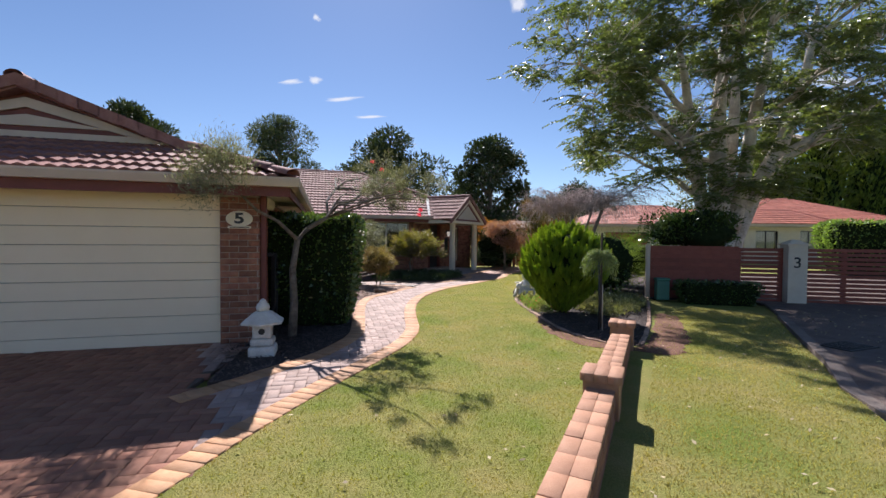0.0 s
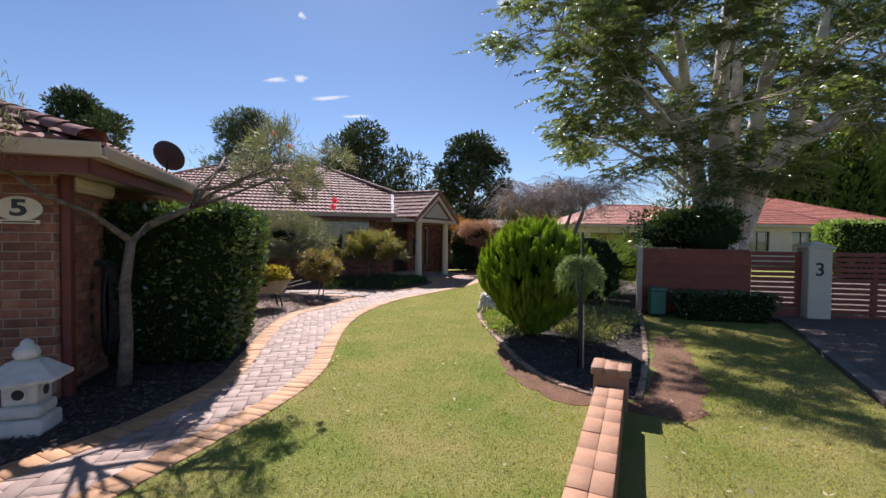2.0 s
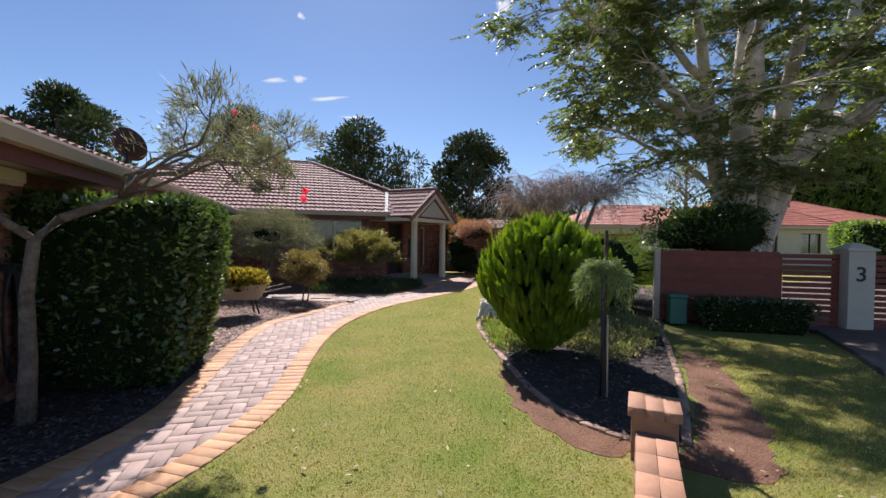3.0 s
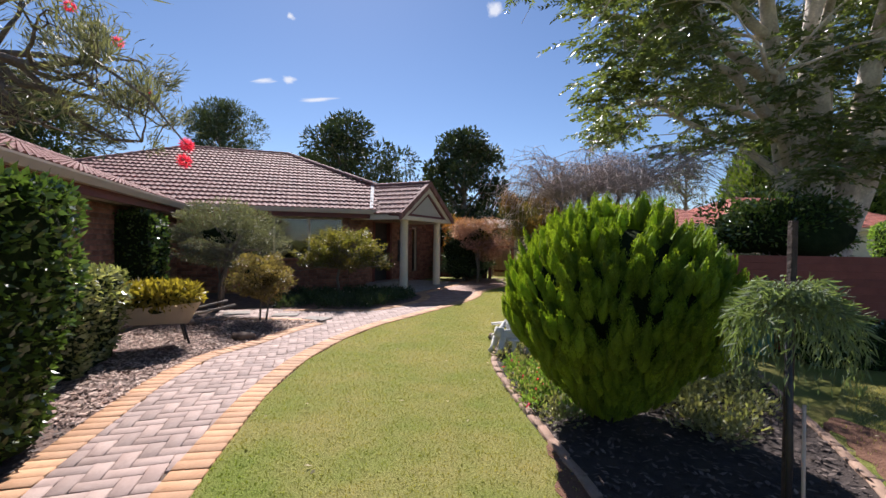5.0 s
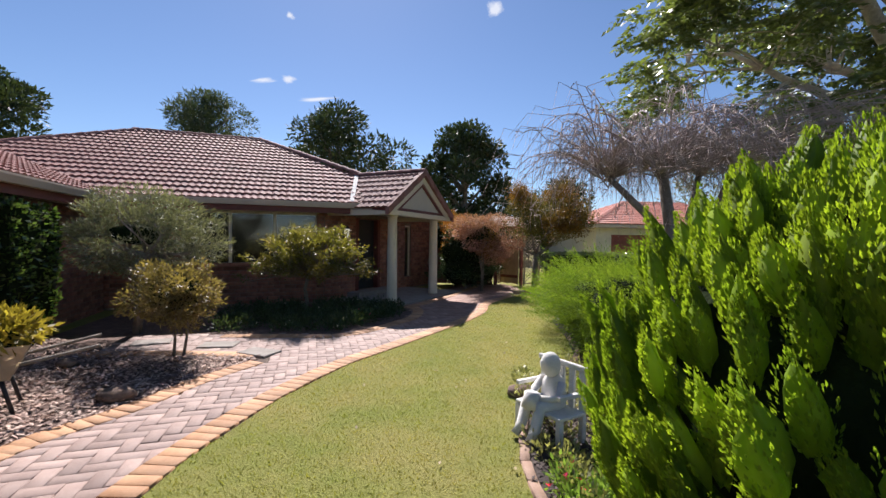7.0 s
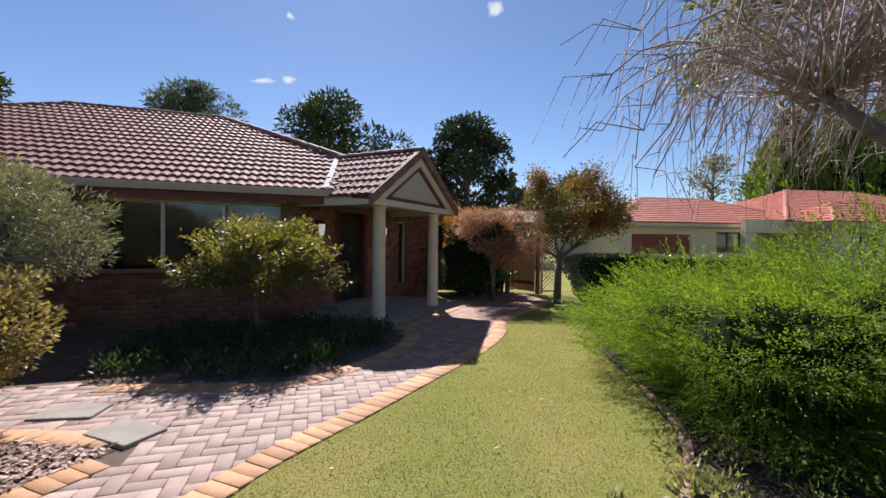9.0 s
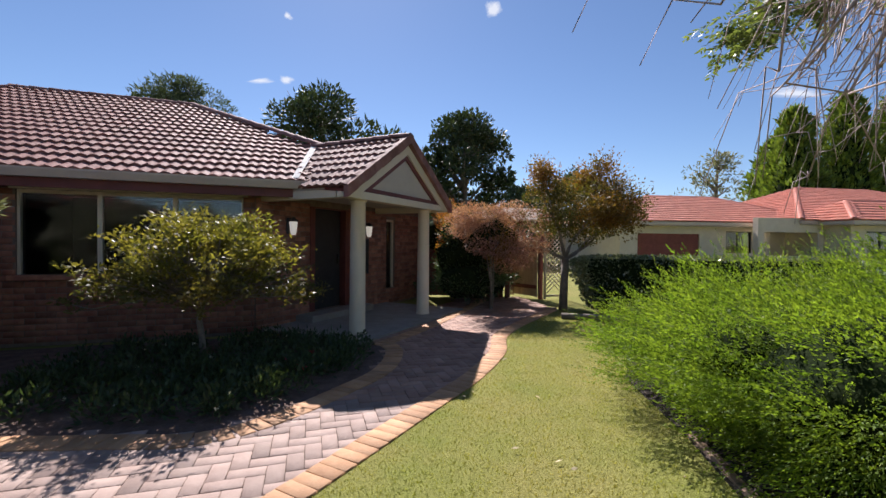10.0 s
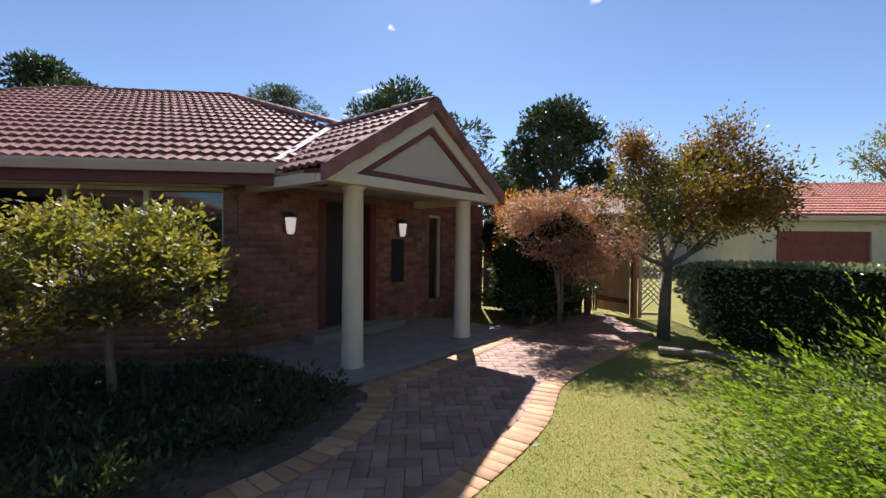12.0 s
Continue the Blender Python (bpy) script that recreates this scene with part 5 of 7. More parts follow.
pt, d = lobed(1500, rng, (0.80, 0.98, 0.84), (-0.03, -0.16, 0.95), 0.9, 0.12, 110, -1.0)
pt = pt + d * rng.uniform(-0.13, 0.02, (len(pt), 1))
hem = np.clip((pt[:, 2:3] - 0.1) / 0.75, 0, 1)
pt[:, :2] *= 0.34 + 0.66 * hem ** 0.6
floor_z = 0.14 + 1.0 * np.clip(-pt[:, 1] - 0.22, 0, 1.2)
pt[:, 2] = np.where(pt[:, 2] < floor_z, floor_z + (pt[:, 2] - floor_z) * 0.2, pt[:, 2])
def flames(base, axis, out, length, width, depth, rng, rings=5, sides=8, ridge=0.2):
    """Solid ridged flame shapes, one at each place: the closed bodies of dense sprays."""
    n = len(base)
    a = unit(axis)
    u = unit(np.cross(a, out))
    w = unit(np.cross(u, a))
    t = np.linspace(0, 1, rings)
    th = 2 * np.pi * np.arange(sides) / sides
    prof = np.sin(np.pi * np.clip(t * 0.88 + 0.11, 0, 1)) ** 0.8
    r = prof[None, :, None] * (1 + ridge * np.where(np.arange(sides) % 2, 1, -1)[None, None, :] + rng.normal(0, 0.12, (n, rings, sides)))
    lift = t[None, :, None] + rng.normal(0, 0.04, (n, rings, sides)) + 0.05 * np.where(np.arange(sides) % 2, 1, -1)[None, None, :]
    v = base[:, None, None, :] + a[:, None, None, :] * (lift * length[:, None])[..., None] + u[:, None, None, :] * (r * np.cos(th) * width)[..., None] + w[:, None, None, :] * (r * np.sin(th) * depth)[..., None]
    k = np.arange(sides)
    f = np.concatenate([np.stack([q * sides + k, q * sides + (k + 1) % sides, (q + 1) * sides + (k + 1) % sides, (q + 1) * sides + k], 1) for q in range(rings - 1)])
    faces = (f[None] + (np.arange(n) * rings * sides)[:, None, None]).reshape(-1, 4)
    return quads(v.reshape(-1, 3), faces, True)


rise = d * np.array([0.4, 0.4, 0.1]) + np.array([0, 0, 1]) + rng.normal(0, 0.1, d.shape)
face = d + rng.normal(0, 0.2, d.shape)
long = rng.uniform(0.13, 0.22, (len(pt), 1))
part("sprays", flames(pt - np.array([0, 0, 0.12]), rise, face, long, 0.036, 0.022, rng), L_CONIFER, con, "dense bright green upright sprays")
P, D = fans(pt - np.array([0, 0, 0.12]), rise, face, long * 1.12, 0.05, 210, rng)
part("crown", leaves(P, D, 0.017, 0.0056, rng, 0.14), L_CONIFER, con)
# Near-black body behind the sprays stands for the shade in their gaps.
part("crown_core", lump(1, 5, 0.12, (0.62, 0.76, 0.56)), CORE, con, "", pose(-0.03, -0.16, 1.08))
bm = bmesh.new()
for k in range(5):
    a = 2 * math.pi * k / 5
    tube(bm, [(0.03 * math.cos(a), 0.03 * math.sin(a), -0.05), (0.08 * math.cos(a), 0.08 * math.sin(a), 0.25), (0.32 * math.cos(a), 0.32 * math.sin(a) - 0.15, 0.85)], [0.05, 0.045, 0.03])
part("stem", bm, DARKBARK, con)

ball = thing("weeping_standard", "small mop-headed weeping conifer on a slim stem with stake", "tree", pose(2.58, 7.0, 0))
rng = np.random.default_rng(52)
bm = bmesh.new()
tube(bm, [(0, 0, -0.05), (0.01, 0, 0.5), (-0.01, 0.01, 1.2)], [0.016, 0.015, 0.014])
part("stem", bm, BLACK, ball)
bm = bmesh.new()
tube(bm, [(0.05, -0.04, -0.05), (0.045, -0.03, 0.75)], [0.008, 0.008])
part("stake", bm, GUTTER, ball)
part("timber_stake", boxed(0.04, 0.07, 0.05, 0.08, -0.05, 1.6, bevel=0.004), DARKBARK, ball, "dark square timber stake")
n = 420
a, el = rng.uniform(0, 2 * np.pi, n), rng.uniform(0, 1, n)
P, D = [], []
for j in range(12):
    t = j / 11
    r = (0.05 + 0.22 * np.sin(np.minimum(t * 1.5, 1) * np.pi / 2)) * (0.4 + 0.6 * el)
    z = 1.18 + 0.16 * np.sin(t * np.pi * 0.7) * (1.3 - el) - 0.36 * t ** 2 * (0.4 + el * 0.6)
    P.append(np.stack([r * np.cos(a), r * np.sin(a), z], 1) + rng.normal(0, 0.008, (n, 3)))
    D.append(np.stack([np.cos(a) * (1 - t), np.sin(a) * (1 - t), np.full(n, 0.6 - 1.7 * t)], 1))
part("crown", leaves(np.concatenate(P), np.concatenate(D), 0.06, 0.008, rng, 0.3), L_MOP, ball)

# spreading juniper
jun = thing("spreading_juniper", "large bright green feathery spreading juniper", "shrub", pose(4.15, 13.7, 0))
rng = np.random.default_rng(53)
B, A = [], []
mounds = ((-0.18, -0.5, 0.64, 1.0, 1.15, 0.76, 420), (0.85, -0.85, 0.86, 1.1, 1.05, 0.74, 300), (-0.1, 0.7, 0.52, 0.98, 1.05, 0.6, 300), (0.05, 1.7, 0.42, 0.8, 0.8, 0.52, 180), (1.2, 0.9, 0.72, 1.2, 1.3, 0.62, 200), (2.1, 0.0, 0.8, 1.1, 1.4, 0.7, 160),
          (-0.16, -0.5, 0.32, 0.82, 1.15, 0.4, 200), (-0.12, 0.8, 0.3, 0.8, 1.0, 0.36, 140))
for cx, cy, cz, rx, ry, rz, n in mounds:
    pt, d = lobed(n, rng, (rx, ry, rz), (cx, cy, cz), 0.8, 0.5, 18, -0.95)
    sweep = np.array([[noise.noise(Vector(q) * 1.3 + Vector((k * 7.0, 0, 3))) for k in range(3)] for q in pt])
    B.append(pt - d * rng.uniform(0.0, 0.16, (len(pt), 1))), A.append(d * np.array([1.1, 1.1, 0.5]) + np.array([-0.2, 0, 0.14]) + sweep * 0.8 + rng.normal(0, 0.12, d.shape))
B, A = np.concatenate(B), np.concatenate(A)
side = unit(np.cross(unit(A), np.array([0, 0, 1.0]) + rng.normal(0, 0.3, A.shape)))
P, D = [], []
for k in range(8):                                     # each bough: a main spray and shorter ones fanned beside it
    turn = (k - 3.5) * 0.3
    ax = unit(unit(A) + side * turn + np.array([0, 0, 0.08]) + rng.normal(0, 0.08, A.shape))
    root = B + side * (k - 3.5) * 0.04 + unit(A) * 0.06 * (3.5 - abs(k - 3.5))
    long = rng.uniform(0.22, 0.38, (len(B), 1)) * (1 - 0.1 * abs(k - 3.5))
    p, d = plumes(root, ax, long * 1.1, 0.02, 22, rng, 0.6)
    P.append(p), D.append(d)
P, D = np.concatenate(P), np.concatenate(D)
keep = P[:, 2] > 0.04
part("crown", leaves(P[keep], D[keep], 0.028, 0.0105, rng, 0.18), L_JUNIPER, jun)
for cx, cy, cz, rx, ry, rz, n in mounds:
    part("crown_core", lump(1, 6 + cx, 0.2, (rx * 0.56, ry * 0.56, rz * 0.52)), CORE, jun, "", pose(cx, cy, cz))
bm = bmesh.new()
for k in range(4):
    tube(bm, [(0.6, 0, -0.05), (0.6 + 0.3 * math.cos(k * 1.6), 0.3 * math.sin(k * 1.6), 0.25), (0.6 + 0.8 * math.cos(k * 1.6), 0.8 * math.sin(k * 1.6), 0.55)], [0.06, 0.05, 0.03])
part("stem", bm, BARK, jun)

# weeping bare tree
weep = thing("weeping_tree", "leafless weeping tree with a mop of mauve-brown twigs", "tree", pose(3.6, 11.6, 0))
rng = np.random.default_rng(54)
bm = bmesh.new()
tube(bm, [(0, 0, -0.05), (0.05, 0, 0.9), (-0.02, 0.08, 1.7), (-0.1, 0.1, 2.25)], [0.08, 0.07, 0.06, 0.05], 8)
tube(bm, [(0.35, 0.25, -0.05), (0.42, 0.25, 0.9), (0.62, 0.35, 1.7), (0.9, 0.4, 2.4)], [0.07, 0.06, 0.05, 0.04], 8)
tube(bm, [(-0.02, 0.05, 1.45), (-0.3, -0.05, 1.75), (-0.6, 0.25, 2.2)], [0.045, 0.04, 0.03], 7)
tube(bm, [(0.42, 0.25, 1.3), (0.45, 0.5, 1.8), (0.7, 0.7, 2.35)], [0.045, 0.04, 0.03], 7)
part("trunk", bm, BARK, weep)
heads = [Vector((-0.1, 0.1, 2.25)), Vector((0.9, 0.4, 2.4)), Vector((-0.6, 0.25, 2.2)), Vector((0.7, 0.7, 2.35))]
bm = bmesh.new()
for k in range(300):
    h = heads[k % 4]
    a = rng.uniform(0, 2 * math.pi)
    reach = rng.uniform(0.4, 2.1)
    rise = rng.uniform(0.25, 0.85)
    fall = rng.uniform(0.25, 0.8)
    for trial in range(5):
        ex, ey = h.x + math.cos(a) * reach, h.y + math.sin(a) * reach
        if ex < -1.85 or ey < -1.1 or ex < 1.15 * ey - 2.15:
            reach *= 0.7
    wob = Vector(rng.normal(0, 0.06, 3))
    pts = []
    for j in range(8):
        t = j / 7
        pts.append(h + Vector((math.cos(a) * reach * t ** 0.85, math.sin(a) * reach * t ** 0.85, rise * math.sin(min(t * 1.7, 1.57)) - fall * t ** 2.8)) + wob * math.sin(t * 5 + k) + Vector(rng.normal(0, 0.012, 3)))
    tube(bm, pts, [0.007 * (1 - 0.8 * j / 7) + 0.0015 for j in range(8)], 4)
    for q in range(9):
        s0 = pts[rng.integers(2, 8)]
        w = Vector((math.cos(a), math.sin(a), 0)) * rng.uniform(0, 0.2) + Vector((rng.normal(0, 0.12), rng.normal(0, 0.12), rng.uniform(0.0, 0.1)))
        tube(bm, [s0, s0 + w * 0.6 + Vector((0, 0, -0.02)), s0 + w + Vector((0, 0, -rng.uniform(0.12, 0.38)))], [0.003, 0.0025, 0.0015], 3)
part("canopy", bm, TWIG, weep, "mauve-brown drooping twig mass")

# statue on a bench
bench = thing("small_bench", "small white cast garden bench", "bench", pose(2.08, 10.75, 0, 0, 0, -62))
part("seat", boxed(-0.24, 0.24, -0.14, 0.14, 0.2, 0.225, bevel=0.006), WHITESTONE, bench)
for k in range(5):
    part("slat", boxed(-0.22 + 0.1 * k, -0.17 + 0.1 * k, 0.12, 0.145, 0.226, 0.52, bevel=0.004), WHITESTONE, bench)
part("top_rail", boxed(-0.25, 0.25, 0.115, 0.15, 0.521, 0.565, bevel=0.01), WHITESTONE, bench)
for x in (-0.22, 0.22):
    for y in (-0.12, 0.12):
        part("leg", boxed(x - 0.02, x + 0.02, y - 0.02, y + 0.02, -0.01, 0.199), WHITESTONE, bench)
    part("armrest", boxed(x - 0.02, x + 0.02, -0.14, 0.119, 0.35, 0.38, bevel=0.006), WHITESTONE, bench)
bm = bmesh.new()
tube(bm, [(0, 0.03, 0.2), (0, 0.05, 0.3), (0, 0.04, 0.42), (0, 0.03, 0.47)], [0.10, 0.095, 0.085, 0.04], 12)
tube(bm, [(0, 0.02, 0.46), (0, 0.01, 0.50), (0, 0.0, 0.56), (0, 0.01, 0.615), (0, 0.015, 0.64)], [0.04, 0.075, 0.08, 0.06, 0.02], 12)
for s in (-1, 1):
    tube(bm, [(0.06 * s, 0.0, 0.25), (0.07 * s, -0.17, 0.26), (0.075 * s, -0.22, 0.1), (0.08 * s, -0.28, 0.03)], [0.055, 0.05, 0.04, 0.035], 9)
    tube(bm, [(0.1 * s, 0.03, 0.42), (0.13 * s, -0.04, 0.32), (0.04 * s, -0.14, 0.31)], [0.035, 0.032, 0.028], 8)
tube(bm, [(0, -0.2, 0.24), (0, -0.18, 0.36)], [0.07, 0.06], 6)
tagged(part("statue", bm, WHITESTONE, None, "", pose(2.08, 10.75, 0.0, 0, 0, -62)), "white cast stone seated figure on a small bench", "statue")

# ground cover, flowers and mulch
def low_plants(name, label, area, n_clumps, per, r, h, length, width, mat, seed, category="plants", flowers=None):
    rng = np.random.default_rng(seed)
    pa = np.array(area)
    x, y = rng.uniform(pa[:, 0].min(), pa[:, 0].max(), n_clumps), rng.uniform(pa[:, 1].min(), pa[:, 1].max(), n_clumps)
    k = inside(area, x, y)
    c = np.stack([x[k], y[k], np.zeros(k.sum())], 1)
    d = unit(rng.normal(0, 1, (len(c) * per, 3)))
    d[:, 2] = np.abs(d[:, 2])
    p = np.repeat(c, per, 0) + d * np.array([r, r, h]) * rng.uniform(0.5, 1.1, (len(c) * per, 1))
    ob = tagged(new(name, as_mesh(name, leaves(p, d + np.array([0, 0, 0.4]), length, width, rng, 0.5), mat)), label, category, kind="stuff")
    if flowers:
        sel = rng.choice(len(p), flowers[1])
        q = np.repeat(p[sel] + np.array([0, 0, 0.03]), 6, 0)
        tagged(new("flowers", as_mesh("flowers", leaves(q, np.tile([0, 0, 0.5], (len(q), 1)), 0.028, 0.02, rng, 0.8), flowers[0])), "small " + flowers[2] + " flowers among the leaves", "flowers", kind="stuff")
    return ob


low_plants("ground_cover", "pale variegated ground cover in the bed", [(1.95, 8.2), (2.6, 9.6), (4.6, 10.6), (4.2, 9.2), (3.1, 8.9), (3.4, 10.8), (2.2, 12.2), (1.9, 10.9), (1.85, 9.2)], 420, 42, 0.11, 0.14, 0.05, 0.022, L_COVER, 61, flowers=(WHITEPETAL, 60, "white"))
low_plants("ground_cover", "leafy pale ground cover behind the conifer", [(3.0, 8.0), (3.9, 8.6), (4.9, 10.2), (4.6, 11.0), (3.2, 10.6), (2.9, 9.2)], 330, 42, 0.13, 0.16, 0.055, 0.024, L_COVER, 66)
low_plants("flowering_plants", "small flowering border plants beside the lawn", [(1.86, 8.6), (2.35, 8.6), (2.35, 10.3), (1.86, 10.3)], 60, 50, 0.1, 0.13, 0.05, 0.02, L_BRIGHT, 62, flowers=(PETAL, 40, "pink"))
low_plants("leafy_plants", "low leafy plants below the juniper", [(1.95, 11.0), (2.7, 11.2), (3.6, 12.4), (3.0, 13.0), (2.4, 12.0)], 90, 40, 0.11, 0.12, 0.05, 0.022, L_COVER, 63)
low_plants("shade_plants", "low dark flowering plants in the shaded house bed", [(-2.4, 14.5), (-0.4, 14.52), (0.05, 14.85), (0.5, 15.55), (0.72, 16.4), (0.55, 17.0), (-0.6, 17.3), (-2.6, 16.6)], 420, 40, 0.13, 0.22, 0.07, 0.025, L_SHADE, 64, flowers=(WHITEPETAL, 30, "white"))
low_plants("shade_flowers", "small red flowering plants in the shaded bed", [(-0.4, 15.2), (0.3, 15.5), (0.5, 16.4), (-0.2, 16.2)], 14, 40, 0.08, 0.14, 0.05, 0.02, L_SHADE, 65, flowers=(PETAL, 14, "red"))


def litter(name, label, area, n, mat, seed, length, width, z=0.006, tilt=0.25):
    rng = np.random.default_rng(seed)
    pa = np.array(area)
    x, y = rng.uniform(pa[:, 0].min(), pa[:, 0].max(), n), rng.uniform(pa[:, 1].min(), pa[:, 1].max(), n)
    k = inside(area, x, y)
    p = np.stack([x[k], y[k], np.full(k.sum(), z) + rng.uniform(0, 0.012, k.sum())], 1)
    a = rng.uniform(0, 2 * np.pi, len(p))
    d = np.stack([np.cos(a), np.sin(a), rng.normal(0, tilt, len(p))], 1)
    tagged(new(name, as_mesh(name, leaves(p, d, length, width, rng, 0.05, 0.1, True), mat)), label, "litter", kind="stuff")


right_bed = [*BED_EDGE, (5.3, 18.7), (5.3, 10.9), *BED_RIGHT[::-1]]
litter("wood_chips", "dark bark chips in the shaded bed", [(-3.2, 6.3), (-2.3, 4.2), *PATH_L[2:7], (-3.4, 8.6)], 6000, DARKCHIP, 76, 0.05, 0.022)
litter("wood_chips", "pale bark chips and dry leaves in the bed", [(-3.6, 8.6), *PATH_L[6:], (-0.95, 12.95), (-3.2, 13.3), (-5, 14.5)], 24000, CHIP, 71, 0.06, 0.026)
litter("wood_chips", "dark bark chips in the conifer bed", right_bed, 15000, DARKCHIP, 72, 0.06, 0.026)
litter("fallen_leaves", "scattered dry leaves on the lawn", left_lawn, 420, L_DROP, 73, 0.05, 0.026, 0.02)
litter("fallen_leaves", "scattered dry leaves on the verge", right_lawn, 420, L_DROP, 74, 0.05, 0.026, 0.02)
litter("fallen_leaves", "dry leaves blown on the driveway", [(4.2, 3.5), (9, 3.5), (9, 9.5), (7, 8.6)], 500, L_DROP, 75, 0.06, 0.03, 0.01)
for x, y, r in ((-1.72, 11.55, 0.13), (-3.0, 12.6, 0.1), (2.05, 11.6, 0.11)):
    tagged(part("garden_rock", lump(r, x, 0.3, (1.2, 1, 0.6), 2), BROWNROCK, None, "", pose(x, y, r * 0.3)), "small brown weathered rock in the mulch", "rock")
for x, y, rz in ((-2.75, 13.75, 20), (-1.75, 13.6, 5), (-1.05, 13.2, -25)):
    tagged(part("stepping_stone", boxed(-0.24, 0.24, -0.16, 0.16, -0.03, 0.02, bevel=0.012), CONCRETE, None, "", pose(x, y, 0.0, 0, 0, rz)), "grey flat stepping stone beside the path", "stone")

# ---- far end of the path: gate, maples, hedge ----
gate = thing("garden_gate", "maroon post side gate with a small pale roof", "gate", pose(4.2, 22.3, 0, 0, 0, 12))
for x in (-0.52, 0.45):
    part("post", boxed(x - 0.05, x + 0.05, -0.05, 0.05, -0.05, 1.95), FASCIA, gate)
part("beam", boxed(-0.75, 0.7, -0.06, 0.06, 1.952, 2.07), FASCIA, gate)
for sgn in (-1, 1):
    part("roof_sheet", slab([(-0.7, 0, 2.4), (0.65, 0, 2.4), (0.65, sgn * 0.6, 2.06), (-0.7, sgn * 0.6, 2.06)], 0.03), GUTTER if sgn < 0 else SOFFIT, gate)
for k in range(5):
    part("picket", boxed(-0.45 + 0.055 * k, -0.415 + 0.055 * k, 0.3, 0.32, 0.05, 1.35), FASCIA, gate)
fence_c = thing("steel_fence", "cream ribbed steel fence beyond the gate", "fence", pose(4.55, 22.4, 0, 0, 0, 100))
for k in range(16):
    part("sheet", boxed(0.0 + 0.2 * k, 0.19 + 0.2 * k, -0.01 - 0.012 * (k % 2), 0.01, 0, 1.55), RENDERED, fence_c)
lattice = thing("lattice_panel", "pale timber lattice panel beside the side gate", "trellis", pose(4.72, 22.25, 0, 0, 0, 8))
for x in (0.0, 0.55):
    part("post", boxed(x - 0.03, x + 0.03, -0.02, 0.02, -0.03, 1.75), GUTTER, lattice)
for z in (0.06, 1.7):
    part("rail", boxed(0.031, 0.519, -0.015, 0.015, z - 0.025, z + 0.025), GUTTER, lattice)
for k in range(14):
    z = 0.1 + 0.115 * k
    for way in (-1, 1):
        top = min(z + 0.48, 1.67)
        reach_x = 0.49 * (top - z) / 0.48
        a, b = Vector((0.03 if way > 0 else 0.52, way * 0.006, z)), Vector((0.03 + reach_x if way > 0 else 0.52 - reach_x, way * 0.006, top))
        if top - z > 0.08:
            bm = bmesh.new()
            tube(bm, [a, b], [0.012, 0.012], 4)
            part("lath", bm, GUTTER, lattice)
leaf_g = thing("gate_leaf", "tan boarded gate leaf standing open on the path", "gate", pose(4.55, 22.38, 0.03, 0, 0, 128))
for k in range(8):
    part("board", boxed(0.02 + 0.105 * k, 0.122 + 0.105 * k, -0.012, 0.012, 0, 1.5, bevel=0.004), TANBOARD, leaf_g)
for z in (0.25, 1.25):
    part("ledge", boxed(0.02, 0.85, 0.013, 0.04, z - 0.05, z + 0.05), FASCIA, leaf_g)
# Added to close a bright gap; dark timber reads as the shade there.
fence_e = thing("paling_fence", "added dark maroon paling fence closing the gap between house and gate", "fence", pose(1.5, 22.9, 0, 0, 0, -15))
for k in range(19):
    part("paling", boxed(0.115 * k, 0.11 + 0.115 * k, -0.01, 0.01, 0, 1.8), FASCIA, fence_e)

rm, rng = leafy("weeping_maple", "dome-shaped weeping maple with reddish-brown fine leaves", "tree", (2.95, 20.4, 1.6), (1.15, 1.0, 0.88), 19000, 0.07, 0.02, L_REDMAPLE, 81, core=0.4, clumps=34, flat=0.6, up=-0.5, stems=3)
on, rng = leafy("nandina_shrub", "upright shrub with orange-red new leaves", "shrub", (2.2, 22.0, 1.75), (0.6, 0.6, 0.75), 3200, 0.09, 0.025, L_ORANGE, 82, core=0.4, up=0.6)
# Dark leaf mass added to paint the shade beneath the maple.
under, rng = leafy("shade_shrub", "dark shrub put in as the shade under the weeping maple", "shrub", (2.5, 21.0, 0.5), (1.1, 0.8, 0.55), 3500, 0.08, 0.035, L_SHADE, 83, core=0.6, clumps=20, size=(0.4, 0.6), stems=3)

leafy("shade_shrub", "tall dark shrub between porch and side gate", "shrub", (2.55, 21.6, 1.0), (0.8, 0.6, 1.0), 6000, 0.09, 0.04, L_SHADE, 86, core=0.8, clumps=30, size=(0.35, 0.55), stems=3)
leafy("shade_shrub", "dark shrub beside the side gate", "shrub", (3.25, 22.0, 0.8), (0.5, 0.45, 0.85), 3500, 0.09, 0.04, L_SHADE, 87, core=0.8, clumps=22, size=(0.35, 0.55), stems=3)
# Mostly hidden; enlarged so that it throws shade on the path's end.
leafy("shade_shrub", "dark shrub beyond the porch, enlarged to shade the path", "shrub", (2.7, 23.1, 1.25), (1.3, 0.7, 1.25), 5000, 0.1, 0.045, L_SHADE, 88, core=0.8, clumps=26, size=(0.35, 0.55), stems=3)
maple = thing("maple_tree", "small open maple with orange and green autumn leaves", "tree", pose(4.55, 20.3, 0))
rng = np.random.default_rng(84)
bm, tips = bmesh.new(), []
tube(bm, [(0, 0, -0.05), (0.02, 0, 0.6), (0.05, 0.03, 1.15)], [0.10, 0.085, 0.08], 9)
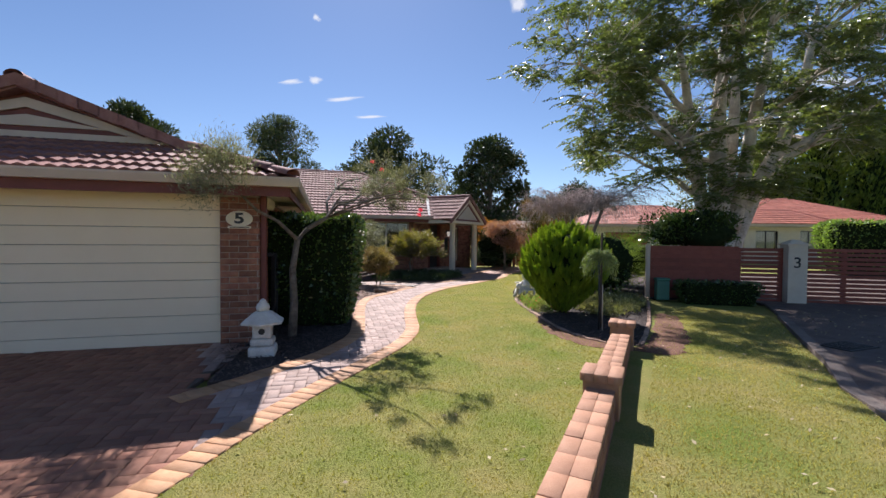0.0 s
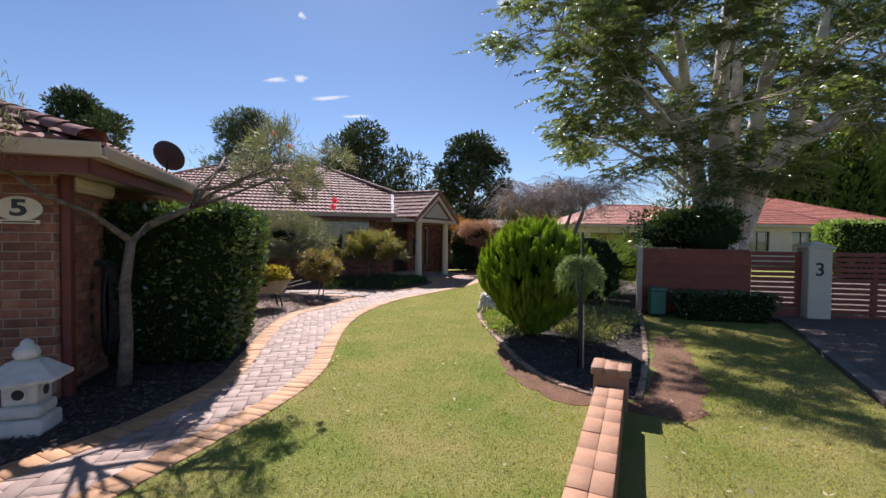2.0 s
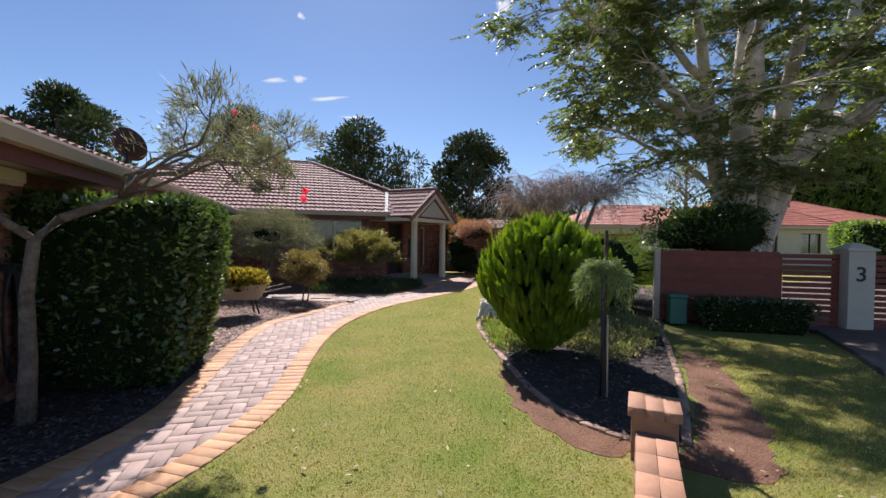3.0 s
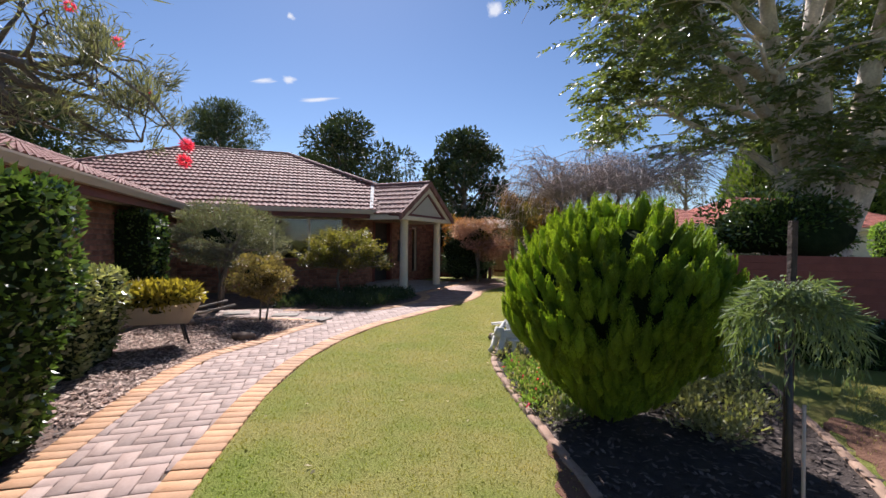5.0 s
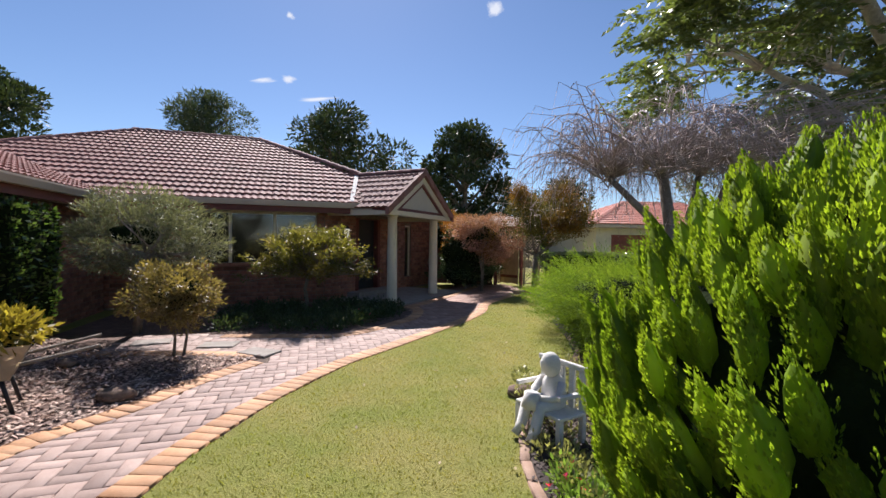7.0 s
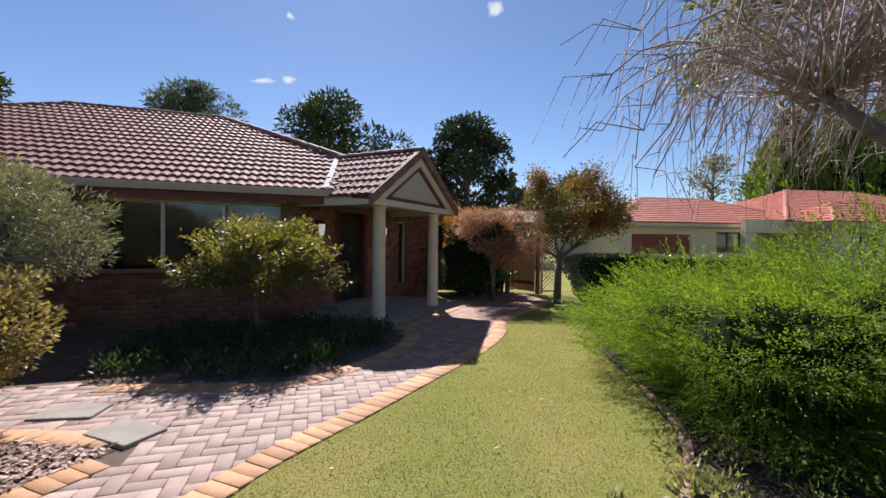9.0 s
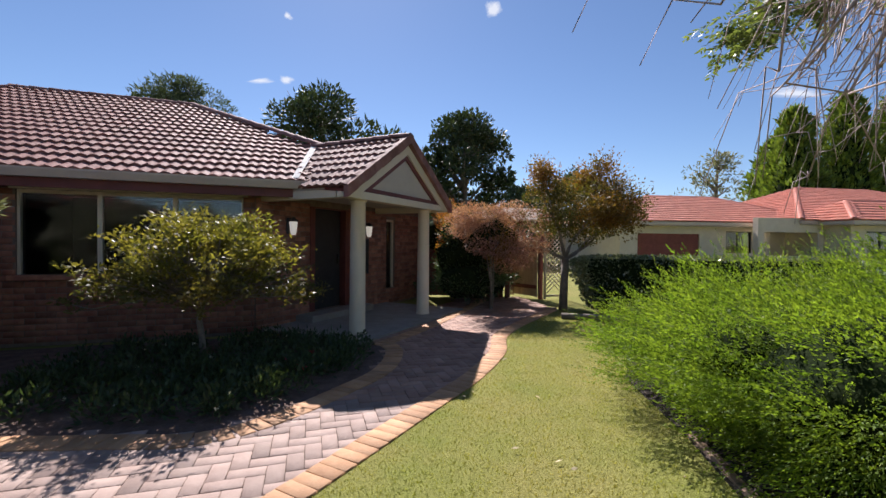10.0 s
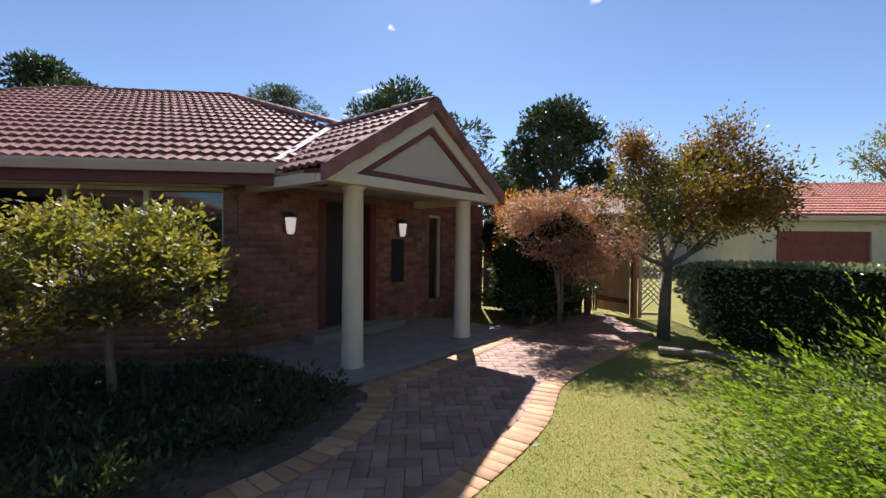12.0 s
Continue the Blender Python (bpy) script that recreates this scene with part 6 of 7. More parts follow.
for d, ln in (((-0.75, 0.1, 0.75), 0.75), ((-0.25, -0.2, 1.0), 0.85), ((0.35, 0.2, 1.0), 0.85), ((0.9, -0.1, 0.7), 0.85), ((0.2, -0.6, 0.8), 0.75), ((1.1, 0.2, 0.35), 0.8)):
    branching(bm, rng, Vector((0.05, 0.03, 1.12)), Vector(d), ln, 0.042, 3, tips, 0.3, (2, 3), 0.45, 0.08, 0.68, 3, 6)
part("trunk", bm, BARK, maple)
n = 130
P = np.concatenate([np.array(p) + rng.normal(0, 0.13, (n, 3)) for p, d in tips])
D = np.concatenate([np.tile(np.array(d), (n, 1)) for p, d in tips])
part("crown", leaves(P, D, 0.07, 0.03, rng, 0.8), L_MAPLE, maple)
P, D = clumped(9000, (0.3, 0, 2.25), (1.45, 1.1, 0.85), rng, 30, (0.25, 0.42))
part("inner_crown", leaves(P, D, 0.07, 0.03, rng, 0.7), L_LEAFGREEN, maple, "olive green lower leaves")
hedge("boundary_hedge", "glossy dark green clipped boundary hedge", pose(7.6, 19.8, 0, 0, 0, -8), 2.9, 0.45, 1.2, 16000, 0.07, 0.038, L_PALEHEDGE, 85)
rl = thing("timber_edging", "low timber log edging the lawn end", "edging", pose(4.6, 19.0, 0, 0, 0, -20))
bm = bmesh.new()
tube(bm, [(-0.5, 0, 0.05), (0.3, 0.02, 0.06), (1.2, 0, 0.05)], [0.06, 0.055, 0.06])
part("log", bm, BARK, rl)

# ---- neighbour's fence ----
FM = pose(5.35, 11.1, -0.14, 0, 0, -14)
fence = thing("slat_fence", "dark red horizontal board fence with slatted gates", "fence", FM)
slat_mesh = {}


def slat(x0, x1, z, h, thick=0.02):
    key = (round(x1 - x0, 3), h)
    if key not in slat_mesh:
        slat_mesh[key] = as_mesh("slat", boxed(-(x1 - x0) / 2, (x1 - x0) / 2, -thick / 2, thick / 2, -h / 2, h / 2, bevel=0.003), FENCE)
    ob = new("slat", slat_mesh[key])
    ob.parent, ob.matrix_basis = fence, pose((x0 + x1) / 2, 0, z)


part("post", boxed(-0.05, 0.05, -0.05, 0.05, 0, 1.5, bevel=0.005), GUTTER, fence)
for x in (1.05, 2.1, 3.0, 4.3, 6.3, 8.3):
    part("post", boxed(x - 0.04, x + 0.04, 0.015, 0.09, 0, 1.45), FENCE, fence)
for k in range(13):
    slat(0.06, 2.08, 0.18 + 0.104 * k, 0.1035)
for k in range(13):
    slat(2.14, 2.99, 0.16 + 0.104 * k, 0.078)
for k in range(13):
    slat(3.5, 8.3, 0.16 + 0.104 * k, 0.078)
gp = thing("gate_pillar", "cream rendered gate pillar with a black three", "pillar", FM @ pose(3.25, 0, 0))
part("shaft", boxed(-0.2, 0.2, -0.2, 0.2, -0.05, 1.52, bevel=0.012), RENDERED, gp)
bm = bmesh.new()
block(bm, -0.24, 0.24, -0.24, 0.24, 1.522, 1.56)
peak = bmesh.ops.create_cone(bm, cap_ends=True, segments=4, radius1=0.31, radius2=0.08, depth=0.1, matrix=pose(0, 0, 1.61, 0, 0, 45))
part("cap", bm, RENDERED, gp)
lettering("3", 0.36, BLACK, gp, pose(-0.01, -0.204, 1.1, 90), 0.004, 0.004)
ub = thing("utility_box", "green plastic utility cabinet by the fence", "cabinet", pose(5.55, 10.75, -0.02, 0, 0, -10))
part("body", boxed(-0.15, 0.15, -0.11, 0.11, 0, 0.48, bevel=0.02), GREENBOX, ub)
part("lid", boxed(-0.165, 0.165, -0.125, 0.125, 0.481, 0.55, bevel=0.025), GREENBOX, ub)
hedge("low_hedge", "dark clipped hedge in front of the red fence", FM @ pose(1.45, -0.45, 0.0), 0.85, 0.32, 0.62, 3200, 0.06, 0.03, L_HEDGE, 91)
leafy("glossy_shrub", "dark glossy shrub behind the bed", "shrub", (4.35, 11.0, 0.85), (0.62, 0.55, 0.8), 4000, 0.08, 0.036, L_HEDGE, 92, core=0.75, clumps=26, size=(0.4, 0.6))
leafy("dark_shrub", "broad dark shrub above the red fence", "shrub", (7.2, 12.2, 1.75), (1.6, 0.7, 0.75), 9000, 0.09, 0.04, L_HEDGE, 93, core=0.75, clumps=40, size=(0.3, 0.5), stems=3)
hedge("bright_hedge", "light green clipped hedge behind the fence", pose(19.5, 18.5, 0, 0, 0, -14), 2.6, 0.8, 2.35, 7000, 0.12, 0.07, L_BRIGHT, 94)

# ---- neighbouring house ----
nb = thing("neighbour_house", "cream rendered neighbouring house with orange tiled hip roofs", "house", pose(10.3, 30.0, 0, 0, 0, 4))


def coarse_tiles(parent, origin, along, up, poly):
    tagged(part("roof_tiles", merged(TILE_V, TILE_F, plane_poses(origin, along, up, poly), True), NB_TILE, parent), kind="stuff")


def hip_block(x0, x1, y0, y1, eave, pitch, name="roof"):
    """Walls and a hip roof over a rectangle, tiled on the sides that can be seen."""
    hw = (y1 - y0) / 2
    top = eave + hw * pitch
    a, b = (x0 + hw, (y0 + y1) / 2, top), (x1 - hw, (y0 + y1) / 2, top)
    roof = part(name, slab([(x0, y0, eave), (x1, y0, eave), b, a], 0.06), NB_TILE, nb, "orange-red wavy tiles")
    part(name + "_back", slab([(x1, y1, eave), (x0, y1, eave), a, b], 0.06), NB_TILE, nb)
    part(name + "_end", slab([(x0, y1, eave), (x0, y0, eave), a], 0.06), NB_TILE, nb)
    part(name + "_end", slab([(x1, y0, eave), (x1, y1, eave), b], 0.06), NB_TILE, nb)
    c = math.cos(math.atan(pitch))
    coarse_tiles(roof, (x0, y0, eave + 0.03), (1, 0, 0), (0, 1, pitch), [(0, 0), (x1 - x0, 0), (x1 - x0 - hw, hw / c), (hw, hw / c)])
    coarse_tiles(roof, (x0, y1, eave + 0.03), (0, -1, 0), (1, 0, pitch), [(0, 0), (2 * hw, 0), (hw, hw / c)])
    cap_run(roof, a, b, NB_TILE)
    cap_run(roof, (x0, y0, eave + 0.05), a, NB_TILE)
    cap_run(roof, (x1, y0, eave + 0.05), b, NB_TILE)
    part("fascia", boxed(x0, x1, y0 - 0.02, y0 + 0.02, eave - 0.16, eave - 0.005), GUTTER, nb)
    part("fascia", boxed(x0 - 0.02, x0 + 0.02, y0, y1, eave - 0.16, eave - 0.005), GUTTER, nb)
    part("soffit", boxed(x0 + 0.02, x1 - 0.02, y0 + 0.02, y0 + 0.5, eave - 0.2, eave - 0.17), SOFFIT, nb)


hip_block(0.0, 12.0, 0.0, 8.0, 2.55, 0.40)
hip_block(8.5, 25.0, -1.0, 10.5, 2.65, 0.40, "main_roof")
hip_block(9.4, 16.6, -2.5, 1.6, 2.6, 0.5, "bay_roof")
win_n = [(1.4, 4.6, 0.0, 2.0), (6.0, 7.4, 1.1, 2.15)]
part("wall", wall_with_holes(0.5, 8.4, 0.5, 0.74, -0.1, 2.4, win_n, Matrix()), RENDERED, nb)
part("wall", boxed(0.5, 0.74, 0.75, 7.5, -0.1, 2.4), RENDERED, nb)
bay_holes = [(10.7, 12.3, 0.9, 2.15), (13.9, 15.3, 0.9, 2.15)]
part("wall", wall_with_holes(9.9, 16.1, -2.0, -1.76, -0.1, 2.45, bay_holes, Matrix()), RENDERED, nb)
part("wall", boxed(9.9, 10.14, -1.76, 1.2, -0.1, 2.45), RENDERED, nb)
part("wall", boxed(15.86, 16.1, -1.76, -0.51, -0.1, 2.45), RENDERED, nb)
part("wall", boxed(16.1, 24.5, -0.5, -0.26, -0.1, 2.5), RENDERED, nb)
part("wall", boxed(8.4, 9.9, 1.2, 1.44, -0.1, 2.5), RENDERED, nb)
for x0, x1, z0, z1 in bay_holes:
    window("window", nb, pose(x0, -1.9, z0), x1 - x0, z1 - z0, 2, BLACK, True)
window("window", nb, pose(6.0, 0.58, 1.1), 1.4, 1.05, 2, BLACK)
# Near-black sheets behind the panes stand for the shaded interior.
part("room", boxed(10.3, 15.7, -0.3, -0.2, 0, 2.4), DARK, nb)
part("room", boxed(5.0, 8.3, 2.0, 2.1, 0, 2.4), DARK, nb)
gd = part("garage_door", boxed(1.4, 4.6, 0.6, 0.64, 0.0, 2.0), FENCE, nb, "dark red garage door")
for k in range(4):
    part("panel", boxed(1.42, 4.58, 0.57, 0.598, 0.02 + 0.5 * k, 0.49 + 0.5 * k), FENCE, gd)
part("entry_arch", boxed(6.4, 9.8, -0.9, -0.6, 2.1, 2.75), RENDERED, nb)
for x in (6.4, 9.5):
    part("entry_post", boxed(x, x + 0.3, -0.9, -0.6, -0.1, 2.099), RENDERED, nb)

# ---- the big tree ----
big = thing("large_shade_tree", "tall pale-barked shade tree with a wide feathery crown", "tree", pose(8.3, 12.8, 0))
rng = np.random.default_rng(101)
bm = bmesh.new()
nodes = []


def limb(p, q, r0, r1, sag, k=7):
    """A crooked limb from p to q; its places are where smaller ones may start."""
    p, q = Vector(p), Vector(q)
    pts, radii = [], []
    for j in range(k + 1):
        t = j / k
        c = p.lerp(q, t) + Vector((0, 0, sag * math.sin(math.pi * t))) + Vector(rng.normal(0, 0.045, 3)) * (q - p).length * 0.35 * (0 < j < k)
        pts.append(c), radii.append(r0 + (r1 - r0) * t)
    tube(bm, pts, radii, 8 if r0 > 0.06 else 5)
    return list(zip(pts, radii))


def stem(pts, radii):
    tube(bm, pts, radii, 12)
    line = [Vector(p) for p in pts]
    for (p, r0), (q, r1) in zip(zip(line[2:], radii[2:]), zip(line[3:], radii[3:])):
        for t in (0.0, 0.5):
            nodes.append((p.lerp(q, t), (r0 + (r1 - r0) * t) * 0.6))


tube(bm, [(0.0, 0.05, -0.15), (0.0, 0.05, 0.35), (0.02, 0.05, 1.3), (0.05, 0.05, 2.0)], [0.6, 0.48, 0.42, 0.36], 16)
stem([(-0.3, 0, 0.2), (-0.36, -0.05, 1.3), (-0.62, -0.12, 2.6), (-0.95, -0.2, 4.1), (-1.25, -0.2, 6.2), (-1.6, -0.1, 8.2)], [0.24, 0.23, 0.2, 0.16, 0.11, 0.04])
stem([(0.0, 0.0, 0.3), (0.0, -0.05, 1.6), (-0.12, -0.1, 3.2), (-0.2, -0.1, 5.0), (0.0, 0, 7.0), (0.1, 0, 9.2)], [0.3, 0.29, 0.27, 0.21, 0.14, 0.04])
stem([(0.3, 0.05, 0.3), (0.42, 0, 1.5), (0.95, -0.05, 2.9), (1.7, -0.15, 4.4), (2.3, -0.2, 6.4), (2.6, -0.2, 8.4)], [0.28, 0.27, 0.24, 0.19, 0.13, 0.05])
stem([(0.15, 0.25, 0.4), (0.3, 0.35, 1.8), (0.65, 0.6, 3.6), (0.9, 0.8, 5.6), (1.1, 1.0, 8.0)], [0.28, 0.26, 0.2, 0.15, 0.05])
stem([(0.3, -0.1, 1.7), (0.45, -0.3, 3.0), (0.5, -0.5, 4.6), (0.75, -0.7, 6.4), (0.8, -0.9, 8.4)], [0.2, 0.19, 0.16, 0.12, 0.04])
for p, q, r in (((-0.8, -0.15, 3.4), (-3.4, -0.6, 5.2), 0.11), ((-0.6, -0.1, 2.6), (-2.6, -1.8, 4.3), 0.08), ((-0.95, -0.2, 4.1), (-4.6, -1.0, 6.3), 0.11), ((-1.1, -0.2, 5.2), (-3.8, 0.6, 7.6), 0.1),
                ((1.2, -0.1, 3.4), (3.6, 0.1, 5.0), 0.12), ((0.95, -0.05, 2.9), (3.0, -1.8, 5.2), 0.1), ((0.5, -0.5, 4.6), (1.8, -2.8, 6.2), 0.09), ((-0.2, -0.1, 5.0), (-1.2, -2.6, 6.6), 0.09), ((0.65, 0.6, 3.6), (-1.8, 2.6, 5.0), 0.1),
                ((-1.8, 2.6, 5.0), (-2.5, 3.5, 4.5), 0.06), ((0.9, 0.8, 5.6), (1.8, 2.6, 6.4), 0.1), ((-0.62, -0.12, 2.6), (-3.0, 0.8, 4.3), 0.08), ((2.0, -0.2, 5.2), (4.6, -0.4, 6.4), 0.09), ((-3.4, -0.6, 5.2), (-4.4, -1.6, 5.2), 0.05)):
    nodes += limb(p, q, r, r * 0.35, 0.25)[2:]
centres = []
for k in range(205):
    d = unit(rng.normal(0, 1, (1, 3)))[0]
    f = rng.uniform(0.45, 1.0)
    c = Vector((d[0] * 5.9 * f, d[1] * 4.4 * f, 6.7 + d[2] * 3.4 * f))
    hollow = math.hypot(c.x, c.y) < 1.6 and c.z < 5.2
    behind = c.y > 1.8 and c.x < -2.0
    if c.z > 3.5 and not hollow and not behind:
        centres.append(c)
for x, y, z in ((-0.6, -0.9, 3.2), (0.1, -1.0, 3.0), (0.6, -0.8, 3.1), (-1.3, -0.9, 3.5), (-1.9, -0.5, 3.4), (-2.6, 0.2, 3.3), (0.2, -1.3, 4.0), (-2.5, 3.5, 4.35), (-2.2, 3.9, 4.5), (-2.1, 3.2, 4.6),
                (-4.3, -0.6, 4.9), (-3.4, -1.5, 4.4), (-3.6, 0.0, 4.6), (-2.9, -0.6, 4.1), (1.2, -1.2, 3.4), (-0.3, -1.1, 3.6), (-1.0, -1.6, 4.4), (0.9, -1.0, 2.9), (-0.9, -0.9, 2.7), (-1.6, -1.3, 3.9)):
    centres.append(Vector((x, y, z)))
P, D = [], []
for c in centres:
    start, r = min(nodes, key=lambda nd: (nd[0] - c).length + (0.8 if nd[0].z > c.z else 0))
    twig = limb(start, c, min(r * 0.6, 0.04), 0.008, 0.12, 5)
    for q in range(4):
        limb(twig[3][0], c + Vector(rng.normal(0, 0.4, 3)) * 1.0, 0.012, 0.004, 0.05, 3)
    outward = np.array((c.x, c.y, 0.0)) / max(math.hypot(c.x, c.y), 0.5)
    fr, lf = 34, 22                                    # feathery fronds: a drooping rib with leaflets on both sides
    az = rng.uniform(0, 2 * np.pi, fr)
    head = np.array(c) + rng.normal(0, 1, (fr, 3)) * np.array([0.24, 0.24, 0.10])
    run = unit(np.stack([np.cos(az), np.sin(az), rng.normal(0.05, 0.25, fr)], 1) + outward * 0.5)
    ln = rng.uniform(0.35, 0.65, (fr, 1))
    flat = unit(np.cross(run, np.array([0, 0, 1.0])))
    for j in range(lf):
        t = (j // 2 + 0.5) / (lf / 2)
        way = 1 if j % 2 else -1
        P.append(head + run * ln * t - np.array([0, 0, 0.28]) * t * t * ln)
        D.append(run * 0.7 + flat * way * 0.9 - np.array([0, 0, 0.35 * t + 0.1]))
part("trunk", bm, PALEBARK, big)
part("crown", leaves(np.concatenate(P), np.concatenate(D), 0.115, 0.042, rng, 0.16), L_BIG, big)

# ---- far trees ----
def far_tree(label, x, y, h, r, mat, seed, low=0.25, n=7000, size=0.35, clumps=26, bark=BARK, flat=0.35):
    """A tree far off: trunk, limbs, and a crown of clumped leaves with gaps."""
    rng = np.random.default_rng(seed)
    ob = thing("tree", label, "tree", pose(x, y, -0.05))
    bm, heads = bmesh.new(), []
    tube(bm, [(0, 0, 0), (0.1, 0, h * 0.3), (0, 0.1, h * 0.6), (0, 0, h * 0.9)], [h * 0.03, h * 0.025, h * 0.016, h * 0.005], 8)
    for k in range(clumps):
        t = rng.uniform(low, 1.0)
        prof = math.sin(math.pi * min(max((t - low) / (1 - low) * 0.85 + 0.15, 0), 1)) ** 0.6
        a = rng.uniform(0, 2 * math.pi)
        rr = r * prof * rng.uniform(0.35, 0.95)
        c = Vector((rr * math.cos(a), rr * math.sin(a), h * (t * 0.93)))
        heads.append((c, r * rng.uniform(0.22, 0.42)))
        tube(bm, [(0, 0, max(c.z - rr * 0.8, h * 0.15)), c * 0.5 + Vector((0, 0, c.z * 0.42)), c], [h * 0.01, h * 0.007, h * 0.003], 5)
    part("trunk", bm, bark, ob)
    P, D = [], []
    for c, s in heads:
        m = n // clumps
        d = unit(rng.normal(0, 1, (m, 3)))
        P.append(np.array(c) + d * s * np.array([1, 1, 0.7]) * rng.uniform(0.3, 1, (m, 1)) ** 0.5), D.append(d + np.array([0, 0, 0.2]))
    part("crown", leaves(np.concatenate(P), np.concatenate(D), size, size * flat, rng, 0.6), mat, ob)
    return ob


far_tree("tall open pine with grey-green needles", -18, 47, 15.0, 4.3, L_PINE, 111, 0.45, 17000, 0.45, 44, flat=0.2)
far_tree("broad dark green tree behind the house", -5.2, 40, 11.4, 5.4, L_FAR, 112, 0.2, 20000, 0.4, 52)
far_tree("dense rounded dark green magnolia tree", 5.2, 48, 13.0, 4.3, L_FAR, 113, 0.2, 18000, 0.4, 48, flat=0.5)
far_tree("broad dark tree behind the garage", -24.5, 33, 11.8, 4.0, L_FAR, 114, 0.3, 16000, 0.4, 44)
far_tree("dark tree behind the broad tree", -9.0, 44, 9.5, 4.0, L_FAR, 115, 0.2, 6000, 0.4, 26)
far_tree("hazy sparse tree beyond the roof", 31, 52, 11, 3.5, L_GREY, 116, 0.35, 1800, 0.4, 24)
far_tree("low dark tree behind the neighbour", 14, 46, 7.5, 4.0, L_FAR, 117, 0.1, 6000, 0.4, 24)
far_tree("low dark tree beyond the gate", 8.5, 40, 5.2, 3.6, L_FAR, 118, 0.1, 5000, 0.35, 22)
far_tree("low dark tree beyond the gate", 1.0, 38, 5.0, 3.5, L_FAR, 119, 0.1, 5000, 0.35, 22)
for k, (x, y, h) in enumerate(((46.5, 60, 17.5), (52, 59, 19), (57.5, 58, 19.5), (63, 57, 19), (69, 56, 18), (49, 66, 15), (75, 54, 18))):
    rng = np.random.default_rng(120 + k)
    ob = thing("cypress_tree", "tall dense green cypress in a row behind the houses", "tree", pose(x, y, -0.05), group="cypress row")
    bm = bmesh.new()
    tube(bm, [(0, 0, 0), (0, 0, h * 0.5), (0, 0, h * 0.95)], [0.4, 0.3, 0.05], 8)
    part("trunk", bm, BARK, ob)
    n = 8000
    t = rng.uniform(0, 1, n) ** 1.4
    a = rng.uniform(0, 2 * np.pi, n)
    lob = 1 + 0.26 * np.sin(a * 5 + t * 14 + k) + 0.22 * np.sin(a * 9 - t * 31 + 2 * k) + 0.15 * np.sin(t * 47 + a * 3)
    rr = (1 - t) ** 0.5 * 3.8 * lob * rng.uniform(0.7, 1.05, n)
    P = np.stack([rr * np.cos(a), rr * np.sin(a), 0.5 + t * h], 1)
    part("crown", leaves(P, np.stack([np.cos(a) * 0.6, np.sin(a) * 0.6, np.full(n, 0.9)], 1), 0.75, 0.3, rng, 0.3), L_CYPRESS, ob)
    # Dark inner cone paints the shade deep in the crown.
    v = lathe([(3.0, 0.6), (2.7, h * 0.2), (2.0, h * 0.5), (0.9, h * 0.8), (0.1, h * 0.97)], 12)
    part("crown_core", v, CORE, ob)
bh = tagged(new("far_treeline", as_mesh("far_treeline", quads(np.zeros((3, 3)), np.array([[0, 1, 2]])), L_FAR)), "distant dark treeline on the horizon", "trees", kind="stuff")
rng = np.random.default_rng(140)
n = 26000
ang = rng.uniform(-1.75, 1.75, n)
dist = 95 + rng.uniform(0, 14, n)
hh = 5.0 + 3.0 * np.sin(ang * 9) + 2.0 * np.sin(ang * 23 + 1) + 1.2 * np.sin(ang * 61)
P = np.stack([dist * np.sin(ang), dist * np.cos(ang), hh * rng.uniform(0, 1, n)], 1)
bh.data = as_mesh("far_treeline", leaves(P, rng.normal(0, 1, (n, 3)), 1.9, 1.0, rng, 0.5), L_FAR)
bc = structure("backdrop_houses", boxed(-60, -25, -20, -19.8, -0.1, 3.0), BRICK_MESH, "plain wall closing the street behind")

# ---- clouds: small wisps high up ----
def cloud_material():
    m = bpy.data.materials.new("cloud_wisp")
    m.use_nodes = True
    n, l = m.node_tree.nodes, m.node_tree.links
    n.remove(n["Principled BSDF"])
    tc, ln, ns = n.new("ShaderNodeTexCoord"), n.new("ShaderNodeVectorMath"), n.new("ShaderNodeTexNoise")
    ln.operation = "LENGTH"
    l.new(tc.outputs["Object"], ln.inputs[0])
    oi = n.new("ShaderNodeObjectInfo")
    add = n.new("ShaderNodeVectorMath")
    add.operation = "MULTIPLY_ADD"
    l.new(oi.outputs["Random"], add.inputs[0])
    add.inputs[1].default_value = (31, 17, 11)
    l.new(tc.outputs["Object"], add.inputs[2])
    l.new(add.outputs[0], ns.inputs["Vector"])
    ns.inputs["Scale"].default_value, ns.inputs["Detail"].default_value = 1.6, 6
    fade = n.new("ShaderNodeMapRange")
    l.new(ln.outputs["Value"], fade.inputs["Value"])
    fade.inputs["From Min"].default_value, fade.inputs["From Max"].default_value = 0.05, 1.0
    fade.inputs["To Min"].default_value, fade.inputs["To Max"].default_value = 0.55, -0.35
    sm = n.new("ShaderNodeMath")
    l.new(ns.outputs["Fac"], sm.inputs[0]), l.new(fade.outputs[0], sm.inputs[1])
    cut = n.new("ShaderNodeMapRange")
    l.new(sm.outputs[0], cut.inputs["Value"])
    cut.inputs["From Min"].default_value, cut.inputs["From Max"].default_value = 0.55, 0.95
    cut.inputs["To Max"].default_value = 0.85
    em, tr, mx = n.new("ShaderNodeEmission"), n.new("ShaderNodeBsdfTransparent"), n.new("ShaderNodeMixShader")
    em.inputs["Color"].default_value, em.inputs["Strength"].default_value = (0.9, 0.95, 1.0, 1), 0.55
    l.new(cut.outputs[0], mx.inputs[0]), l.new(tr.outputs[0], mx.inputs[1]), l.new(em.outputs[0], mx.inputs[2])
    l.new(mx.outputs[0], n["Material Output"].inputs["Surface"])
    return m


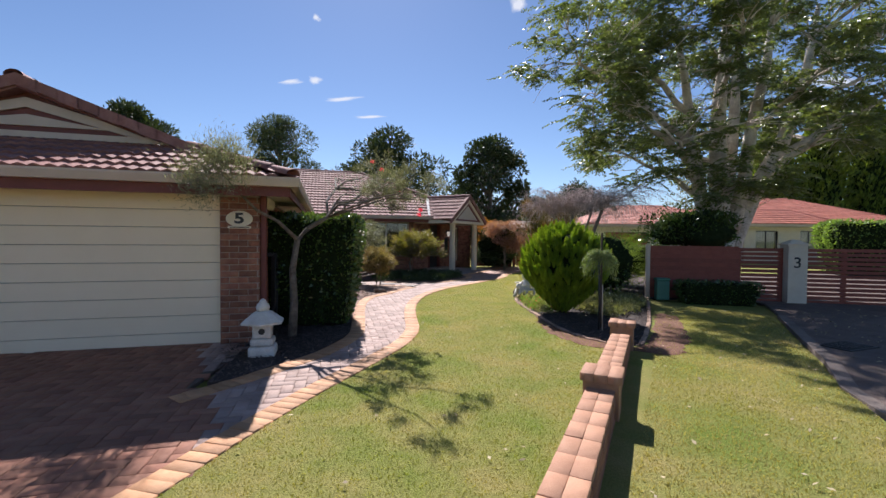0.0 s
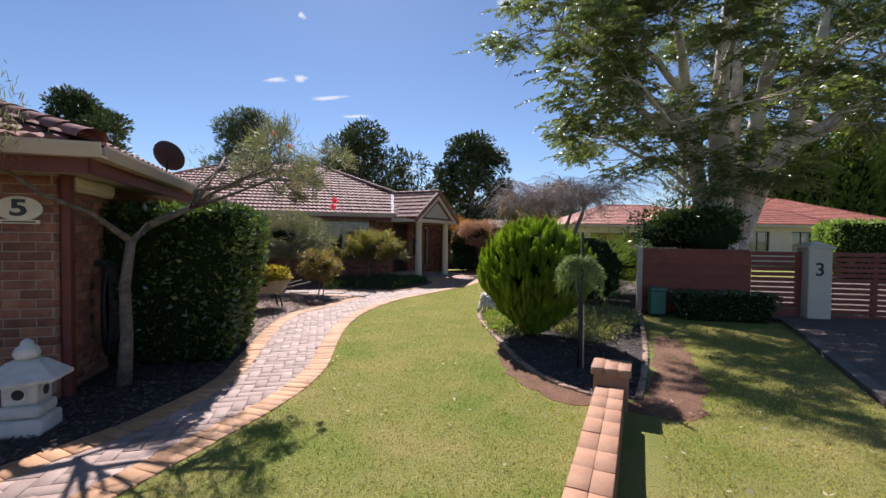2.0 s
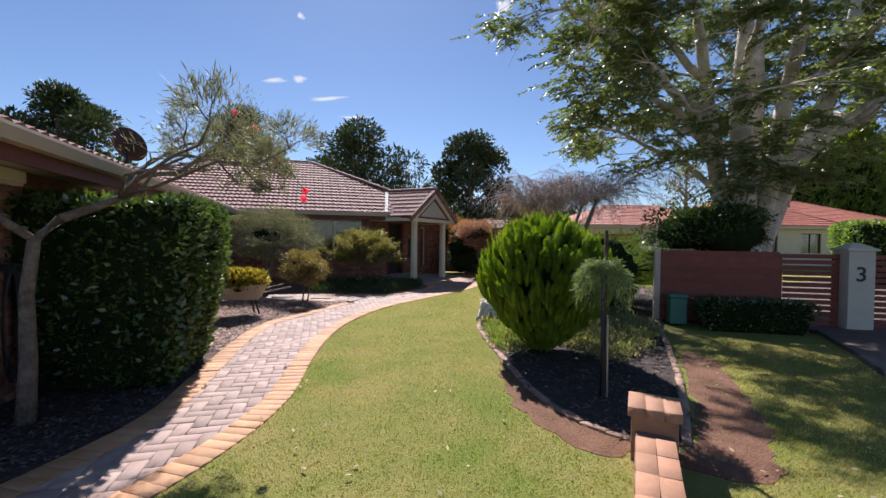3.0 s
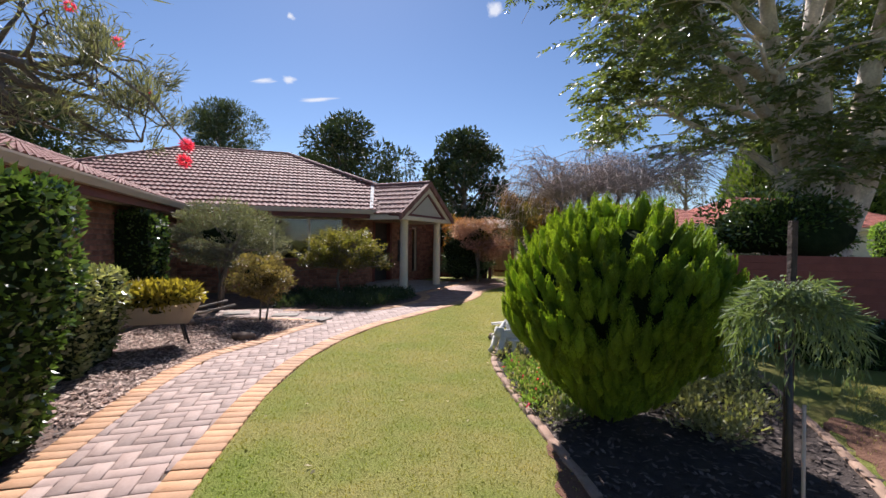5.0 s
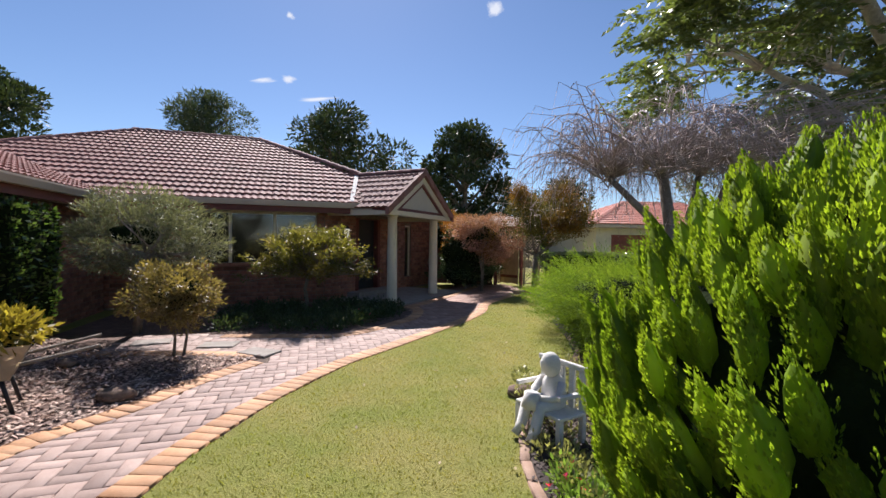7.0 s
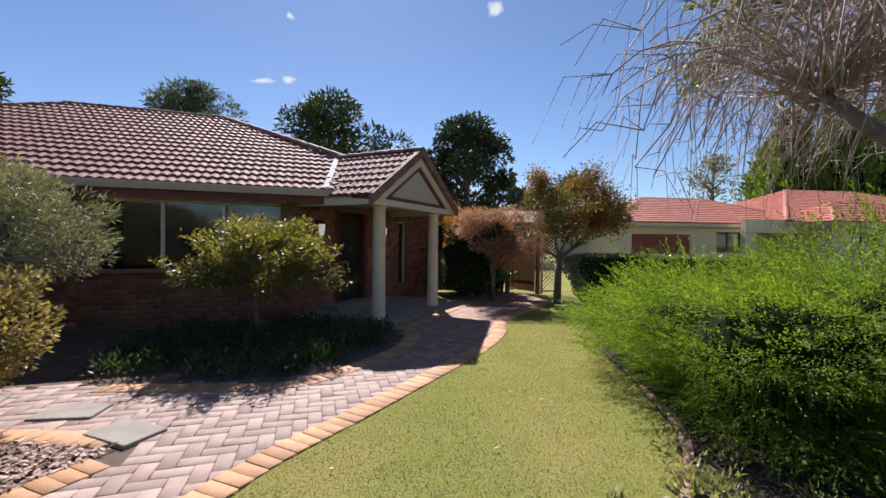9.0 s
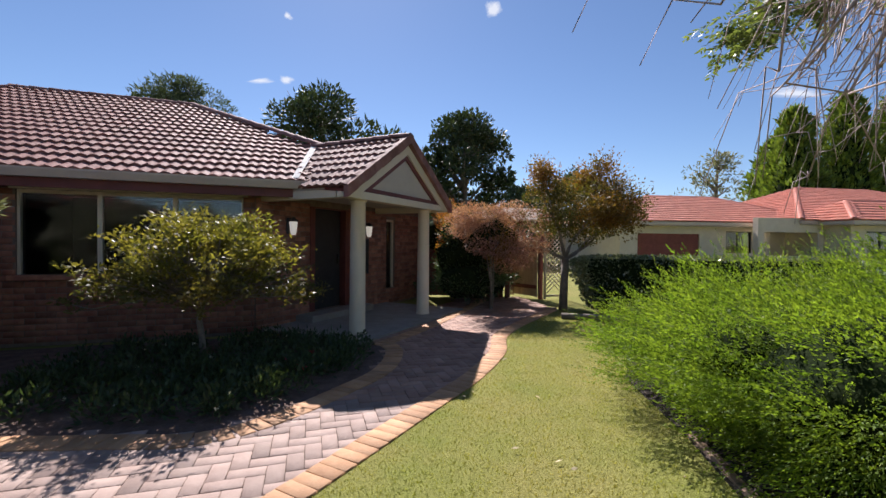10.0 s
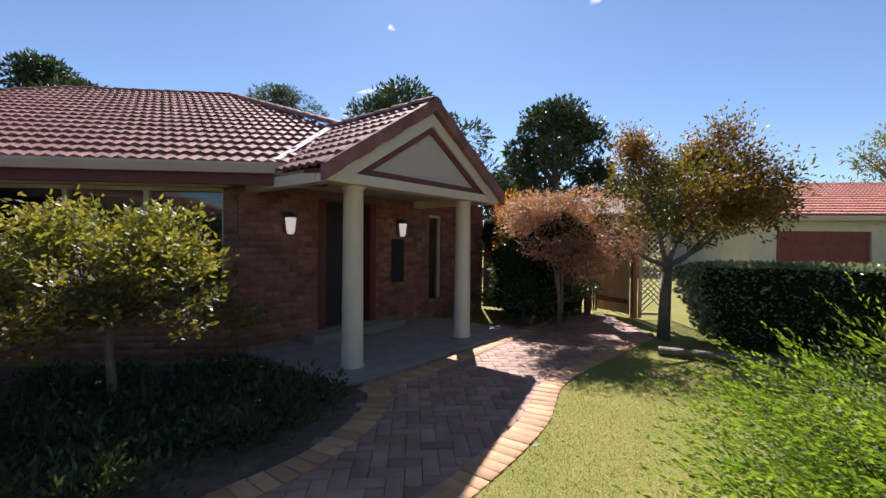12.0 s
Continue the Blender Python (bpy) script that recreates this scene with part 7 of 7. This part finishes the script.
CLOUD = cloud_material()
for az, el, w, h, roll in ((-19.6, 18.8, 45, 9, -14), (-16.8, 19.3, 24, 14, -10), (-16.6, 26.0, 16, 10, 20), (-13.5, 17.4, 70, 8, -10), (-10.0, 15.5, 50, 6, -5), (15.5, 30.5, 85, 36, 0), (9.5, 28.2, 26, 26, 0), (42.0, 15.5, 90, 16, 12)):
    a, e = radians(az), radians(el)
    v = Vector((math.sin(a) * math.cos(e), math.cos(a) * math.cos(e), math.sin(e)))
    bm = bmesh.new()
    bmesh.ops.create_grid(bm, x_segments=1, y_segments=1, size=1)
    ob = tagged(part("backdrop_cloud", bm, CLOUD, None, "", look(v * 900, (0, 0, 0), roll) @ Matrix.Diagonal((w, h, 1, 1))), "small white wisp of cloud", "cloud", kind="structure")
    ob.visible_shadow = False

# ---- pavers ----
pv, pf = piece(0.225, 0.1105, 0.04, 0.003)
paver_mesh = quads(pv, pf)
paver_mesh.materials.append(PAVER)
path_top = bpy.data.objects["path_bed"]
U, TURN_P = 0.1145, radians(14)
cu, su = math.cos(TURN_P), math.sin(TURN_P)
path_poses, drive_poses = [], []
rng = np.random.default_rng(7)
cells = []
for i in range(-90, 260):
    for j in range(-60, 260):
        k = (i - j) % 4
        if k == 0:
            cells.append(((i + 1.0) * U, (j + 0.5) * U, 0))
        elif k == 2:
            cells.append(((i + 0.5) * U, (j + 0.0) * U, 90))
cells = np.array(cells)
X, Y = cu * cells[:, 0] - su * cells[:, 1], su * cells[:, 0] + cu * cells[:, 1]
X, Y = X - 1.0, Y - 1.5
ok = inside(paved, X, Y) & (Y > 0.6) & (X > -7.5)
on_path = ok & (((Y - 2.9) > 1.7 * (-1.6 - X)) & (X > -3.2))
for rim in (right_line, left_line):
    idx = np.nonzero(on_path)[0]
    gap = np.min((X[idx][:, None] - rim[None, :, 0]) ** 2 + (Y[idx][:, None] - rim[None, :, 1]) ** 2, axis=1)
    on_path[idx[gap < 0.15 ** 2]] = False
    ok[idx[gap < 0.15 ** 2]] = False
for x, y, r in zip(X[on_path], Y[on_path], cells[on_path, 2]):
    path_poses.append(pose(x, y, rng.normal(0, 0.0012), rng.normal(0, 0.3), rng.normal(0, 0.3), 14 + r + rng.normal(0, 0.5)))
for x, y, r in zip(X[ok & ~on_path], Y[ok & ~on_path], cells[ok & ~on_path, 2]):
    drive_poses.append(pose(x, y, -0.002 + rng.normal(0, 0.0012), rng.normal(0, 0.3), rng.normal(0, 0.3), 14 + r + rng.normal(0, 0.5)))
# Pavers past this line carry the shade tint in their colour.
far_path = [m for m in path_poses if m.translation.y > 14.9]
path_poses = [m for m in path_poses if m.translation.y <= 14.9]
tagged(part("porch_pavers", merged(pv, pf, far_path), PAVER_SHADE, path_top, "herringbone pavers tinted reddish brown for the shade by the porch"), kind="stuff")
near_path = [m for m in path_poses if 7.6 < m.translation.y < 12.2 and m.translation.x > -2][:300]
ids = {id(m) for m in near_path}
for m in near_path:
    ob = new("paver", paver_mesh)
    ob.parent, ob.matrix_basis = path_top, m
tagged(part("pavers", merged(pv, pf, [m for m in path_poses if id(m) not in ids]), PAVER_MESH, path_top), kind="stuff")
tagged(part("driveway_pavers", merged(pv, pf, drive_poses), DRIVE, path_top), kind="stuff")

ev, ef = piece(0.228, 0.112, 0.05, 0.003)
edge_mesh = quads(ev, ef)
edge_mesh.materials.append(EDGER)
edge_poses = []


def border(pts, side, skip=0.0, step=0.116):
    """Bricks laid across the edge of the path, side +1 to the left of its run."""
    line = smooth_line(pts, step)
    for a, b in zip(line, line[1:]):
        d = Vector((b[0] - a[0], b[1] - a[1])).normalized()
        q = Vector(a) + Vector((-d.y, d.x)) * side * 0.112
        edge_poses.append(pose(q.x, q.y, 0.008 + rng.normal(0, 0.0015), rng.normal(0, 0.4), rng.normal(0, 0.4), math.degrees(math.atan2(d.y, d.x)) + 90 + rng.normal(0, 0.6)))


border([(-2.3, 0.5), *PATH_R], 1)
border(PATH_L, -1)
border(HOUSE_BED, -1)
border([(-3.2, 13.02), (-2.0, 13.05), (-0.95, 12.95)], 1)
border([(0.72, 17.15), (1.25, 18.1), (1.72, 19.1), (2.2, 20.2), (2.9, 21.9)], -1)
near_edge = [m for m in edge_poses if 2.2 < m.translation.y < 14.5][:300]
ids = {id(m) for m in near_edge}
for m in near_edge:
    ob = new("edging_brick", edge_mesh)
    ob.parent, ob.matrix_basis = path_top, m
tagged(part("edging_bricks", merged(ev, ef, [m for m in edge_poses if id(m) not in ids]), EDGER_MESH, path_top), kind="stuff")
bed_e = thing("bed_edging", "weathered brick edging round the conifer bed", "edging")
edge2 = quads(ev, ef)
edge2.materials.append(EDGE2)
for pts, side in ((BED_EDGE[:11], -1), (BED_RIGHT, 1)):
    line = smooth_line(pts, 0.235)
    for a, b in zip(line, line[1:]):
        d = Vector((b[0] - a[0], b[1] - a[1])).normalized()
        q = (Vector(a) + Vector(b)) / 2 + Vector((-d.y, d.x)) * side * 0.04
        ob = new("edging_brick", edge2)
        ob.parent, ob.matrix_basis = bed_e, pose(q.x, q.y, 0.022 + rng.normal(0, 0.006), rng.normal(0, 2), rng.normal(0, 2), math.degrees(math.atan2(d.y, d.x)) + rng.normal(0, 2)) @ Matrix.Diagonal((1, 0.6, 1, 1))
